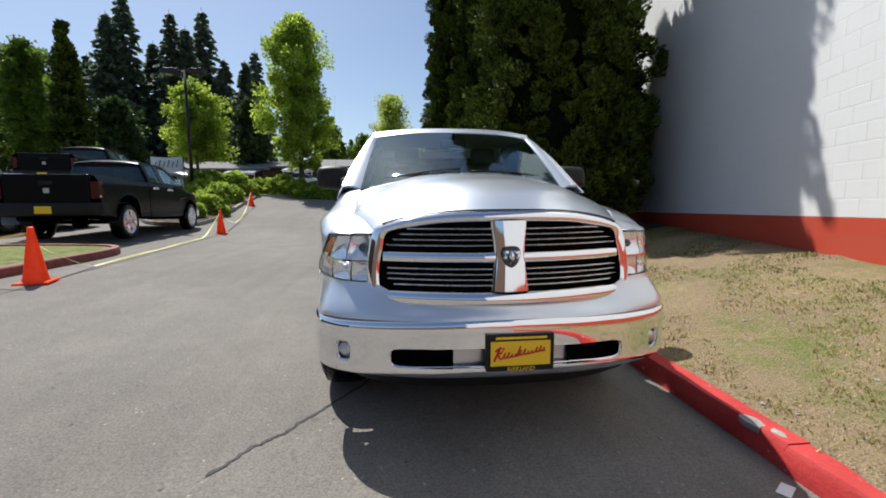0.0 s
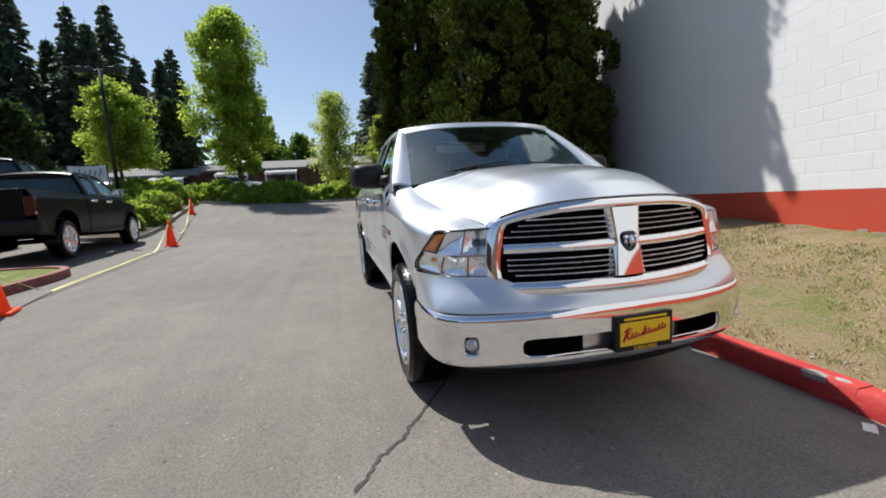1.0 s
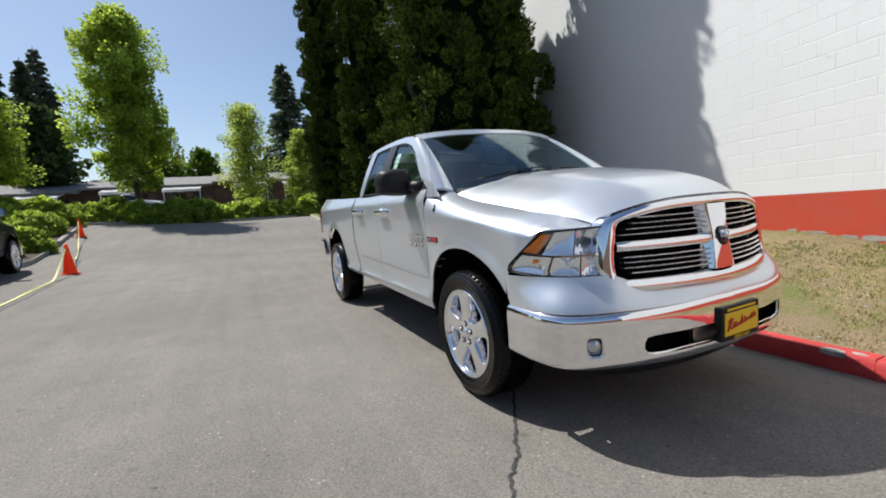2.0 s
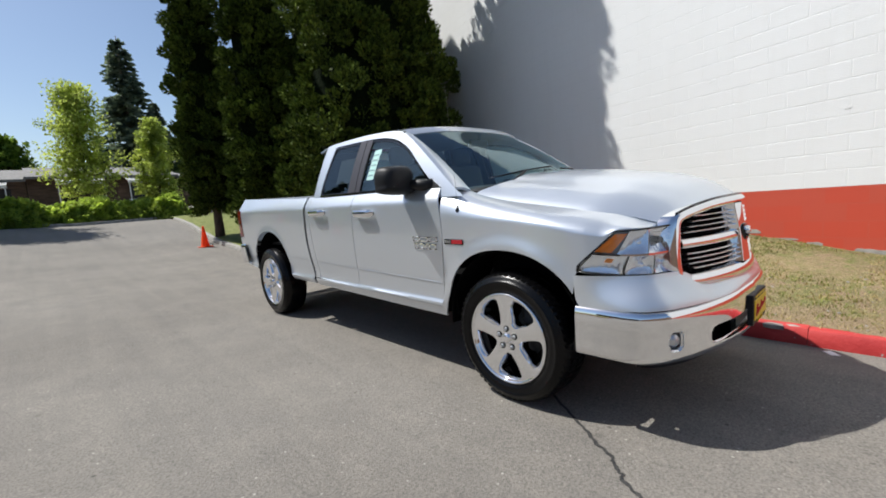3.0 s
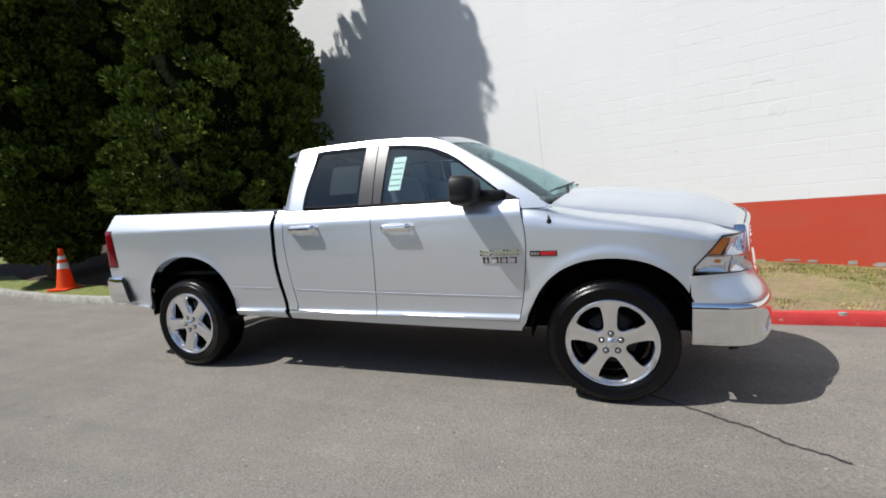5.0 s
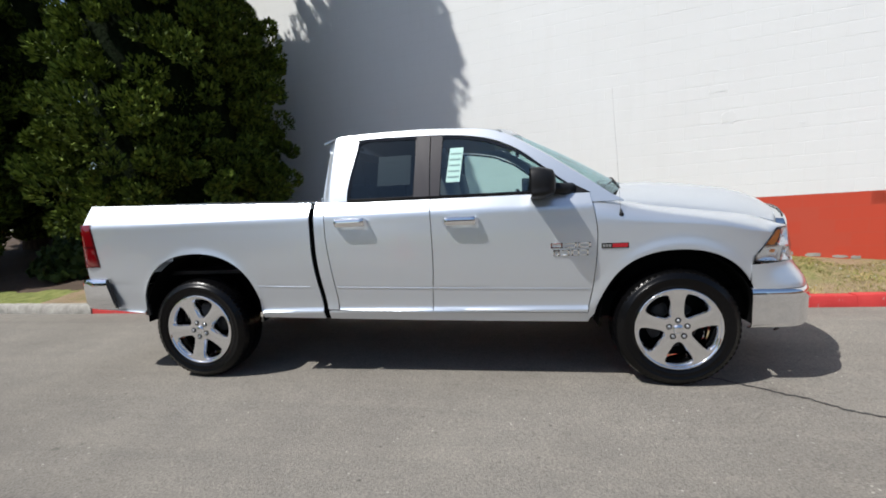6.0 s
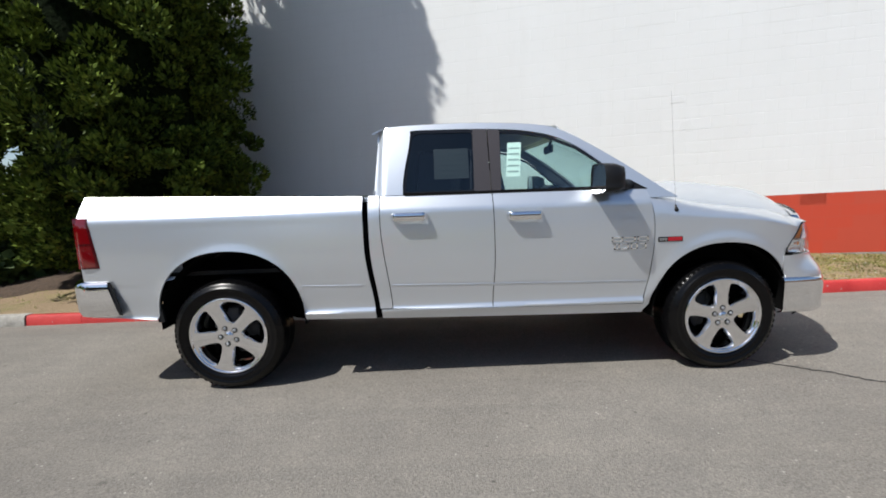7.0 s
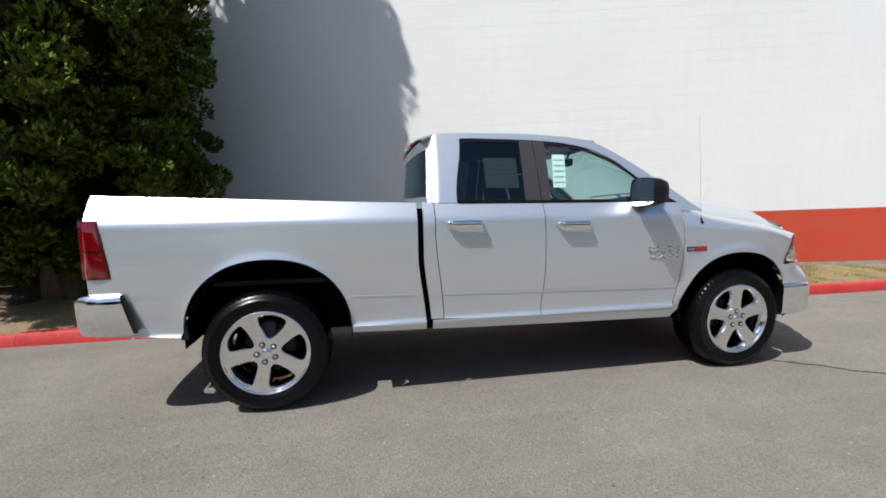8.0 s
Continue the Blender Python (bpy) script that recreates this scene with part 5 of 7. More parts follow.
        return (x, y, bz(s, 0.624) + 0.004 + 0.012 * v)
    part("bumper_gap", mesh_from(*grid_mesh(trim, 80, 1), "bumper_gap"), GLOSS_BLACK, truck)
    def dam(u, v):
        s = (2 * u - 1) * 0.98
        x, y = bump_pt(s, -0.05 - 0.07 * v)
        return (x * 0.96, y + 0.02, 0.385 - 0.105 * v * (1 - 0.3 * abs(2 * u - 1) ** 4))
    thick(part("air_dam", mesh_from(*grid_mesh(dam, 40, 3), "air_dam", True), PLASTIC, truck, "black plastic air dam"), 0.008)
    # dealer plate in its black holder
    py = -1.052
    bm = bmesh.new()
    box(bm, -0.130, 0.192, py - 0.010, py + 0.02, 0.412, 0.588, 0.006)
    pl = part("licence_plate", bm, PLASTIC, truck, "yellow dealer plate in a black holder")
    bm = bmesh.new()
    box(bm, -0.110, 0.172, py - 0.016, py - 0.008, 0.440, 0.556, 0.003)
    part("plate_face", bm, YELLOW, pl, "yellow plate face")
    # the script is drawn as a tall first stroke and a slanted running wave
    def on_plate(x, h):
        return (x + 0.35 * h, py - 0.0175, 0.468 + 0.16 * (x + 0.1) + h)
    wave = []
    for i in range(131):
        q = i / 130
        h = 0.013 * (1 - math.cos(2 * math.pi * 11 * q)) * (0.85 + 0.35 * math.sin(17 * q))
        wave.append(on_plate(-0.062 + 0.208 * q + 0.004 * math.sin(2 * math.pi * 11 * q), h))
    strokes = [tube(wave, 0.0034, 6),
               tube([on_plate(-0.094, -0.004), on_plate(-0.086, 0.056)], 0.0050, 6),
               tube([on_plate(-0.104, 0.044), on_plate(-0.086, 0.058), on_plate(-0.064, 0.050), on_plate(-0.072, 0.032), on_plate(-0.090, 0.026)], 0.0040, 6),
               tube([on_plate(-0.086, 0.026), on_plate(-0.064, 0.000)], 0.0044, 6),
               tube([on_plate(0.012, 0.004), on_plate(0.014, 0.046)], 0.0038, 6)]
    part("plate_script", mesh_from(*join(*strokes), "plate_script"), RED_SCRIPT, pl, "red slanted script strokes")
    for txt, z, w in (("KIRKLAND", 0.4155, 0.019),):
        cu = bpy.data.curves.new("plate_text", "FONT")
        cu.body = txt
        cu.size = 0.027
        cu.extrude = 0.001
        cu.align_x = "CENTER"
        ob = new("plate_text_source", cu)
        dg = bpy.context.evaluated_depsgraph_get()
        me = bpy.data.meshes.new_from_object(ob.evaluated_get(dg))
        bpy.data.objects.remove(ob)
        me.transform(Matrix.Translation((0.035, py - 0.0115, z)) @ Matrix.Rotation(math.pi / 2, 4, "X"))
        me.materials.clear()
        part("plate_text", me, YELLOW, pl, "yellow town name")
    bm = bmesh.new()
    box(bm, -0.085, 0.155, py - 0.0125, py - 0.006, 0.565, 0.576)
    part("plate_text_bar", bm, YELLOW, pl)
    # head lamps
    def lamp_pt(u, v, out):
        x, z = lamp_xz(u, v)
        e = 0.01
        d = front_y(x + e) - front_y(x - e)
        L = math.hypot(2 * e, d)
        nx, ny = d / L, -2 * e / L
        px, py2, pz = nose(x, z)
        bulge = 0.012 * math.sin(math.pi * u) * math.sin(math.pi * v)
        return (-(px + (out + bulge) * nx), py2 + (out + bulge) * ny, pz)
    lens = both("head_lamp", grid_mesh(lambda u, v: lamp_pt(u, v, 0.008), 20, 12), LENS, truck, "clear head lamp with amber corner", wall_t=False)
    for ob in lens:
        ob.visible_shadow = False
    for k, ob in enumerate(lens):
        flip = (lambda q: q) if k == 0 else mirror_x
        for u0, u1, v0, v1, dd in ((0.02, 0.47, 0.47, 0.98, 0.032), (0.49, 0.82, 0.47, 0.98, 0.020), (0.02, 0.36, 0.03, 0.43, 0.024), (0.38, 0.70, 0.03, 0.43, 0.026), (0.72, 0.98, 0.03, 0.43, 0.012)):
            def cell(u, v):
                d = dd * (1 - abs(2 * u - 1) ** 2.4) * (1 - abs(2 * v - 1) ** 2.4) + 0.0015 * math.sin(u * 40)
                return lamp_pt(u0 + (u1 - u0) * u, v0 + (v1 - v0) * v, -0.006 - d)
            part("lamp_reflector", mesh_from(*flip(grid_mesh(cell, 18, 14)), "lamp_reflector", True), REFLECTOR, ob, "silver faceted reflector")
        part("lamp_divider", mesh_from(*flip(grid_mesh(lambda u, v: lamp_pt(0.01 + 0.98 * u, 0.43 + 0.04 * v, -0.002), 16, 2)), "lamp_divider", True), CHROME, ob, "bright divider bar")
        part("lamp_housing", mesh_from(*flip(grid_mesh(lambda u, v: lamp_pt(u, v, -0.066), 8, 6)), "lamp_housing", True), SATIN, ob, "grey lamp housing")
        part("amber_reflector", mesh_from(*flip(grid_mesh(lambda u, v: lamp_pt(0.83 + 0.04 * (1 - v) + 0.135 * u, 0.49 + 0.44 * v, -0.006 - 0.008 * math.sin(math.pi * u)), 10, 8)), "amber_reflector", True), AMBER, ob, "amber side reflector")
        part("amber_marker", mesh_from(*flip(grid_mesh(lambda u, v: lamp_pt(0.82 + 0.05 * u, 0.27 + 0.08 * v, -0.010), 3, 2)), "amber_marker"), AMBER, ob, "small amber marker")
        for cu, cv, rr in ((0.25, 0.72, 0.020), (0.62, 0.72, 0.012), (0.19, 0.23, 0.013), (0.54, 0.23, 0.014)):
            c = Vector(lamp_pt(cu, cv, -0.026))
            bm = bmesh.new()
            bmesh.ops.create_uvsphere(bm, u_segments=14, v_segments=8, radius=rr)
            bmesh.ops.transform(bm, matrix=Matrix.Translation((c.x if k == 0 else -c.x, c.y, c.z)), verts=bm.verts)
            part("lamp_bulb", bm, GLOSS_BLACK if cv > 0.5 and cu < 0.5 else REFLECTOR, ob, smooth=True)
        ring_o = [lamp_pt(*q, 0.004) for q in [(t, 0) for t in np.linspace(0, 1, 12)] + [(1, t) for t in np.linspace(0, 1, 8)] + [(1 - t, 1) for t in np.linspace(0, 1, 12)] + [(0, 1 - t) for t in np.linspace(0, 1, 8)]]
        part("lamp_edge", mesh_from(*flip(tube(ring_o, 0.0055, 6, False)), "lamp_edge", True), GLOSS_BLACK, ob)


def side_trim(truck, paint):
    for sg in (-1, 1):
        # door handles: a chrome bar over a shallow cup
        for y0, y1, z in ((1.300, 1.556, 1.165), (2.107, 2.366, 1.186)):
            def bar(u, v):
                y = y0 + (y1 - y0) * u
                a = 2 * math.pi * v
                end = math.sin(math.pi * min(1, max(0, u)))
                out = 0.040 * min(1.0, end * 3.2) + 0.002
                k = min(1.0, 0.45 + 2.2 * end)
                ca, sa = math.cos(a), math.sin(a)
                flat = 0.031 * sa
                return (sg * (side_x(y, z) + out + 0.019 * ca * k + 0.003 * sa), y, z + flat * k)
            h = part("door_handle", mesh_from(*grid_mesh(bar, 24, 20, sg > 0), "door_handle", True), CHROME, truck, "chrome door handle")
            def cup(u, v):
                y = y0 + 0.02 + (y1 - y0 - 0.07) * u
                zz = z + 0.010 - 0.085 * v * math.sqrt(max(0.0, 1 - (2 * u - 1) ** 2))
                return (sg * (side_x(y, zz) + 0.0025), y, zz)
            part("handle_cup", mesh_from(*grid_mesh(cup, 20, 6), "handle_cup", True), paint, h)
        # mirror: arm, head, glass and lower lens
        prof = [(-1.170, 1.310), (-0.940, 1.296), (-0.926, 1.365), (-0.938, 1.465), (-0.985, 1.496), (-1.145, 1.488), (-1.188, 1.444), (-1.192, 1.365)]
        pr = smooth_outline(prof, 5)
        n = len(pr)
        cx, cz = -1.055, 1.395
        layers = [(0.945, 1.0), (0.925, 1.03), (0.86, 1.0), (0.805, 0.82), (0.79, 0.55)]
        v = []
        for y, k in layers:
            for x, z in pr:
                v.append((cx + (x - cx) * k, y, cz + (z - cz) * k))
        f = [(a * n + i, a * n + (i + 1) % n, (a + 1) * n + (i + 1) % n, (a + 1) * n + i) for a in range(len(layers) - 1) for i in range(n)]
        f.append(tuple(range((len(layers) - 1) * n, len(layers) * n)))
        vf = (v, f) if sg < 0 else mirror_x((v, f))
        mh = part("side_mirror", mesh_from(*vf, "side_mirror", True), PLASTIC, truck, "black folding side mirror")
        gv = [(cx + (x - cx) * 0.95, 0.938, cz + (z - cz) * 0.95) for x, z in pr]
        vf = (gv, [tuple(range(n))])
        vf = vf if sg < 0 else mirror_x(vf)
        part("mirror_glass", mesh_from(*vf, "mirror_glass"), CHROME, mh, "mirror glass")
        arm = tube([(-0.89, 0.66, 1.345), (-0.94, 0.73, 1.350), (-0.98, 0.85, 1.365)], [0.045, 0.042, 0.035], 10)
        arm = arm if sg < 0 else mirror_x(arm)
        part("mirror_arm", mesh_from(*arm, "mirror_arm", True), PLASTIC, mh)
        lens = grid_mesh(lambda u, w: (-1.140 + 0.17 * u, 0.945 - 0.150 * w, 1.313 - 0.012 * u + 0.03 * w * w - 0.016 * math.sin(math.pi * w)), 6, 6)
        lens = lens if sg < 0 else mirror_x(lens)
        thick(part("mirror_lens", mesh_from(*lens, "mirror_lens", True), SATIN, mh, "pale lamp lens under the mirror"), 0.012)
        # door badge drawn as chrome blocks, and the black and red fender badge
        for k, (y0, y1, z0, z1) in enumerate([(0.556, 0.635, 0.952, 0.986), (0.647, 0.726, 0.952, 0.986), (0.738, 0.818, 0.952, 0.986), (0.570, 0.618, 0.898, 0.938), (0.630, 0.682, 0.898, 0.938), (0.694, 0.746, 0.898, 0.938), (0.758, 0.800, 0.898, 0.938)]):
            bm = bmesh.new()
            w = side_x(0.5 * (y0 + y1), 0.95)
            box(bm, sg * w - 0.006, sg * w + 0.006, y0, y1, z0, z0 + 0.007)
            box(bm, sg * w - 0.006, sg * w + 0.006, y0, y1, z1 - 0.007, z1)
            box(bm, sg * w - 0.006, sg * w + 0.006, y0, y0 + 0.012, z0, z1)
            if k % 2 == 0:
                box(bm, sg * w - 0.006, sg * w + 0.006, y1 - 0.012, y1, z0, z1)
            part("door_badge", bm, CHROME, truck, "chrome block badge")
        bm = bmesh.new()
        w = side_x(0.40, 0.958)
        box(bm, sg * w - 0.005, sg * w + 0.005, 0.312, 0.486, 0.940, 0.976, 0.003)
        fbd = part("fender_badge", bm, GLOSS_BLACK, truck, "black and red fender badge")
        bm = bmesh.new()
        box(bm, sg * w - 0.0072, sg * w + 0.0072, 0.318, 0.416, 0.945, 0.971, 0.002)
        part("badge_field", bm, RED_BADGE, fbd, "red badge field")
        for k in range(3):
            bm = bmesh.new()
            box(bm, sg * w - 0.0072, sg * w + 0.0072, 0.426 + 0.019 * k, 0.440 + 0.019 * k, 0.949, 0.967)
            part("badge_bar", bm, SATIN, fbd)
        # the pressed crease low on the doors and the bed
        for y0, y1 in ((0.56, 1.605), (1.628, 2.385), (2.60, 3.02)):
            def rib(u, v):
                y = y0 + (y1 - y0) * u
                zc = LOW_CREASE(y)
                dz, out = ((0.005, 0.0004), (0.0015, 0.0022), (-0.001, 0.0022), (-0.016, 0.0004))[int(round(v * 3))]
                return (sg * (side_x(y, zc + dz) + out), y, zc + dz)
            part("side_crease", mesh_from(*grid_mesh(rib, 16, 3, sg > 0), "side_crease", True), paint, truck, angle=35)
    # aerial on the right fender
    base = part("antenna", mesh_from(*tube([(-0.955, 0.357, 1.135), (-0.974, 0.357, 1.165), (-0.972, 0.36, 1.200)], [0.020, 0.018, 0.006], 10), "antenna", True), PLASTIC, truck, "black aerial base with a thin mast")
    part("antenna_mast", mesh_from(*tube([(-0.972, 0.36, 1.195), (-0.962, 0.41, 1.97)], [0.0008, 0.0005], 6), "antenna_mast", True), IRON, base)
    # wipers
    for x0, x1 in ((-0.62, -0.05), (0.02, 0.60)):
        pts = []
        for k in range(9):
            t = k / 8
            x = x0 + (x1 - x0) * t
            a = x / 0.765
            pts.append((x, 0.42 - 0.27 * (1 - a * a) + 0.05 + 0.03 * t, 1.322 + 0.075 * (1 - a * a) + 0.020 * t + 0.01))
        wp = part("wiper", mesh_from(*tube(pts, 0.006, 6), "wiper", True), PLASTIC, truck, "black wiper blade")
        part("wiper_arm", mesh_from(*tube([(x0 + 0.02, 0.25, 1.29), pts[4]], 0.010, 6), "wiper_arm", True), PLASTIC, wp)
    # papers in the side windows
    for y0, y1, z0, z1, mat, lab in ((1.405, 1.505, 1.44, 1.69, PAPER, "pale green window sticker sheet"), (1.80, 2.05, 1.44, 1.66, PAPER_DULL, "white price sheet behind dark glass")):
        sh = part("window_sticker", mesh_from(*grid_mesh(lambda u, v: (-(green_x(z0 + (z1 - z0) * v) - 0.020), y0 + (y1 - y0) * u + 0.03 * (1 - v) * (1 if y0 < 1.7 else 0), z0 + (z1 - z0) * v), 2, 4), "window_sticker"), mat, truck, lab)
        for k in range(5):
            t0 = 0.12 + 0.17 * k
            part("sticker_print", mesh_from(*grid_mesh(lambda u, v: (-(green_x(z0 + (z1 - z0) * (t0 + 0.05 * v)) - 0.0185), y0 + (y1 - y0) * (0.1 + 0.8 * u) + 0.03 * (1 - t0) * (1 if y0 < 1.7 else 0), z0 + (z1 - z0) * (t0 + 0.05 * v)), 1, 1), "sticker_print"), PRINT, sh)


truck = pickup("pickup_truck", SILVER)
tagged(truck, "silver four-door pickup truck with chrome bumpers and wheels", "pickup truck")


# ---- planting ----
def leaf_mesh(name, cen, out, size, seed, slim=0.45, bend=0.25):
    """Many small kite-shaped leaves or sprays; each points along its out vector."""
    rs = np.random.RandomState(seed)
    n = len(cen)
    out = out / np.maximum(np.linalg.norm(out, axis=1, keepdims=True), 1e-6)
    rv = rs.normal(size=(n, 3))
    side = np.cross(out, rv)
    side /= np.maximum(np.linalg.norm(side, axis=1, keepdims=True), 1e-6)
    up = np.cross(side, out)
    s = size[:, None]
    v = np.empty((n, 4, 3))
    v[:, 0] = cen - out * s * 0.5
    v[:, 1] = cen + side * s * slim + up * s * bend * 0.3
    v[:, 2] = cen + out * s * 0.5 - up * s * bend
    v[:, 3] = cen - side * s * slim + up * s * bend * 0.3
    me = bpy.data.meshes.new(name)
    me.vertices.add(4 * n)
    me.vertices.foreach_set("co", v.reshape(-1))
    me.loops.add(4 * n)
    me.loops.foreach_set("vertex_index", np.arange(4 * n, dtype=np.int32))
    me.polygons.add(n)
    me.polygons.foreach_set("loop_start", np.arange(0, 4 * n, 4, dtype=np.int32))
    me.polygons.foreach_set("loop_total", np.full(n, 4, dtype=np.int32))
    me.update(calc_edges=True)
    return me


def cypress(name, base, height, radius, seed, clumps, per, size, skirt=0.6, label="", squash=1.0, top_power=0.75, tuft=0.28):
    """A dense conifer: trunk, dark core and a lumpy crown of sprays."""
    rs = np.random.RandomState(seed)
    tree = new(name)
    tree.location = base
    tr = tube([(0, 0, -0.3), (0, 0, 1.0), (0.05, 0, height * 0.5), (0, 0.05, height * 0.9)], [radius * 0.17, radius * 0.13, radius * 0.08, 0.03], 12)
    part("trunk", mesh_from(*tr, "trunk", True), BARK, tree, "brown furrowed trunk")
    top = (lambda t: (1 - t) ** top_power) if top_power > 0 else (lambda t: 1 - t ** -top_power)
    prof = lambda t: top(t) * (0.80 + 0.20 * math.sin(min(1, t * 5) * math.pi / 2)) * (0.72 + 0.28 * min(1, t / 0.10))
    # solid core, coloured near black as the shade between the sprays
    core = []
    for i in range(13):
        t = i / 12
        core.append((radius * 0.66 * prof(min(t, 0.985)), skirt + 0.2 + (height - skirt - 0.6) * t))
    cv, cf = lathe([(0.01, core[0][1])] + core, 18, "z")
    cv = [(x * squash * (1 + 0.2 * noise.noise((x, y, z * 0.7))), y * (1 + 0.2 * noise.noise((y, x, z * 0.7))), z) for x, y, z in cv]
    part("inner_crown", mesh_from(cv, cf, "inner_crown", True), INNER_SHADE, tree, "near-black core with the crown's inner shade put into its colour")
    cen, outv = [], []
    for k in range(clumps):
        t = rs.rand() ** 1.25
        a = rs.rand() * 2 * math.pi
        lump = 1 + 0.50 * noise.noise((2.6 * math.cos(a), 2.6 * math.sin(a), t * height * 0.8 + seed))
        r = radius * prof(t) * (0.58 + 0.40 * rs.rand()) * lump
        z = skirt + (height - skirt) * t
        c = np.array((r * math.cos(a) * squash, r * math.sin(a), z))
        o = np.array((math.cos(a), math.sin(a), 0.55 + 0.5 * t))
        cr = tuft * (0.7 + 1.0 * rs.rand() ** 1.5)
        if t > 0.85:
            cr *= 0.7
        d = rs.normal(size=(per, 3))
        d /= np.linalg.norm(d, axis=1, keepdims=True)
        q = d * np.array((1.0, 1.0, 0.85)) * cr * (0.55 + 0.5 * rs.rand(per, 1) ** 0.6)
        cen.append(c + q)
        outv.append(0.5 * o + d * 0.9 + np.array((0, 0, 0.35)) + rs.normal(size=(per, 3)) * 0.30)
    cen, outv = np.concatenate(cen), np.concatenate(outv)
    sz = size * (0.6 + 0.8 * rs.rand(len(cen)))
    part("crown", leaf_mesh("crown", cen, outv, sz, seed, 0.25, 0.2), CYPRESS, tree, "dense dark green sprays, sunlit yellow-green outside")
    return tagged(tree, label, "tree")


def broadleaf(name, base, height, radius, seed, leaves, size, mat, label, trunk_h=0.25, spire=0.8, sparse=0.0):
    rs = np.random.RandomState(seed)
    rnd = random.Random(seed)
    tree = new(name)
    tree.location = base
    limbs = []
    lead = [(0.06 * height * 0.1 * rnd.uniform(-1, 1) * i / 8, 0.05 * rnd.uniform(-1, 1) * i / 8, -0.2 + (height * 0.93 + 0.2) * i / 8) for i in range(9)]
    trunk = tube(lead, [0.017 * height * (1 - 0.85 * i / 8) for i in range(9)], 9)
    tips = []
    nl = 66
    for k in range(nl):
        t = trunk_h + (0.95 - trunk_h) * (k + rnd.random()) / nl
        a = 2.4 * k + rnd.uniform(-0.4, 0.4)
        sq = (t - trunk_h) / (1 - trunk_h)
        reach = radius * 1.42 * (sq + 0.05) ** 0.28 * max(0.02, 1 - sq) ** 0.85 * rnd.uniform(0.45, 1.12)
        z0 = height * t
        pts = []
        for j in range(5):
            s = j / 4
            pts.append((reach * s * math.cos(a), reach * s * math.sin(a), z0 + spire * (0.35 + 0.9 * sq) * reach * s * (0.5 + 0.5 * s)))
        limbs.append(tube(pts, [0.0055 * height * (1 - t * 0.6) * (1 - 0.8 * j / 4) for j in range(5)], 5, False))
        for j in range(1 if sq > 0.15 else 2, 5):
            if rnd.random() < 0.72:
                tips.append((pts[j], j / 4))
    part("trunk", mesh_from(*trunk, "trunk", True), BARK, tree, "slim brown trunk")
    part("limbs", mesh_from(*join(*limbs), "limbs", True), BARK, tree)
    tips += [((0, 0, height * q), 0.7) for q in (0.75, 0.84, 0.92, 0.98)]
    per = max(4, leaves // len(tips))
    cen, outv = [], []
    for (c, w) in tips:
        cr = radius * (0.11 + 0.15 * rnd.random()) * (0.6 + 0.4 * w)
        q = np.clip(rs.normal(size=(per, 3)), -1.5, 1.5) * np.array((0.62, 0.62, 0.50)) * cr
        cen.append(np.array(c) + q)
        outv.append(q * 1.2 / cr + rs.normal(size=(per, 3)) * 0.6 + np.array((0, 0, -0.15)))
    cen, outv = np.concatenate(cen), np.concatenate(outv)
    part("crown", leaf_mesh("crown", cen, outv, size * (0.6 + 0.8 * rs.rand(len(cen))), seed, 0.42, 0.25), mat, tree)
    return tagged(tree, label, "tree")


def fir(name, base, height, radius, seed, label):
    """A tall fir: tiers of drooping boughs with gaps between."""
    rs = np.random.RandomState(seed)
    rnd = random.Random(seed)
    tree = new(name)
    tree.location = base
    part("trunk", mesh_from(*tube([(0, 0, -0.3), (0, 0, height)], [height * 0.012, 0.03], 7), "trunk", True), BARK, tree)
    cen, outv, sz = [], [], []
    tiers = 34
    for k in range(tiers):
        t = 0.06 + 0.93 * k / tiers
        n = rnd.randint(11, 15)
        for b in range(n):
            a = rnd.uniform(0, 2 * math.pi)
            L = radius * (1 - t) ** 0.8 * rnd.uniform(0.55, 1.12) + 0.25
            m = max(7, int(23 * L / radius) + 6)
            s = rs.rand(m) ** 0.7
            droop = -0.28 * L * s**1.5 + 0.10 * L * s
            spread = (1 - s * 0.7) * 0.30 * L * (rs.rand(m) - 0.5)
            x = L * s * math.cos(a) - spread * math.sin(a)
            y = L * s * math.sin(a) + spread * math.cos(a)
            z = height * t + droop + rs.normal(size=m) * 0.10
            cen.append(np.stack((x, y, z), 1))
            outv.append(np.stack((np.full(m, math.cos(a)), np.full(m, math.sin(a)), np.full(m, -0.35)), 1) + rs.normal(size=(m, 3)) * 0.45)
            sz.append((0.55 + 0.6 * rs.rand(m)) * (0.55 + 0.45 * (1 - t)))
    cen, outv, sz = np.concatenate(cen), np.concatenate(outv), np.concatenate(sz)
    part("crown", leaf_mesh("crown", cen, outv, sz * 1.12, seed, 0.33, 0.25), FIR, tree)
    return tagged(tree, label, "tree")


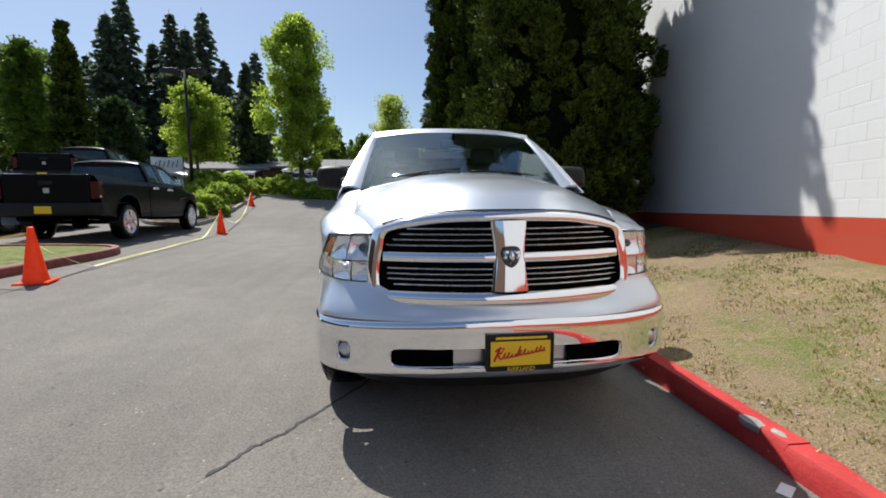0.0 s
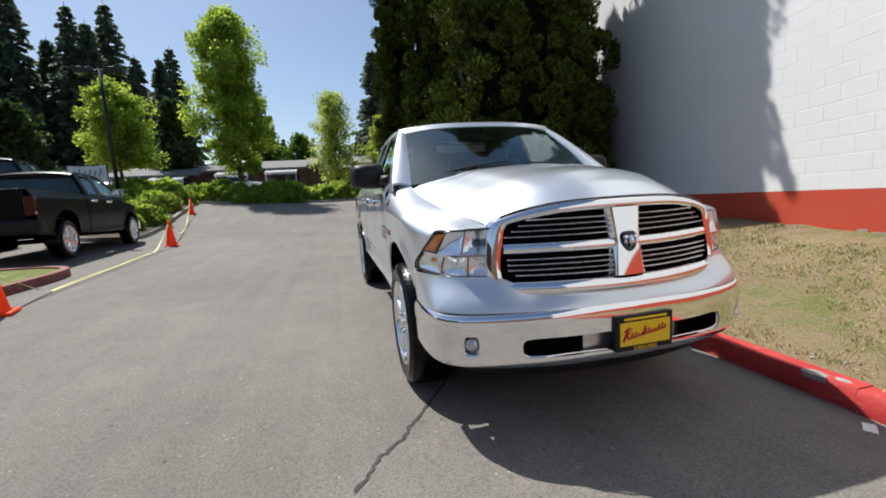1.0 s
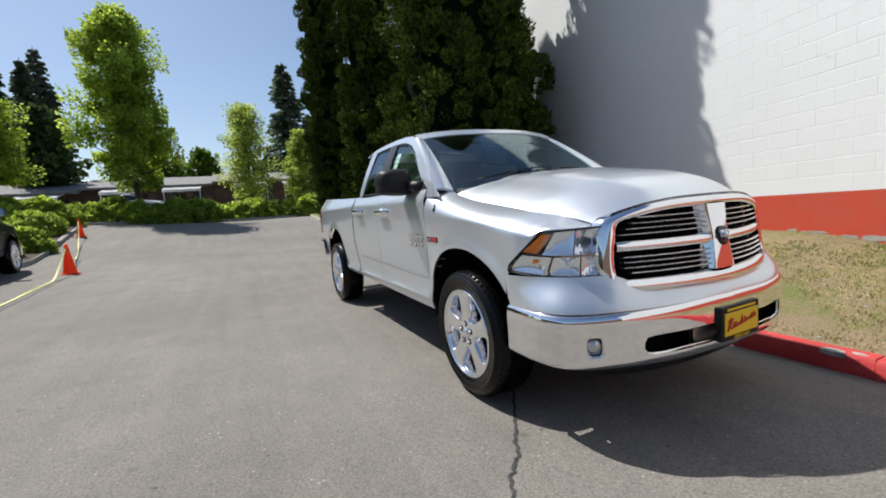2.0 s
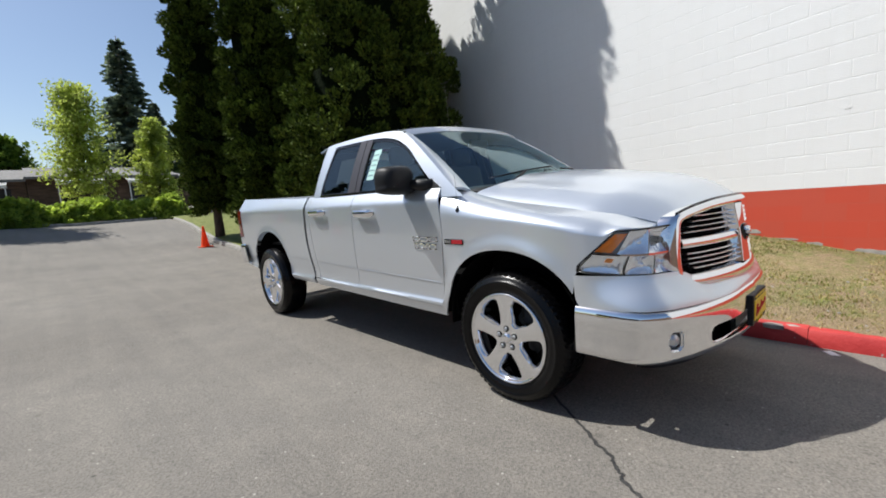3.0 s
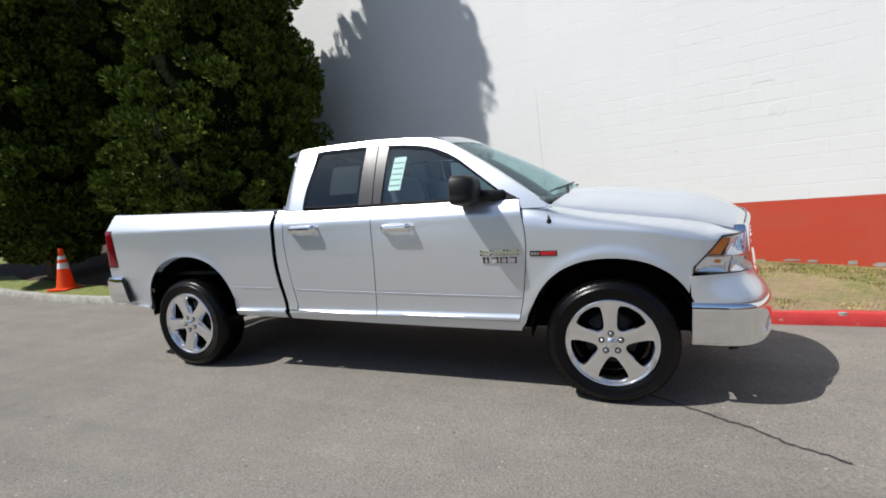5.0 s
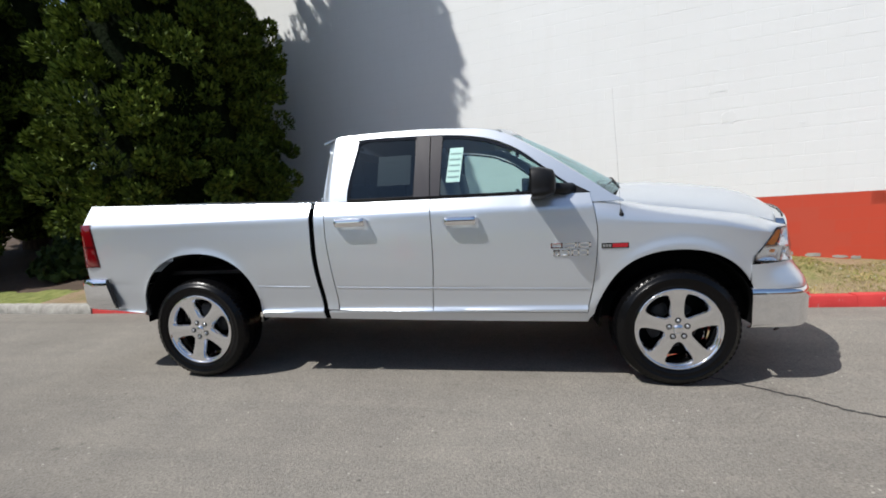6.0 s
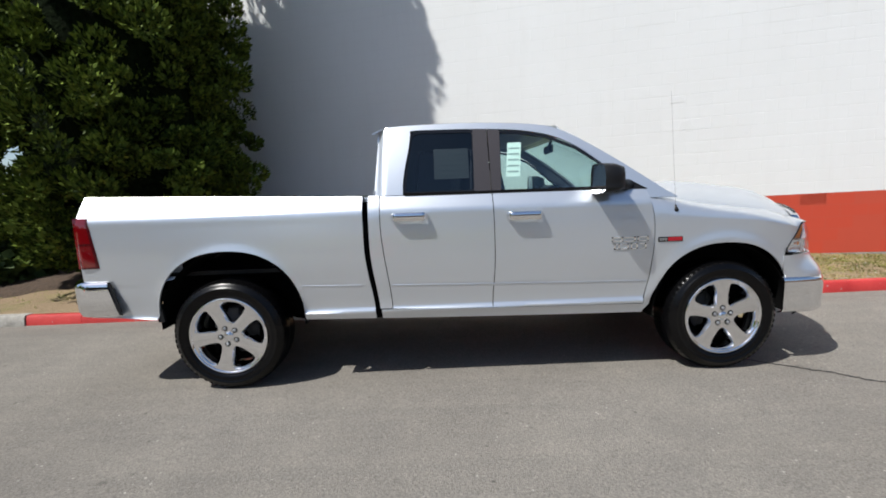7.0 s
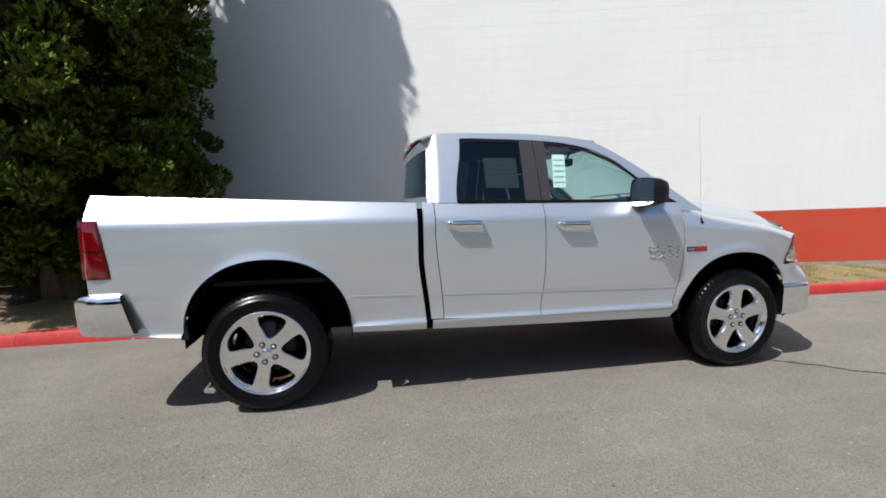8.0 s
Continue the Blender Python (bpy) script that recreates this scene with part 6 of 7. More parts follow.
def shrub(name, base, rx, ry, rz, seed, leaves, size, mat, label, group=""):
    rs = np.random.RandomState(seed)
    d = rs.normal(size=(leaves, 3))
    d /= np.linalg.norm(d, axis=1, keepdims=True)
    d[:, 2] = np.abs(d[:, 2])
    lump = np.array([1 + 0.22 * noise.noise((q[0] * 2.5, q[1] * 2.5, q[2] * 2.5 + seed)) for q in d])
    r = lump * (0.80 + 0.22 * rs.rand(leaves))
    c = d * r[:, None] * np.array((rx, ry, rz))
    bush = new(name)
    bush.location = base
    part("leaves", leaf_mesh("leaves", c, d + rs.normal(size=(leaves, 3)) * 0.6, size * (0.6 + 0.8 * rs.rand(leaves)), seed, 0.40, 0.25), mat, bush)
    # solid ball fills the shrub; its dark colour stands in for inner shade
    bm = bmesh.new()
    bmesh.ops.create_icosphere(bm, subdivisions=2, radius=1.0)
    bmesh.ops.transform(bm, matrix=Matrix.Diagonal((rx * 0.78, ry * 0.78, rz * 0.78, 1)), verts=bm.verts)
    part("shade_core", bm, BUSH_DARK, bush, smooth=True)
    return tagged(bush, label, "shrub", group)


EYE0 = Vector((-0.53, -2.9, 1.2))


def bearing(deg, dist):
    """Ground place at a compass bearing from +y (towards +x) and a distance from the walk's start."""
    x = EYE0.x + dist * math.sin(radians(deg))
    y = EYE0.y + dist * math.cos(radians(deg))
    return (x, y, ground_z(x, y))


# three tall conifers beside the wall
for nm, (x, y), h, r, sd, cl, lab, sk, tp in (
    ("conifer", (2.90, 6.98), 13.2, 1.96, 21, 1400, "broad dark conifer beside the white wall", 0.45, 0.50),
    ("conifer", (4.10, 7.35), 7.5, 1.55, 25, 1150, "dark conifer crowding against the white wall", 0.30, -4.2),
    ("conifer", (2.50, 11.9), 13.5, 1.28, 22, 900, "tall columnar conifer on the lawn", 0.60, 0.42),
    ("conifer", (1.90, 15.8), 14.0, 1.12, 23, 650, "slender dark conifer by the lawn's far end", 1.10, 0.42),
    ("conifer", (5.2, 13.2), 11.0, 1.9, 24, 420, "dark conifer behind the lawn trees", 0.40, 0.5),
):
    cypress(nm, (x, y, lawn_z(min(x, wall_x(y)), y) - 0.05), h, r, sd, cl, 210, 0.082 if sd in (21, 25) else 0.11, sk, lab, 1.0, tp, 0.17 if sd in (21, 25) else 0.20)

# roadside trees beyond the crest
broadleaf("maple_tree", bearing(-11.8, 30), 11.3, 3.0, 31, 70000, 0.135, MAPLE, "bright green upright maple tree in full leaf", 0.16, 0.95)
broadleaf("maple_tree", bearing(-23.3, 29), 5.75, 2.25, 32, 30000, 0.125, MAPLE, "round light green young maple tree", 0.27, 0.6)
broadleaf("young_tree", bearing(-0.4, 33), 7.6, 2.3, 33, 14000, 0.13, SPARSE, "pale sparsely leaved young tree with bare tips", 0.16, 0.8)
broadleaf("young_tree", bearing(5.6, 32.5), 5.9, 1.45, 34, 14000, 0.13, SPARSE, "pale green young tree near the lawn's end", 0.16, 0.7)
broadleaf("maple_tree", bearing(-37.0, 34), 8.0, 2.2, 35, 26000, 0.17, MAPLE_DEEP, "deep green leafy tree beside the parking lot", 0.14, 0.9)
cypress("conifer", bearing(-34.1, 31), 8.6, 1.15, 36, 200, 90, 0.24, 0.8, "slim dark conifer leaning over the parking lot", 1.0, 0.9)
broadleaf("maple_tree", bearing(-44.0, 33), 4.6, 2.0, 38, 7500, 0.24, MAPLE_DEEP, "low green tree at the lot's edge", 0.15, 0.7)

# firs far behind
FIRS = [fir("fir_tree", bearing(-30.6, 66), 20.5, 4.6, 41, "tall dark fir tree on the skyline"), fir("fir_tree", bearing(-21.9, 70), 24.6, 4.9, 42, "tall dark fir tree on the skyline"), fir("fir_tree", bearing(-23.6, 66), 20.5, 3.9, 43, "narrow dark fir tree on the skyline")]
for k, (b, d, s) in enumerate([(-40.5, 62, 0.52), (-38.2, 64, 0.60), (-35.5, 70, 0.60), (-33.4, 72, 0.68), (-29.2, 68, 0.97), (-32.4, 70, 0.80), (-26.7, 70, 0.94), (-25.0, 66, 0.90), (-19.9, 66, 0.84), (-17.7, 70, 0.90), (-16.6, 72, 0.84), (-7.2, 86, 0.60), (-5.6, 90, 0.55), (5.8, 58, 0.74), (8.2, 60, 0.60), (3.6, 80, 0.55), (12.5, 66, 0.62), (-44, 60, 0.5), (-48, 58, 0.5), (-52, 60, 0.55), (-57, 62, 0.5), (-9.5, 92, 0.50)]):
    o = copy_thing(FIRS[k % 3], Matrix.Translation(bearing(b, d)) @ Matrix.Rotation(k * 1.7, 4, "Z"))
    w = s * (1.35 if b > 5 else 1.0)
    o.scale = (w, w, s)

# round dark trees behind the long building
for k, (b, d, h, r) in enumerate([(-17.5, 52, 9.0, 3.2), (-8.4, 56, 8.5, 3.0), (-30.5, 54, 8.0, 3.6), (-36.0, 52, 9.0, 4.0), (-42.0, 50, 9.0, 4.5), (-3.8, 60, 7.5, 3.0), (8.6, 50, 6.0, 2.8), (-48.0, 50, 9.0, 4.5)]):
    broadleaf("broadleaf_tree", bearing(b, d), h, r, 50 + k, 6500, 0.42, BUSH_DARK if k % 2 == 0 else MAPLE_DEEP, "dark green rounded tree behind the long building", 0.08, 0.6)


# hedge of low junipers along the crest
for k in range(15):
    x = -11.5 + 0.98 * k
    y = 25.6 + 0.9 * math.sin(k * 0.7) + (0.10 * (x + 3)) 
    shrub("juniper_hedge", (x, y, ground_z(x, y) - 0.1), 1.05, 1.15, 1.25 + 0.2 * math.sin(k * 1.9), 70 + k, 2600, 0.20, BUSH, "low spreading green hedge shrub along the drive", "hedge shrubs")
for k, (x, y, r, h) in enumerate([(-8.5, 14.2, 0.75, 0.80), (-8.3, 15.8, 0.80, 0.85), (-8.9, 17.4, 0.85, 0.9), (-9.4, 15.2, 0.8, 0.95), (-9.0, 19.3, 1.0, 1.0), (-9.9, 17.8, 0.9, 1.0), (-10.3, 21.0, 1.1, 1.1), (-9.3, 22.6, 1.0, 1.1), (-11.4, 23.0, 1.2, 1.3)]):
    shrub("shrub", (x, y, ground_z(x, y)), r, r, h, 90 + k, 2400, 0.14, BUSH, "rounded green shrub in the planted island", "island shrubs")
# dark shrubs added to stand in for the deep shade beneath the conifers
for k, (x, y, r, h) in enumerate([(3.4, 9.6, 0.9, 0.7), (4.6, 10.4, 1.0, 0.9)]):
    shrub("shrub", (x, y, lawn_z(x, y) - 0.05), r, r, h, 120 + k, 1600, 0.16, BUSH_DARK, "dark low shrub added in place of deep shade beneath the conifers", "")


# planted islands on the left of the drive
def island(name, pts, mat, label, kerb_mat, lift=0.12):
    pts = [Vector(q) for q in smooth_outline(pts, 6)]
    top = [(q.x, q.y, ground_z(q.x, q.y) + lift) for q in pts]
    c = sum(pts, Vector((0, 0))) / len(pts)
    n = len(pts)
    rings = []
    for k in (0.0, 0.35, 0.7):
        rings += [(q.x + (c.x - q.x) * k, q.y + (c.y - q.y) * k, ground_z(q.x + (c.x - q.x) * k, q.y + (c.y - q.y) * k) + lift - 0.02 + 0.10 * k) for q in pts]
    rings.append((c.x, c.y, ground_z(c.x, c.y) + lift + 0.08))
    fs = [(a * n + i, a * n + (i + 1) % n, (a + 1) * n + (i + 1) % n, (a + 1) * n + i) for a in range(2) for i in range(n)]
    fs += [(2 * n + i, 2 * n + (i + 1) % n, 3 * n) for i in range(n)]
    isl = tagged(part(name, mesh_from(rings, fs, name, True), mat), label, "planting bed", kind="structure")
    v, f = [], []
    for q in pts:
        d = (q - c).normalized()
        z = ground_z(q.x, q.y)
        for off, h in ((0.07, -0.05), (0.07, lift - 0.01), (0.05, lift + 0.01), (-0.07, lift + 0.01), (-0.07, -0.05)):
            v.append((q.x + d.x * off, q.y + d.y * off, z + h))
    for i in range(n):
        j = (i + 1) % n
        for k in range(4):
            f.append((i * 5 + k, j * 5 + k, j * 5 + k + 1, i * 5 + k + 1))
    part("kerb", mesh_from(v, f, "kerb"), kerb_mat, isl, "kerb round the bed", angle=40)
    return isl


island("planting_bed", [(-5.75, 5.6), (-5.72, 3.4), (-5.9, 0.5), (-7.5, 0.2), (-9.5, 0.6), (-9.6, 3.2), (-8.4, 4.9), (-6.6, 5.9)], GRASS, "grass island with a dull red kerb beside the lot", OLD_KERB)
island("planting_bed", [(-7.35, 12.6), (-7.55, 15.0), (-7.9, 18.0), (-8.1, 20.6), (-8.6, 22.6), (-10.5, 23.8), (-13.5, 24.0), (-13.5, 20.0), (-11.5, 16.5), (-9.3, 13.0), (-8.3, 12.2)], MULCH, "mulched island planted with green shrubs", CONCRETE)
island("planting_bed", [(-11.5, 24.3), (-6.0, 24.0), (-1.0, 24.6), (3.0, 25.4), (5.0, 26.5), (4.0, 29.5), (-2.0, 31.0), (-10.0, 30.5), (-14.0, 28.0)], MULCH, "raised bed along the crest of the drive", CONCRETE)


# ---- cones and tape ----
def cone(loc, h=0.71, stripes=False, tilt=0.0, label="orange plastic traffic cone on the asphalt"):
    c = new("traffic_cone")
    c.location = loc
    c.rotation_euler = (0, radians(tilt), 0.3)
    k = h / 0.71
    bm = bmesh.new()
    box(bm, -0.18 * k, 0.18 * k, -0.18 * k, 0.18 * k, 0.0, 0.03 * k, 0.012)
    part("base", bm, ORANGE, c)
    part("cone_body", mesh_from(*lathe([(0.142 * k, 0.028 * k), (0.135 * k, 0.05 * k), (0.125 * k, 0.075 * k), (0.036 * k, 0.66 * k), (0.034 * k, 0.70 * k), (0.026 * k, 0.71 * k), (0.022 * k, 0.69 * k), (0.02 * k, 0.5 * k)], 28, "z"), "cone_body", True), ORANGE, c)
    if stripes:
        for a, b in ((0.36, 0.46), (0.52, 0.58)):
            r = lambda z: (0.125 - (z - 0.075) * (0.089 / 0.585)) * k + 0.002
            part("band", mesh_from(*lathe([(r(a), a * k), (r(b), b * k)], 28, "z"), "band", True), WHITE_PLAIN, c, "white band")
    return tagged(c, label, "traffic cone", "traffic cones")


CONES = [(-5.06, 2.92), (-5.72, 10.4), (-7.55, 18.9), (1.02, 14.5)]
for x, y in CONES:
    cone((x, y, ground_z(x, y)), 0.71)
cone((1.85, 10.5, lawn_z(1.85, 10.5)), 0.86, True, 0, "orange traffic cone with white bands on the lawn")


def tape(a, b, sag, seed, z_end=None):
    a, b = Vector(a), Vector(b)
    v, f = [], []
    n = 24
    for i in range(n + 1):
        t = i / n
        q = a.lerp(b, t)
        g = ground_z(q.x, q.y) + 0.012
        q.z = max(g, q.z - sag * 4 * t * (1 - t))
        w = 0.019
        tw = 0.9 * math.sin(t * 9 + seed)
        d = (b - a).normalized()
        s = Vector((-d.y, d.x, 0)) * math.cos(tw) + Vector((0, 0, 1)) * abs(math.sin(tw))
        v += [q, q + s * w * 2]
        if i:
            f.append((2 * i - 2, 2 * i - 1, 2 * i + 1, 2 * i))
    t = part("barrier_tape", mesh_from(v, f, "barrier_tape", True), TAPE_YELLOW)
    return tagged(thick(t, 0.001), "yellow barrier tape sagging between cones", "tape", "barrier tapes")


top = lambda i, h=0.62: (CONES[i][0], CONES[i][1], ground_z(*CONES[i]) + h)
tape(top(0), (-7.6, 2.2, ground_z(-7.6, 2.2) + 0.35), 0.10, 1)
tape(top(0, 0.50), top(1), 0.95, 2)
tape(top(1), top(2), 0.75, 3)


# ---- lamp post ----
def lamp_post(base):
    lp = new("street_lamp")
    lp.location = base
    part("pole", mesh_from(*tube([(0, 0, 0.5), (0, 0, 6.7)], [0.085, 0.065], 12), "pole", True), DARK_METAL, lp, "dark bronze steel pole")
    part("footing", mesh_from(*tube([(0, 0, -0.3), (0, 0, 0.55)], [0.26, 0.26], 16), "footing", True), CONCRETE, lp, "round concrete footing")
    for sg, w in ((-1, 0.0), (1, 0.0)):
        bm = bmesh.new()
        box(bm, min(0.25 * sg, 1.0 * sg), max(0.25 * sg, 1.0 * sg), -0.28, 0.28, 6.45, 6.72, 0.03)
        hd = part("lamp_head", bm, DARK_METAL, lp, "dark box-shaped lamp head")
        part("arm", mesh_from(*tube([(0, 0, 6.6), (0.3 * sg, 0, 6.6)], 0.04, 8), "arm"), DARK_METAL, lp)
        bm = bmesh.new()
        box(bm, min(0.30 * sg, 0.95 * sg), max(0.30 * sg, 0.95 * sg), -0.23, 0.23, 6.435, 6.452)
        part("lamp_glass", bm, DARK_GLASS, hd)
    return tagged(lp, "dark lot lamp on a tall pole with two box heads", "street lamp")


lamp_post(Vector(bearing(-23.95, 26.4)) - Vector((0, 0, 0.22)))
pole = new("utility_pole")
pole.location = bearing(8.6, 26.0)
part("shaft", mesh_from(*tube([(0, 0, -0.2), (0, 0, 4.6)], [0.05, 0.045], 10), "shaft", True), DARK_METAL, pole)
tagged(pole, "thin dark sign post by the hedge", "post")


# ---- long low building beyond the hedge ----
def long_building():
    b = new("long_building")
    b.location = (0, 0, 0)
    y0 = 43.0
    z0 = 2.05
    x0, x1 = -62.0, 26.0
    for k in range(9):
        xa = x0 + (x1 - x0) * k / 9
        xb = x0 + (x1 - x0) * (k + 1) / 9
        dz = 0.22 * math.sin(k * 1.3)
        bm = bmesh.new()
        box(bm, xa, xb - 0.05, y0, y0 + 9, z0 - 0.5, z0 + 2.7 + dz)
        part("wall", bm, BROWN_BOARD, b, "brown stained board wall")
        v = [(xa - 0.1, y0 - 0.9, z0 + 2.6 + dz), (xb, y0 - 0.9, z0 + 2.6 + dz), (xb, y0 + 4.5, z0 + 3.75 + dz), (xa - 0.1, y0 + 4.5, z0 + 3.75 + dz), (xb, y0 + 10, z0 + 2.6 + dz), (xa - 0.1, y0 + 10, z0 + 2.6 + dz)]
        rf = part("roof", mesh_from(v, [(0, 1, 2, 3), (3, 2, 4, 5)], "roof"), ROOFING, b, "grey shingle roof")
        thick(rf, 0.18)
        for j, off in enumerate((1.6, 5.9)):
            xm = xa + off
            def cloth_top(u, v):
                sag = 0.03 * math.sin(9.4 * u) ** 2
                if v < 0.3:
                    return (xm + 2.9 * u, y0 - 2.3, z0 + 1.90 + dz + 0.22 * v / 0.25 - sag)
                return (xm + 2.9 * u, y0 - 2.3 + 2.2 * (v - 0.25) / 0.75, z0 + 2.12 + dz + 0.40 * (v - 0.25) / 0.75 - sag)
            aw = part("awning", mesh_from(*grid_mesh(cloth_top, 12, 4), "awning"), AWNING, b, "white cloth awning")
            sol = aw.modifiers.new("thickness", "SOLIDIFY")
            sol.thickness = 0.02
            for px in (xm + 0.1, xm + 2.8):
                part("post", mesh_from(*tube([(px, y0 - 2.2, z0 - 0.4), (px, y0 - 2.2, z0 + 2.1 + dz)], 0.04, 6), "post"), WHITE_TRIM, aw)
            bm = bmesh.new()
            box(bm, xm + 0.3, xm + 1.6, y0 - 0.03, y0 + 0.02, z0 + 0.9, z0 + 2.0)
            w = part("window", bm, DARK_GLASS, b, "dark window")
            bm = bmesh.new()
            box(bm, xm + 0.22, xm + 1.68, y0 - 0.06, y0 - 0.02, z0 + 0.82, z0 + 0.90)
            part("sill", bm, WHITE_TRIM, w)
            bm = bmesh.new()
            box(bm, xm + 2.1, xm + 3.0, y0 - 0.04, y0 + 0.02, z0 - 0.1, z0 + 2.0)
            part("door", bm, DARK_METAL, b, "dark door")
    return tagged(b, "long low brown building with grey roofs and white awnings", "building")


long_building()


# ---- other vehicles ----
def small_car(name, paint, label, m):
    """A plain saloon car, lofted from cross sections."""
    car = new(name)
    car.matrix_world = m
    secs = [(-2.20, 0.62, 0.30, 0.60), (-2.12, 0.78, 0.25, 0.72), (-1.8, 0.86, 0.22, 0.80), (-1.2, 0.89, 0.20, 0.88), (-0.8, 0.90, 0.20, 0.94), (0.4, 0.91, 0.20, 0.97), (1.4, 0.90, 0.20, 1.0), (1.9, 0.87, 0.24, 1.0), (2.2, 0.78, 0.30, 0.92), (2.28, 0.70, 0.36, 0.80)]
    v = []
    prof = [(-1, 0), (-1.0, 0.45), (-0.97, 0.8), (-0.86, 0.97), (-0.5, 1.02), (0, 1.035), (0.5, 1.02), (0.86, 0.97), (0.97, 0.8), (1.0, 0.45), (1, 0)]
    for y, w, zl, zh in secs:
        for a, b in prof:
            v.append((a * w, y, zl + (zh - zl) * b))
    m2 = len(prof)
    f = [(i * m2 + j, i * m2 + j + 1, (i + 1) * m2 + j + 1, (i + 1) * m2 + j) for i in range(len(secs) - 1) for j in range(m2 - 1)]
    f += [tuple(range(m2)), tuple(reversed(range((len(secs) - 1) * m2, len(secs) * m2)))]
    part("body", mesh_from(v, f, "body"), paint, car, angle=40)
    cab = [(-0.95, 0.80, 0.93, 0.935), (-0.25, 0.70, 0.93, 1.36), (0.3, 0.68, 0.95, 1.43), (0.9, 0.68, 0.97, 1.40), (1.75, 0.74, 0.98, 1.01)]
    v = []
    cp = [(-1.12, 0), (-1.0, 0.85), (-0.9, 0.98), (0, 1.04), (0.9, 0.98), (1.0, 0.85), (1.12, 0)]
    for y, w, zl, zh in cab:
        for a, b in cp:
            v.append((a * w, y, zl + (zh - zl) * b))
    k = len(cp)
    f = [(i * k + j, i * k + j + 1, (i + 1) * k + j + 1, (i + 1) * k + j) for i in range(len(cab) - 1) for j in range(k - 1)]
    part("windows", mesh_from(v, f, "windows"), DARK_GLASS, car, "dark car windows", angle=30)
    v = []
    for y, w, zl, zh in cab[1:4]:
        for a, b in ((-0.93, 0.97), (-0.8, 1.02), (0, 1.06), (0.8, 1.02), (0.93, 0.97)):
            v.append((a * w, y, zl + (zh - zl) * b))
    part("roof", mesh_from(v, [(i * 5 + j, i * 5 + j + 1, (i + 1) * 5 + j + 1, (i + 1) * 5 + j) for i in range(2) for j in range(4)], "roof", True), paint, car)
    for y in (-1.35, 1.35):
        for sg in (-1, 1):
            vf = lathe([(0.20, -0.10), (0.30, -0.10), (0.32, -0.07), (0.32, 0.07), (0.30, 0.10)], 28)
            w = part("tyre", mesh_from(*vf, "tyre", True), RUBBER, car)
            w.location = (sg * 0.80, y, 0.32)
            vf = lathe([(0.0, -0.075), (0.19, -0.085), (0.21, -0.10), (0.21, 0.0)], 28)
            part("rim", mesh_from(*(vf if sg < 0 else mirror_x(vf)), "rim", True), SATIN, w)
    for sg in (-1, 1):
        bm = bmesh.new()
        box(bm, sg * 0.66 - 0.14, sg * 0.66 + 0.14, -2.17, -2.05, 0.60, 0.72, 0.02)
        part("head_lamp", bm, REFLECTOR, car)
        bm = bmesh.new()
        box(bm, sg * 0.66 - 0.14, sg * 0.66 + 0.14, 2.18, 2.28, 0.72, 0.86, 0.02)
        part("tail_lamp", bm, RED_LENS, car)
    return tagged(car, label, "car")


def on_ground(x, y, turn, lift=0.0):
    return pose(x, y, ground_z(x, y) + lift, 0, 0, turn)


black = pickup("pickup_truck", BLACK_PAINT)
black.matrix_world = pose(-7.92, 11.26, 0.338, 0.3, 0, 183.8)
for ob in black.children:
    if ob.name.startswith(("rear_bumper", "tail_lamp")):
        ob.data.materials.clear()
        ob.data.materials.append(PLASTIC if ob.name.startswith("rear") else RED_DARK)
bm = bmesh.new()
box(bm, -0.15, 0.15, 4.735, 4.753, 0.60, 0.75, 0.006)
part("licence_plate", bm, YELLOW, black, "yellow dealer plate on the rear bumper")
bm = bmesh.new()
box(bm, -0.055, 0.055, 4.588, 4.602, 1.02, 1.12, 0.01)
part("tailgate_emblem", bm, SATIN, black, "silver emblem")
tagged(black, "black four-door pickup truck parked beside the drive", "pickup truck")
b2 = copy_thing(black, on_ground(-12.8, 17.9, 183.8))
tagged(b2, "black pickup truck parked across the lot behind", "pickup truck")
small_car("parked_car", BLUE_PAINT, "blue-grey saloon car parked beside the black pickup", on_ground(-10.35, 9.2, 183))
small_car("parked_car", WHITE_PAINT, "white car parked before the long building", on_ground(-9.0, 39.0, 80))
small_car("parked_car", SATIN, "silver car parked in the far lot", on_ground(-14.6, 26.2, 60))


# a white banner stretched between two added posts behind the parked pickups
banner = new("banner")
banner.location = (-11.55, 19.4, ground_z(-11.55, 19.4))
# part of the white cloth stands in for glare on a windscreen
def cloth(u, v):
    return (-0.75 + 1.5 * u, 0.03 * math.sin(7 * u + 2 * v), 1.15 + 0.72 * v - 0.05 * math.sin(math.pi * u))
thick(part("cloth", mesh_from(*grid_mesh(cloth, 20, 6), "cloth", True), WHITE_PLAIN, banner, "white banner cloth"), 0.003)
for k in range(6):
    part("stroke", mesh_from(*tube([(-0.55 + 0.2 * k, -0.05, 1.35), (-0.45 + 0.2 * k, -0.05, 1.62 + 0.08 * (k % 2))], 0.025, 6), "stroke"), BLUE_PAINT, banner, "pale blue stroke")
for sg in (-1, 1):
    part("post", mesh_from(*tube([(0.76 * sg, 0, -0.1), (0.76 * sg, 0, 1.9)], 0.025, 8), "post"), DARK_METAL, banner)
tagged(banner, "white banner with blue strokes between thin posts, partly standing in for windscreen glare", "banner")


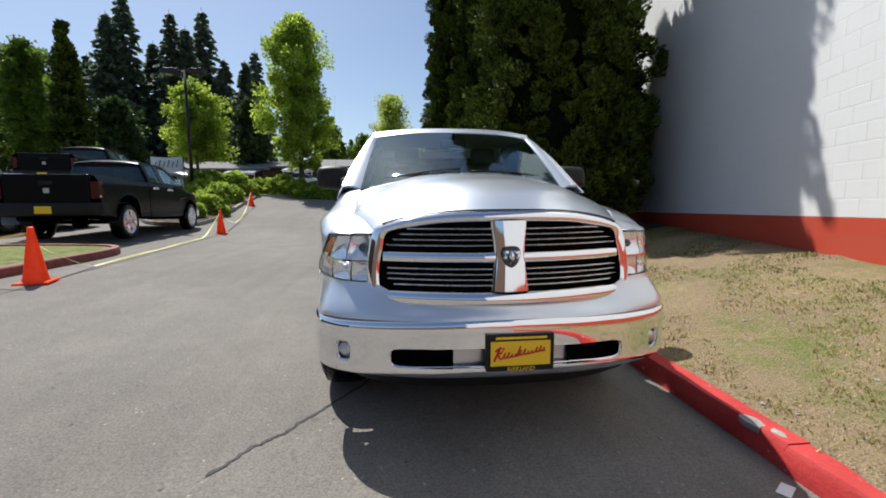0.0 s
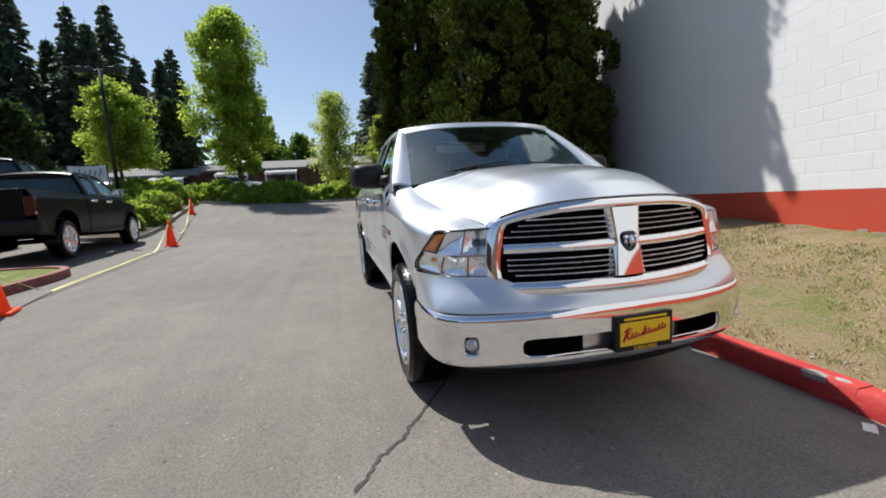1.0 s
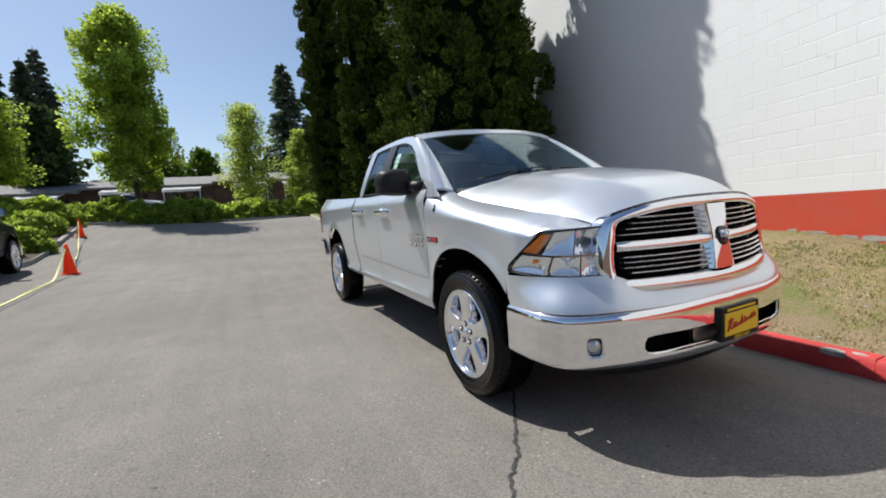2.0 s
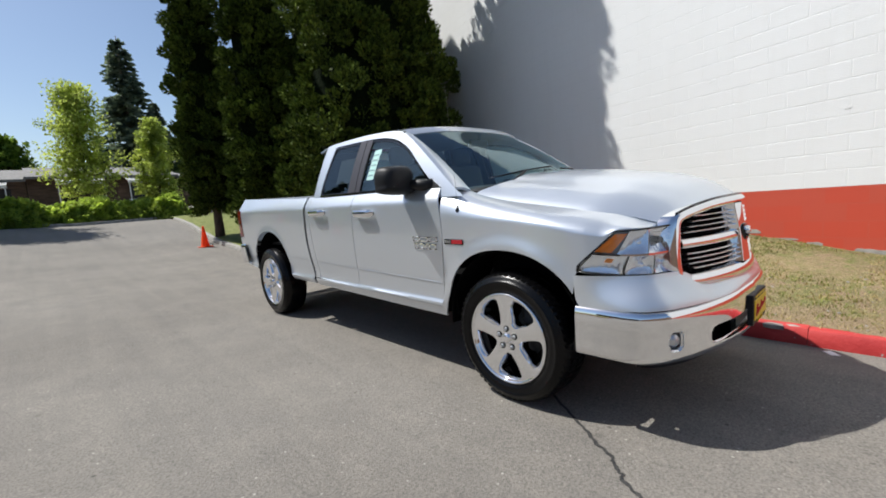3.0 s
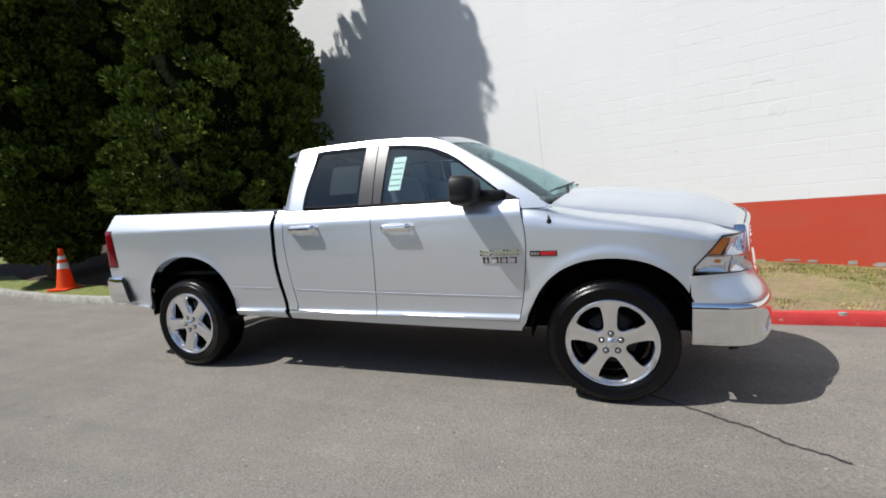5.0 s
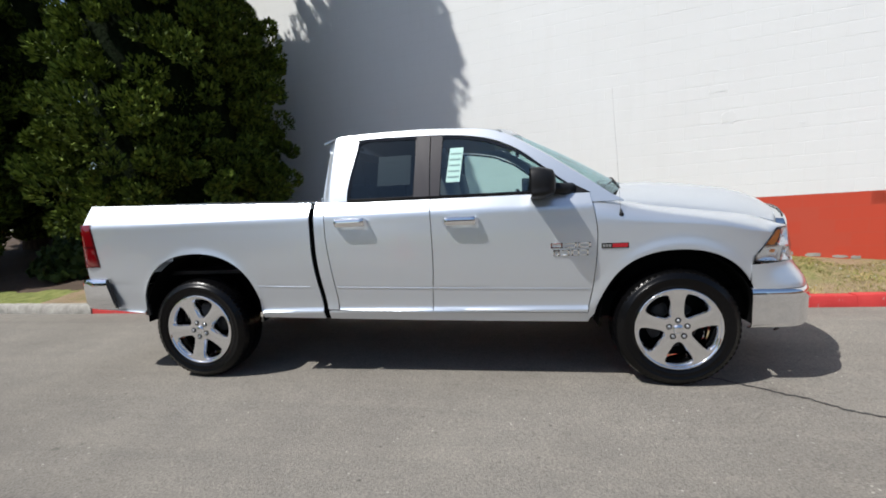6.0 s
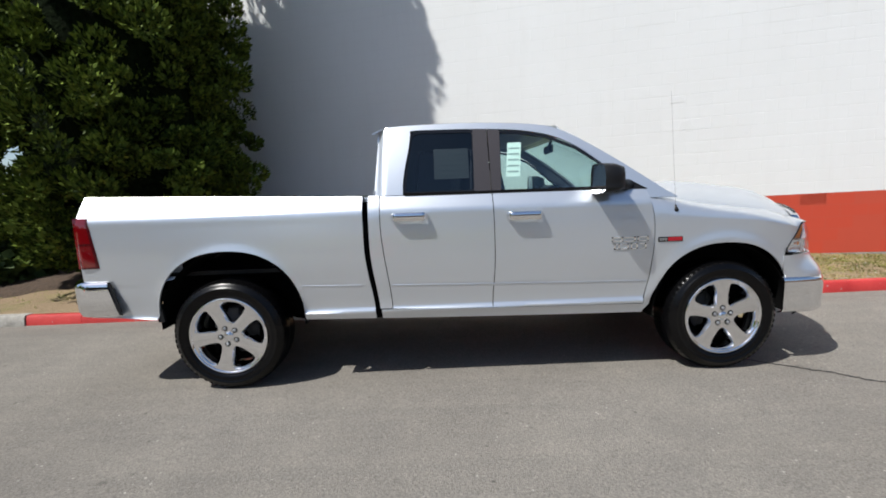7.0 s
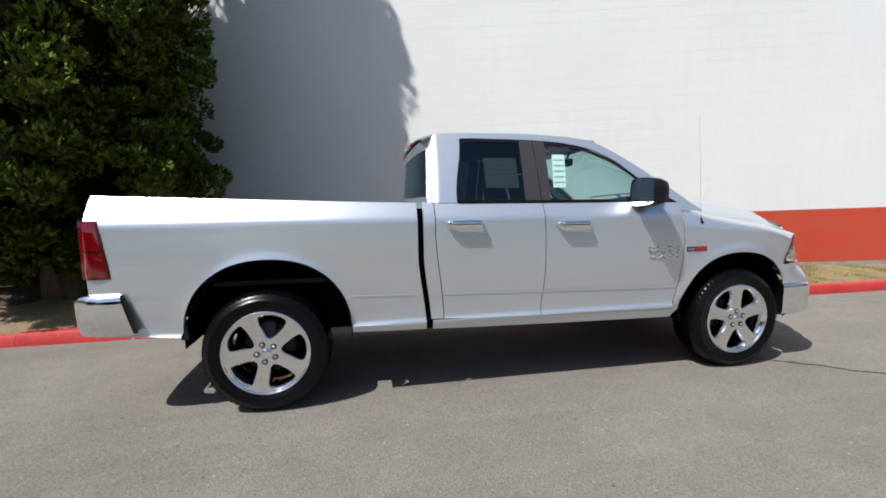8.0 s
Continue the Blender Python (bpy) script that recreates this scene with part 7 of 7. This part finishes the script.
# ---- grass tufts and straw on the lawn ----
def tufts(name, n, seed, y0, y1, mat, label, hmin, hmax, wall_side):
    rs = np.random.RandomState(seed)
    v, f = [], []
    for k in range(n):
        y = y0 + (y1 - y0) * rs.rand()
        t = rs.rand() ** (0.6 if wall_side else 1.0)
        x = kerb_x(y) + 0.16 + (wall_x(y) - kerb_x(y) - 0.22) * t
        if noise.noise((x * 1.1, y * 1.1, 9)) < (-0.05 if wall_side else -0.2):
            continue
        z = lawn_z(x, y) - 0.005
        for b in range(3):
            a = rs.rand() * 6.28
            h = hmin + (hmax - hmin) * rs.rand()
            w = 0.004 + 0.004 * rs.rand()
            l = h * (0.3 + 0.9 * rs.rand())
            px, py = x + 0.02 * rs.randn(), y + 0.02 * rs.randn()
            dx, dy = math.cos(a), math.sin(a)
            i = len(v)
            v += [(px - dy * w, py + dx * w, z), (px + dy * w, py - dx * w, z), (px + dx * l, py + dy * l, z + h)]
            f.append((i, i + 1, i + 2))
    return tagged(part(name, mesh_from(v, f, name), mat), label, "grass", kind="stuff")


STRAW = foliage("dry_grass_blades", (0.30, 0.24, 0.11), (0.55, 0.46, 0.25), 0.3)
BLADE = foliage("green_grass_blades", (0.14, 0.17, 0.035), (0.34, 0.36, 0.11), 0.45)
tufts("dry_grass", 14000, 61, -6.5, 6.5, STRAW, "dry straw-coloured grass blades on the lawn", 0.010, 0.032, False)
tufts("green_grass", 9000, 62, -6.5, 8.5, BLADE, "green grass blades thickest along the wall", 0.014, 0.042, True)


def stones(name, n, seed):
    rs = random.Random(seed)
    v, f = [], []
    for k in range(n):
        y = rs.uniform(-4.5, 6)
        x = kerb_x(y) + rs.uniform(0.2, 1.6)
        z = lawn_z(x, y)
        r = rs.uniform(0.006, 0.02)
        i = len(v)
        for d in ((1, 0, 0.2), (0, 1, 0.1), (-1, 0, 0.15), (0, -1, 0.2), (0.1, 0.1, 0.8)):
            v.append((x + r * d[0] * rs.uniform(0.7, 1.3), y + r * d[1] * rs.uniform(0.7, 1.3), z + r * d[2]))
        f += [(i, i + 1, i + 4), (i + 1, i + 2, i + 4), (i + 2, i + 3, i + 4), (i + 3, i, i + 4)]
    return tagged(part(name, mesh_from(v, f, name), CONCRETE), "small pale stones scattered on bare soil", "stones", kind="stuff")


stones("pebbles", 240, 5)
for k, (x, y, a) in enumerate([(1.20, -1.30, 35)]):
    bm = bmesh.new()
    box(bm, -0.055, 0.055, -0.028, 0.028, 0.0, 0.004, 0.001)
    z = ground_z(x, y) if x < kerb_x(y) else lawn_z(x, y)
    lit = part("litter_scrap", bm, PAPER_WHITE)
    lit.matrix_world = pose(x, y, z + 0.004, 0, 3, a)
    tagged(lit, "small white scrap of litter lying by the kerb" if x < kerb_x(y) else "small pale scrap lying on the dry lawn", "litter")


# plain unseen walls that close the place behind and beside the walk
# added to hold back sky light and darken reflections
for nm, x0, x1, y0, y1, h in (("wall_south", -45, 40, -30.4, -30.0, 6.5), ("wall_west", -46.4, -46.0, -30, 14, 8.5)):
    bm = bmesh.new()
    box(bm, x0, x1, y0, y1, -0.6, h)
    tagged(part(nm, bm, BROWN_BOARD), "plain brown unseen wall added to cut sky light and reflections", "wall", kind="structure")


# ---- the wall's blocks ----
near = [q for q in WALL_BLOCKS if -4.4 < q[0] < 1.7 and q[5] < 16]
near = sorted(near, key=lambda q: (abs(q[5] - 4), q[0]))[:300]
chosen = set(near)
for q in near:
    v, f = block_vf(*q[:5])
    part("block", mesh_from(v, f, "block"), RED_BLOCK if q[5] < 0 else WHITE_BLOCK, red_band if q[5] < 0 else wall)
for nm, mat, keep, par in (("block_rest", WHITE_BLOCK, lambda r: r >= 0, wall), ("block_rest", RED_BLOCK, lambda r: r < 0, red_band)):
    vs, fs = join(*[block_vf(*q[:5]) for q in WALL_BLOCKS if q not in chosen and keep(q[5])])
    tagged(part(nm, mesh_from(vs, fs, nm), mat, par), kind="stuff")

# weathering on the wall: plaster patches and bare spots along its foot
rnd = random.Random(77)


def blot(sc, hc, ws, hs, deep, seed):
    """An uneven flat patch on the wall's face."""
    n = 14
    front, back = [], []
    for k in range(n):
        a = 2 * math.pi * k / n
        r = 1 + 0.5 * noise.noise((2 * math.cos(a), 2 * math.sin(a), seed * 3.7))
        p_ = abs(math.cos(a)) ** 0.6 * math.copysign(1, math.cos(a)), abs(math.sin(a)) ** 0.6 * math.copysign(1, math.sin(a))
        front.append(WALL @ Vector((sc + ws * r * p_[0], -deep, hc + hs * r * p_[1])))
        back.append(WALL @ Vector((sc + ws * r * p_[0] * 1.03, 0.002, hc + hs * r * p_[1] * 1.03)))
    return front + back, [tuple(reversed(range(n)))] + [(k, (k + 1) % n, n + (k + 1) % n, n + k) for k in range(n)]


for k, (sc, hc, ws, hs) in enumerate([(-2.45, 1.30, 0.11, 0.085), (-2.30, 1.75, 0.13, 0.05), (-1.2, 0.9, 0.03, 0.02), (-3.4, 1.1, 0.04, 0.02), (0.3, 1.6, 0.03, 0.02)]):
    part("plaster_patch", mesh_from(*blot(sc, hc, ws, hs, 0.0042, k), "plaster_patch"), WHITE_JOINT, wall, "rough repaired patch")
for k in range(16):
    sc = -4.2 + 5.2 * k / 16 + rnd.uniform(-0.1, 0.1)
    y = sc * wdir.y
    foot = WALL_FOOT(y) - WALL_ORG.z + WTILT * sc
    part("bare_patch", mesh_from(*blot(sc, foot + rnd.uniform(0.0, 0.045), rnd.uniform(0.03, 0.15), rnd.uniform(0.012, 0.03), 0.0045, 20 + k), "bare_patch"), CONCRETE, red_band, "bare grey chipped spot")
